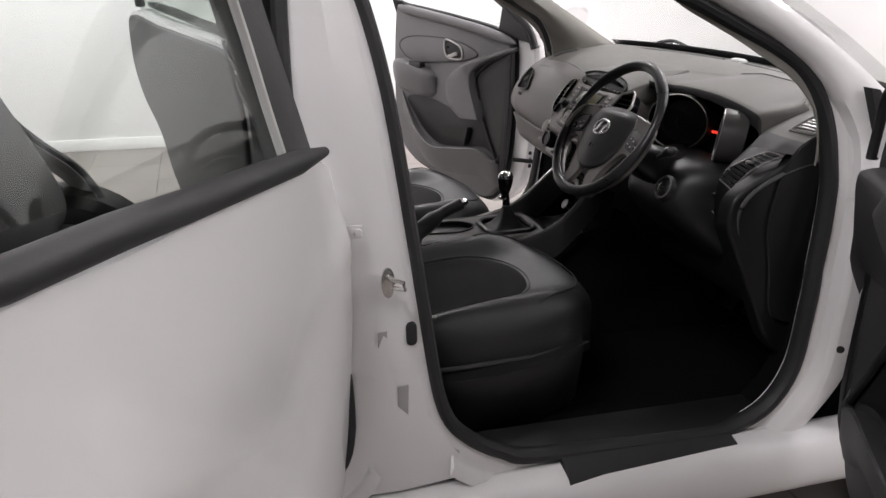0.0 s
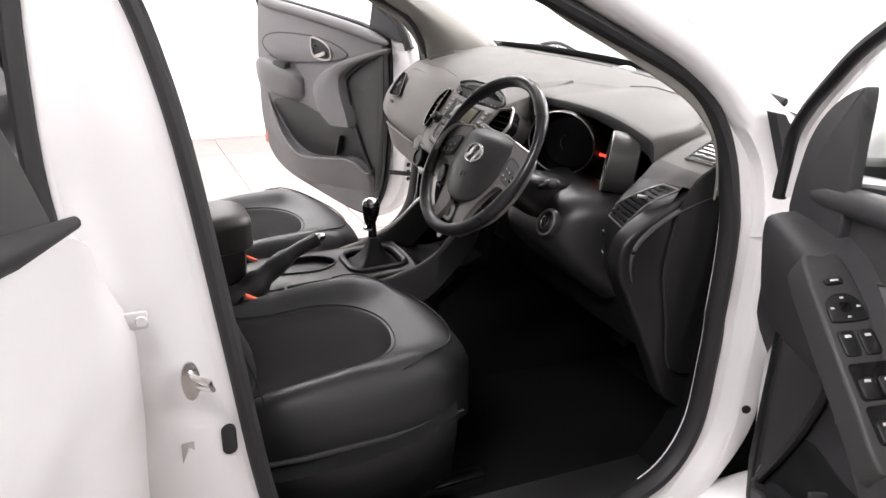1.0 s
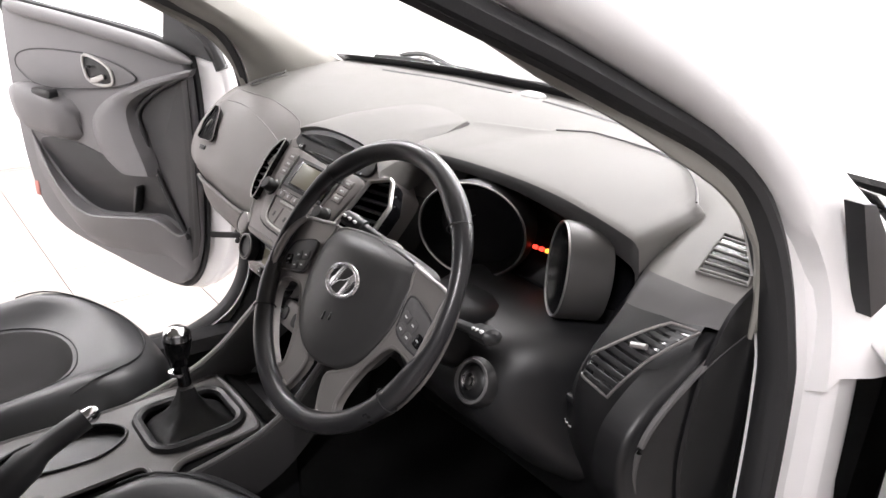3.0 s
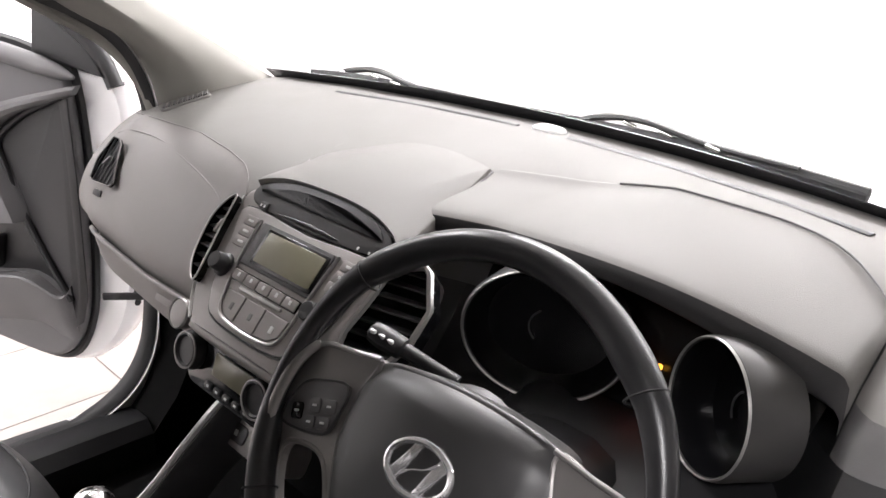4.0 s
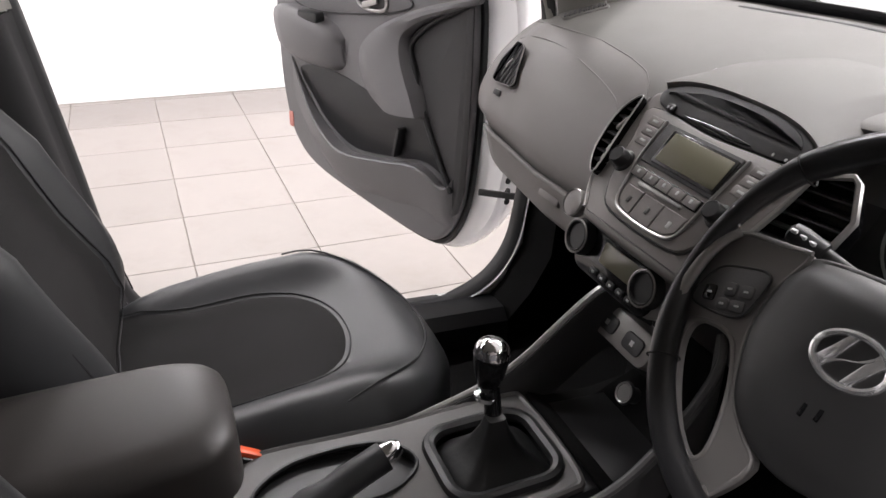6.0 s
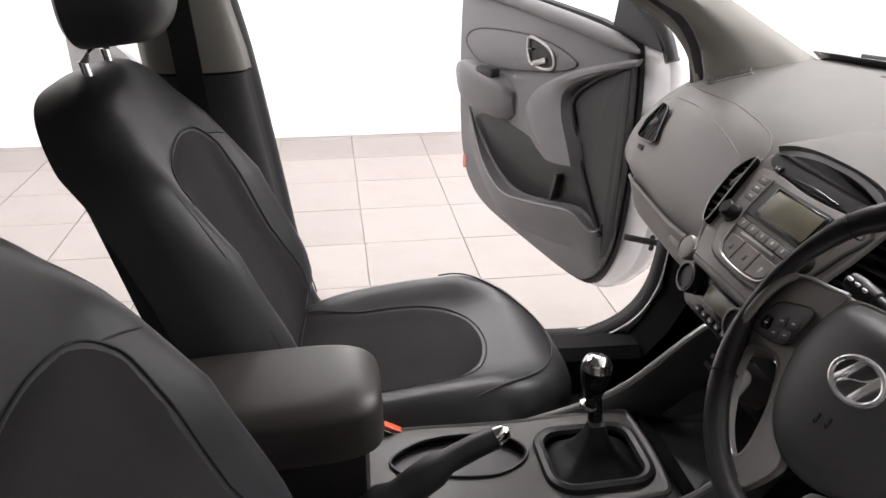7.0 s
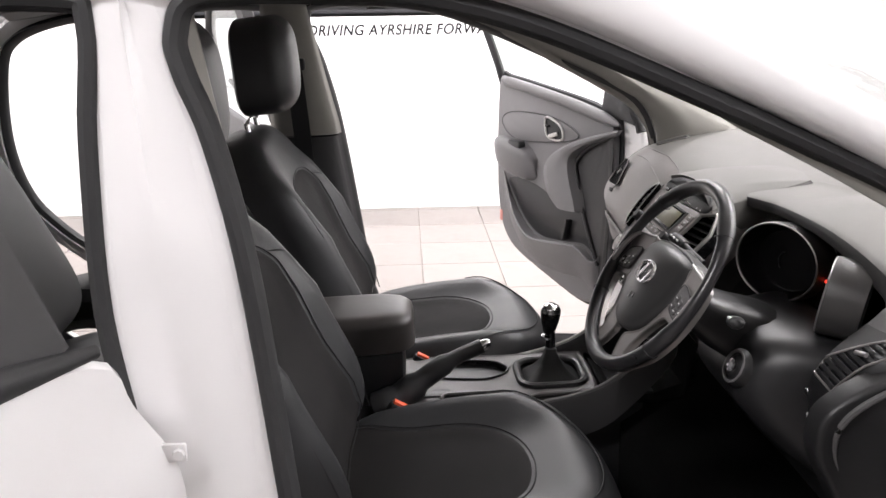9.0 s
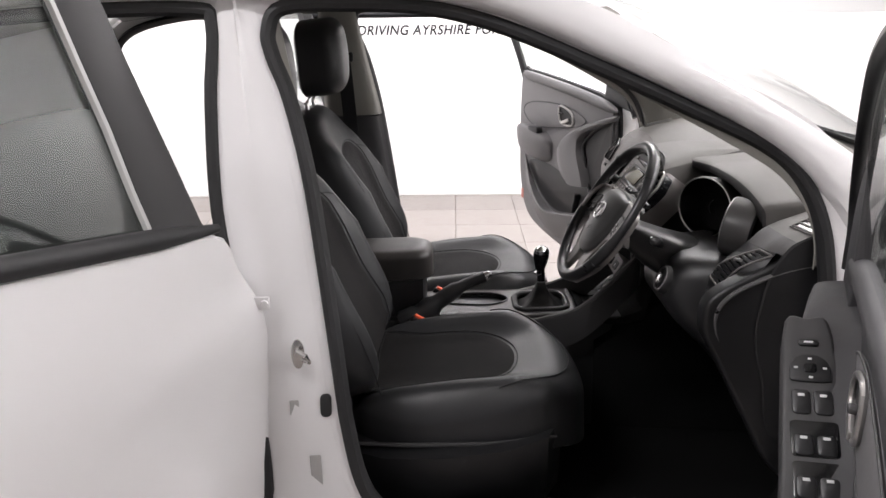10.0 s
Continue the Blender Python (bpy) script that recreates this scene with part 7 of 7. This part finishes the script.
# striker, rubber stop, stickers and catches on the driver's B-pillar
for s in (-1, 1):
    st = part("door_striker", *tube([(-0.652, s * 0.780, 0.903), (-0.648, s * 0.800, 0.903), (-0.630, s * 0.812, 0.899), (-0.626, s * 0.808, 0.884), (-0.645, s * 0.782, 0.878)], 0.0045, 8), STEEL, car, "metal door striker loop")
    part("striker_plate", *slab(ellipse(0.0135, 0.030, 20), 0.005, basis((-0.652, s * 0.786, 0.89), (1, 0, 0), (0.05, -s * 0.1, 1)) @ Matrix.Diagonal((1, 1, 1 if s < 0 else -1, 1)), 0.002), STEEL, st)
    part("rubber_stop", *slab(rrect(0.022, 0.048, 0.010, 5), 0.012, basis((-0.605, s * 0.782, 0.775), (1, 0, 0), (0.08, -s * 0.1, 1)) @ Matrix.Diagonal((1, 1, 1 if s < 0 else -1, 1)), 0.004), RUBBER, st)
    for x, z, w, h, rot in ((-0.665, 0.775, 0.018, 0.035, 10), (-0.628, 0.64, 0.022, 0.075, 14)):
        part("sticker", *slab(rrect(w, h, 0.002, 2), 0.001, basis((x, s * (side_y(z) + 0.0135), z), (1, s * -0.10, 0.0), (0.25, s * 0.02, 1)) @ Matrix.Diagonal((1, 1, 1 if s < 0 else -1, 1)), 0.0003), STICKER, st)
    for x, y, z in ((-0.715, 0.781, 0.995),):
        hg = part("door_hinge", *joined(rbox((0.034, 0.007, 0.026), pose(x, s * y, z), 0.003), revolve([(0.006, -0.015), (0.006, 0.015), (0.001, 0.016)], pose(x - 0.020, s * (y + 0.006), z), 14)), WHITE_PAINT, car, "white painted door hinge")
        part("hinge_bolt", *revolve([(0.008, 0.0), (0.007, 0.004), (0.001, 0.004)], pose(x + 0.008, s * (y + 0.004), z, -s * 90, 0, 0), 8), WHITE_PAINT, hg)

# ---- wipers ----
def wiper(arm, blade, clips):
    a = curve(arm, 5)
    w = part("wiper", *tube(a, [0.012 - 0.006 * k / len(a) for k in range(len(a))], 8, flat=0.7), BLACK_PLASTIC, car, "black windscreen wiper lying on the glass")
    part("wiper_blade", *tube(curve(blade, 5), 0.0075, 6, flat=1.5), RUBBER, w)
    for x, y, z in clips:
        part("wiper_clip", *rbox((0.012, 0.026, 0.005), pose(x, y, z, 12, 0, 6), 0.002), STEEL, w)


wiper([(0.87, 0.10, 1.110), (0.845, 0.066, 1.146), (0.835, 0.0, 1.170), (0.832, -0.078, 1.176), (0.826, -0.19, 1.163), (0.815, -0.34, 1.160)],
      [(0.835, 0.25, 1.140), (0.842, 0.10, 1.146), (0.838, -0.10, 1.152), (0.828, -0.28, 1.152), (0.806, -0.44, 1.148)],
      [(0.824, -0.05, 1.168), (0.820, -0.12, 1.166), (0.814, -0.205, 1.162)])
wiper([(0.83, 0.74, 1.105), (0.80, 0.69, 1.140), (0.80, 0.62, 1.160), (0.805, 0.555, 1.165), (0.815, 0.45, 1.147), (0.83, 0.30, 1.142)],
      [(0.76, 0.74, 1.136), (0.79, 0.62, 1.142), (0.815, 0.46, 1.142), (0.835, 0.27, 1.140)],
      [(0.785, 0.66, 1.150), (0.79, 0.56, 1.156), (0.795, 0.50, 1.150)])

# ---- floor tiles ----
TX, TY, GAP = 0.472, 0.448, 0.004
near_mesh = None
far_v, far_f = [], []
cubev, cubef = rbox((TX - GAP, TY - GAP, 0.010), I4, 0.0015, 1)
for i in range(-10, 11):
    for j in range(-11, 11):
        x, y = 0.125 + (i + 0.5) * TX, 1.965 + (j + 0.5) * TY - 0.448
        if not (X0 < x < X1 and Y0 < y < Y1):
            continue
        if -3.4 < x < 2.2 and 0.7 < y < YP:
            if near_mesh is None:
                ob = part("tile", cubev, cubef, TILE, floor)
                near_mesh = ob.data
            else:
                ob = new("tile", near_mesh)
                ob.parent = floor
            ob.location = (x, y, -0.005 + random.uniform(-0.0004, 0.0004))
        else:
            k = len(far_v)
            far_v += [(a + x, b + y, c - 0.005) for a, b, c in cubev]
            far_f += [tuple(q + k for q in fc) for fc in cubef]
tagged(part("tile_field", far_v, far_f, TILE, floor), kind="stuff")
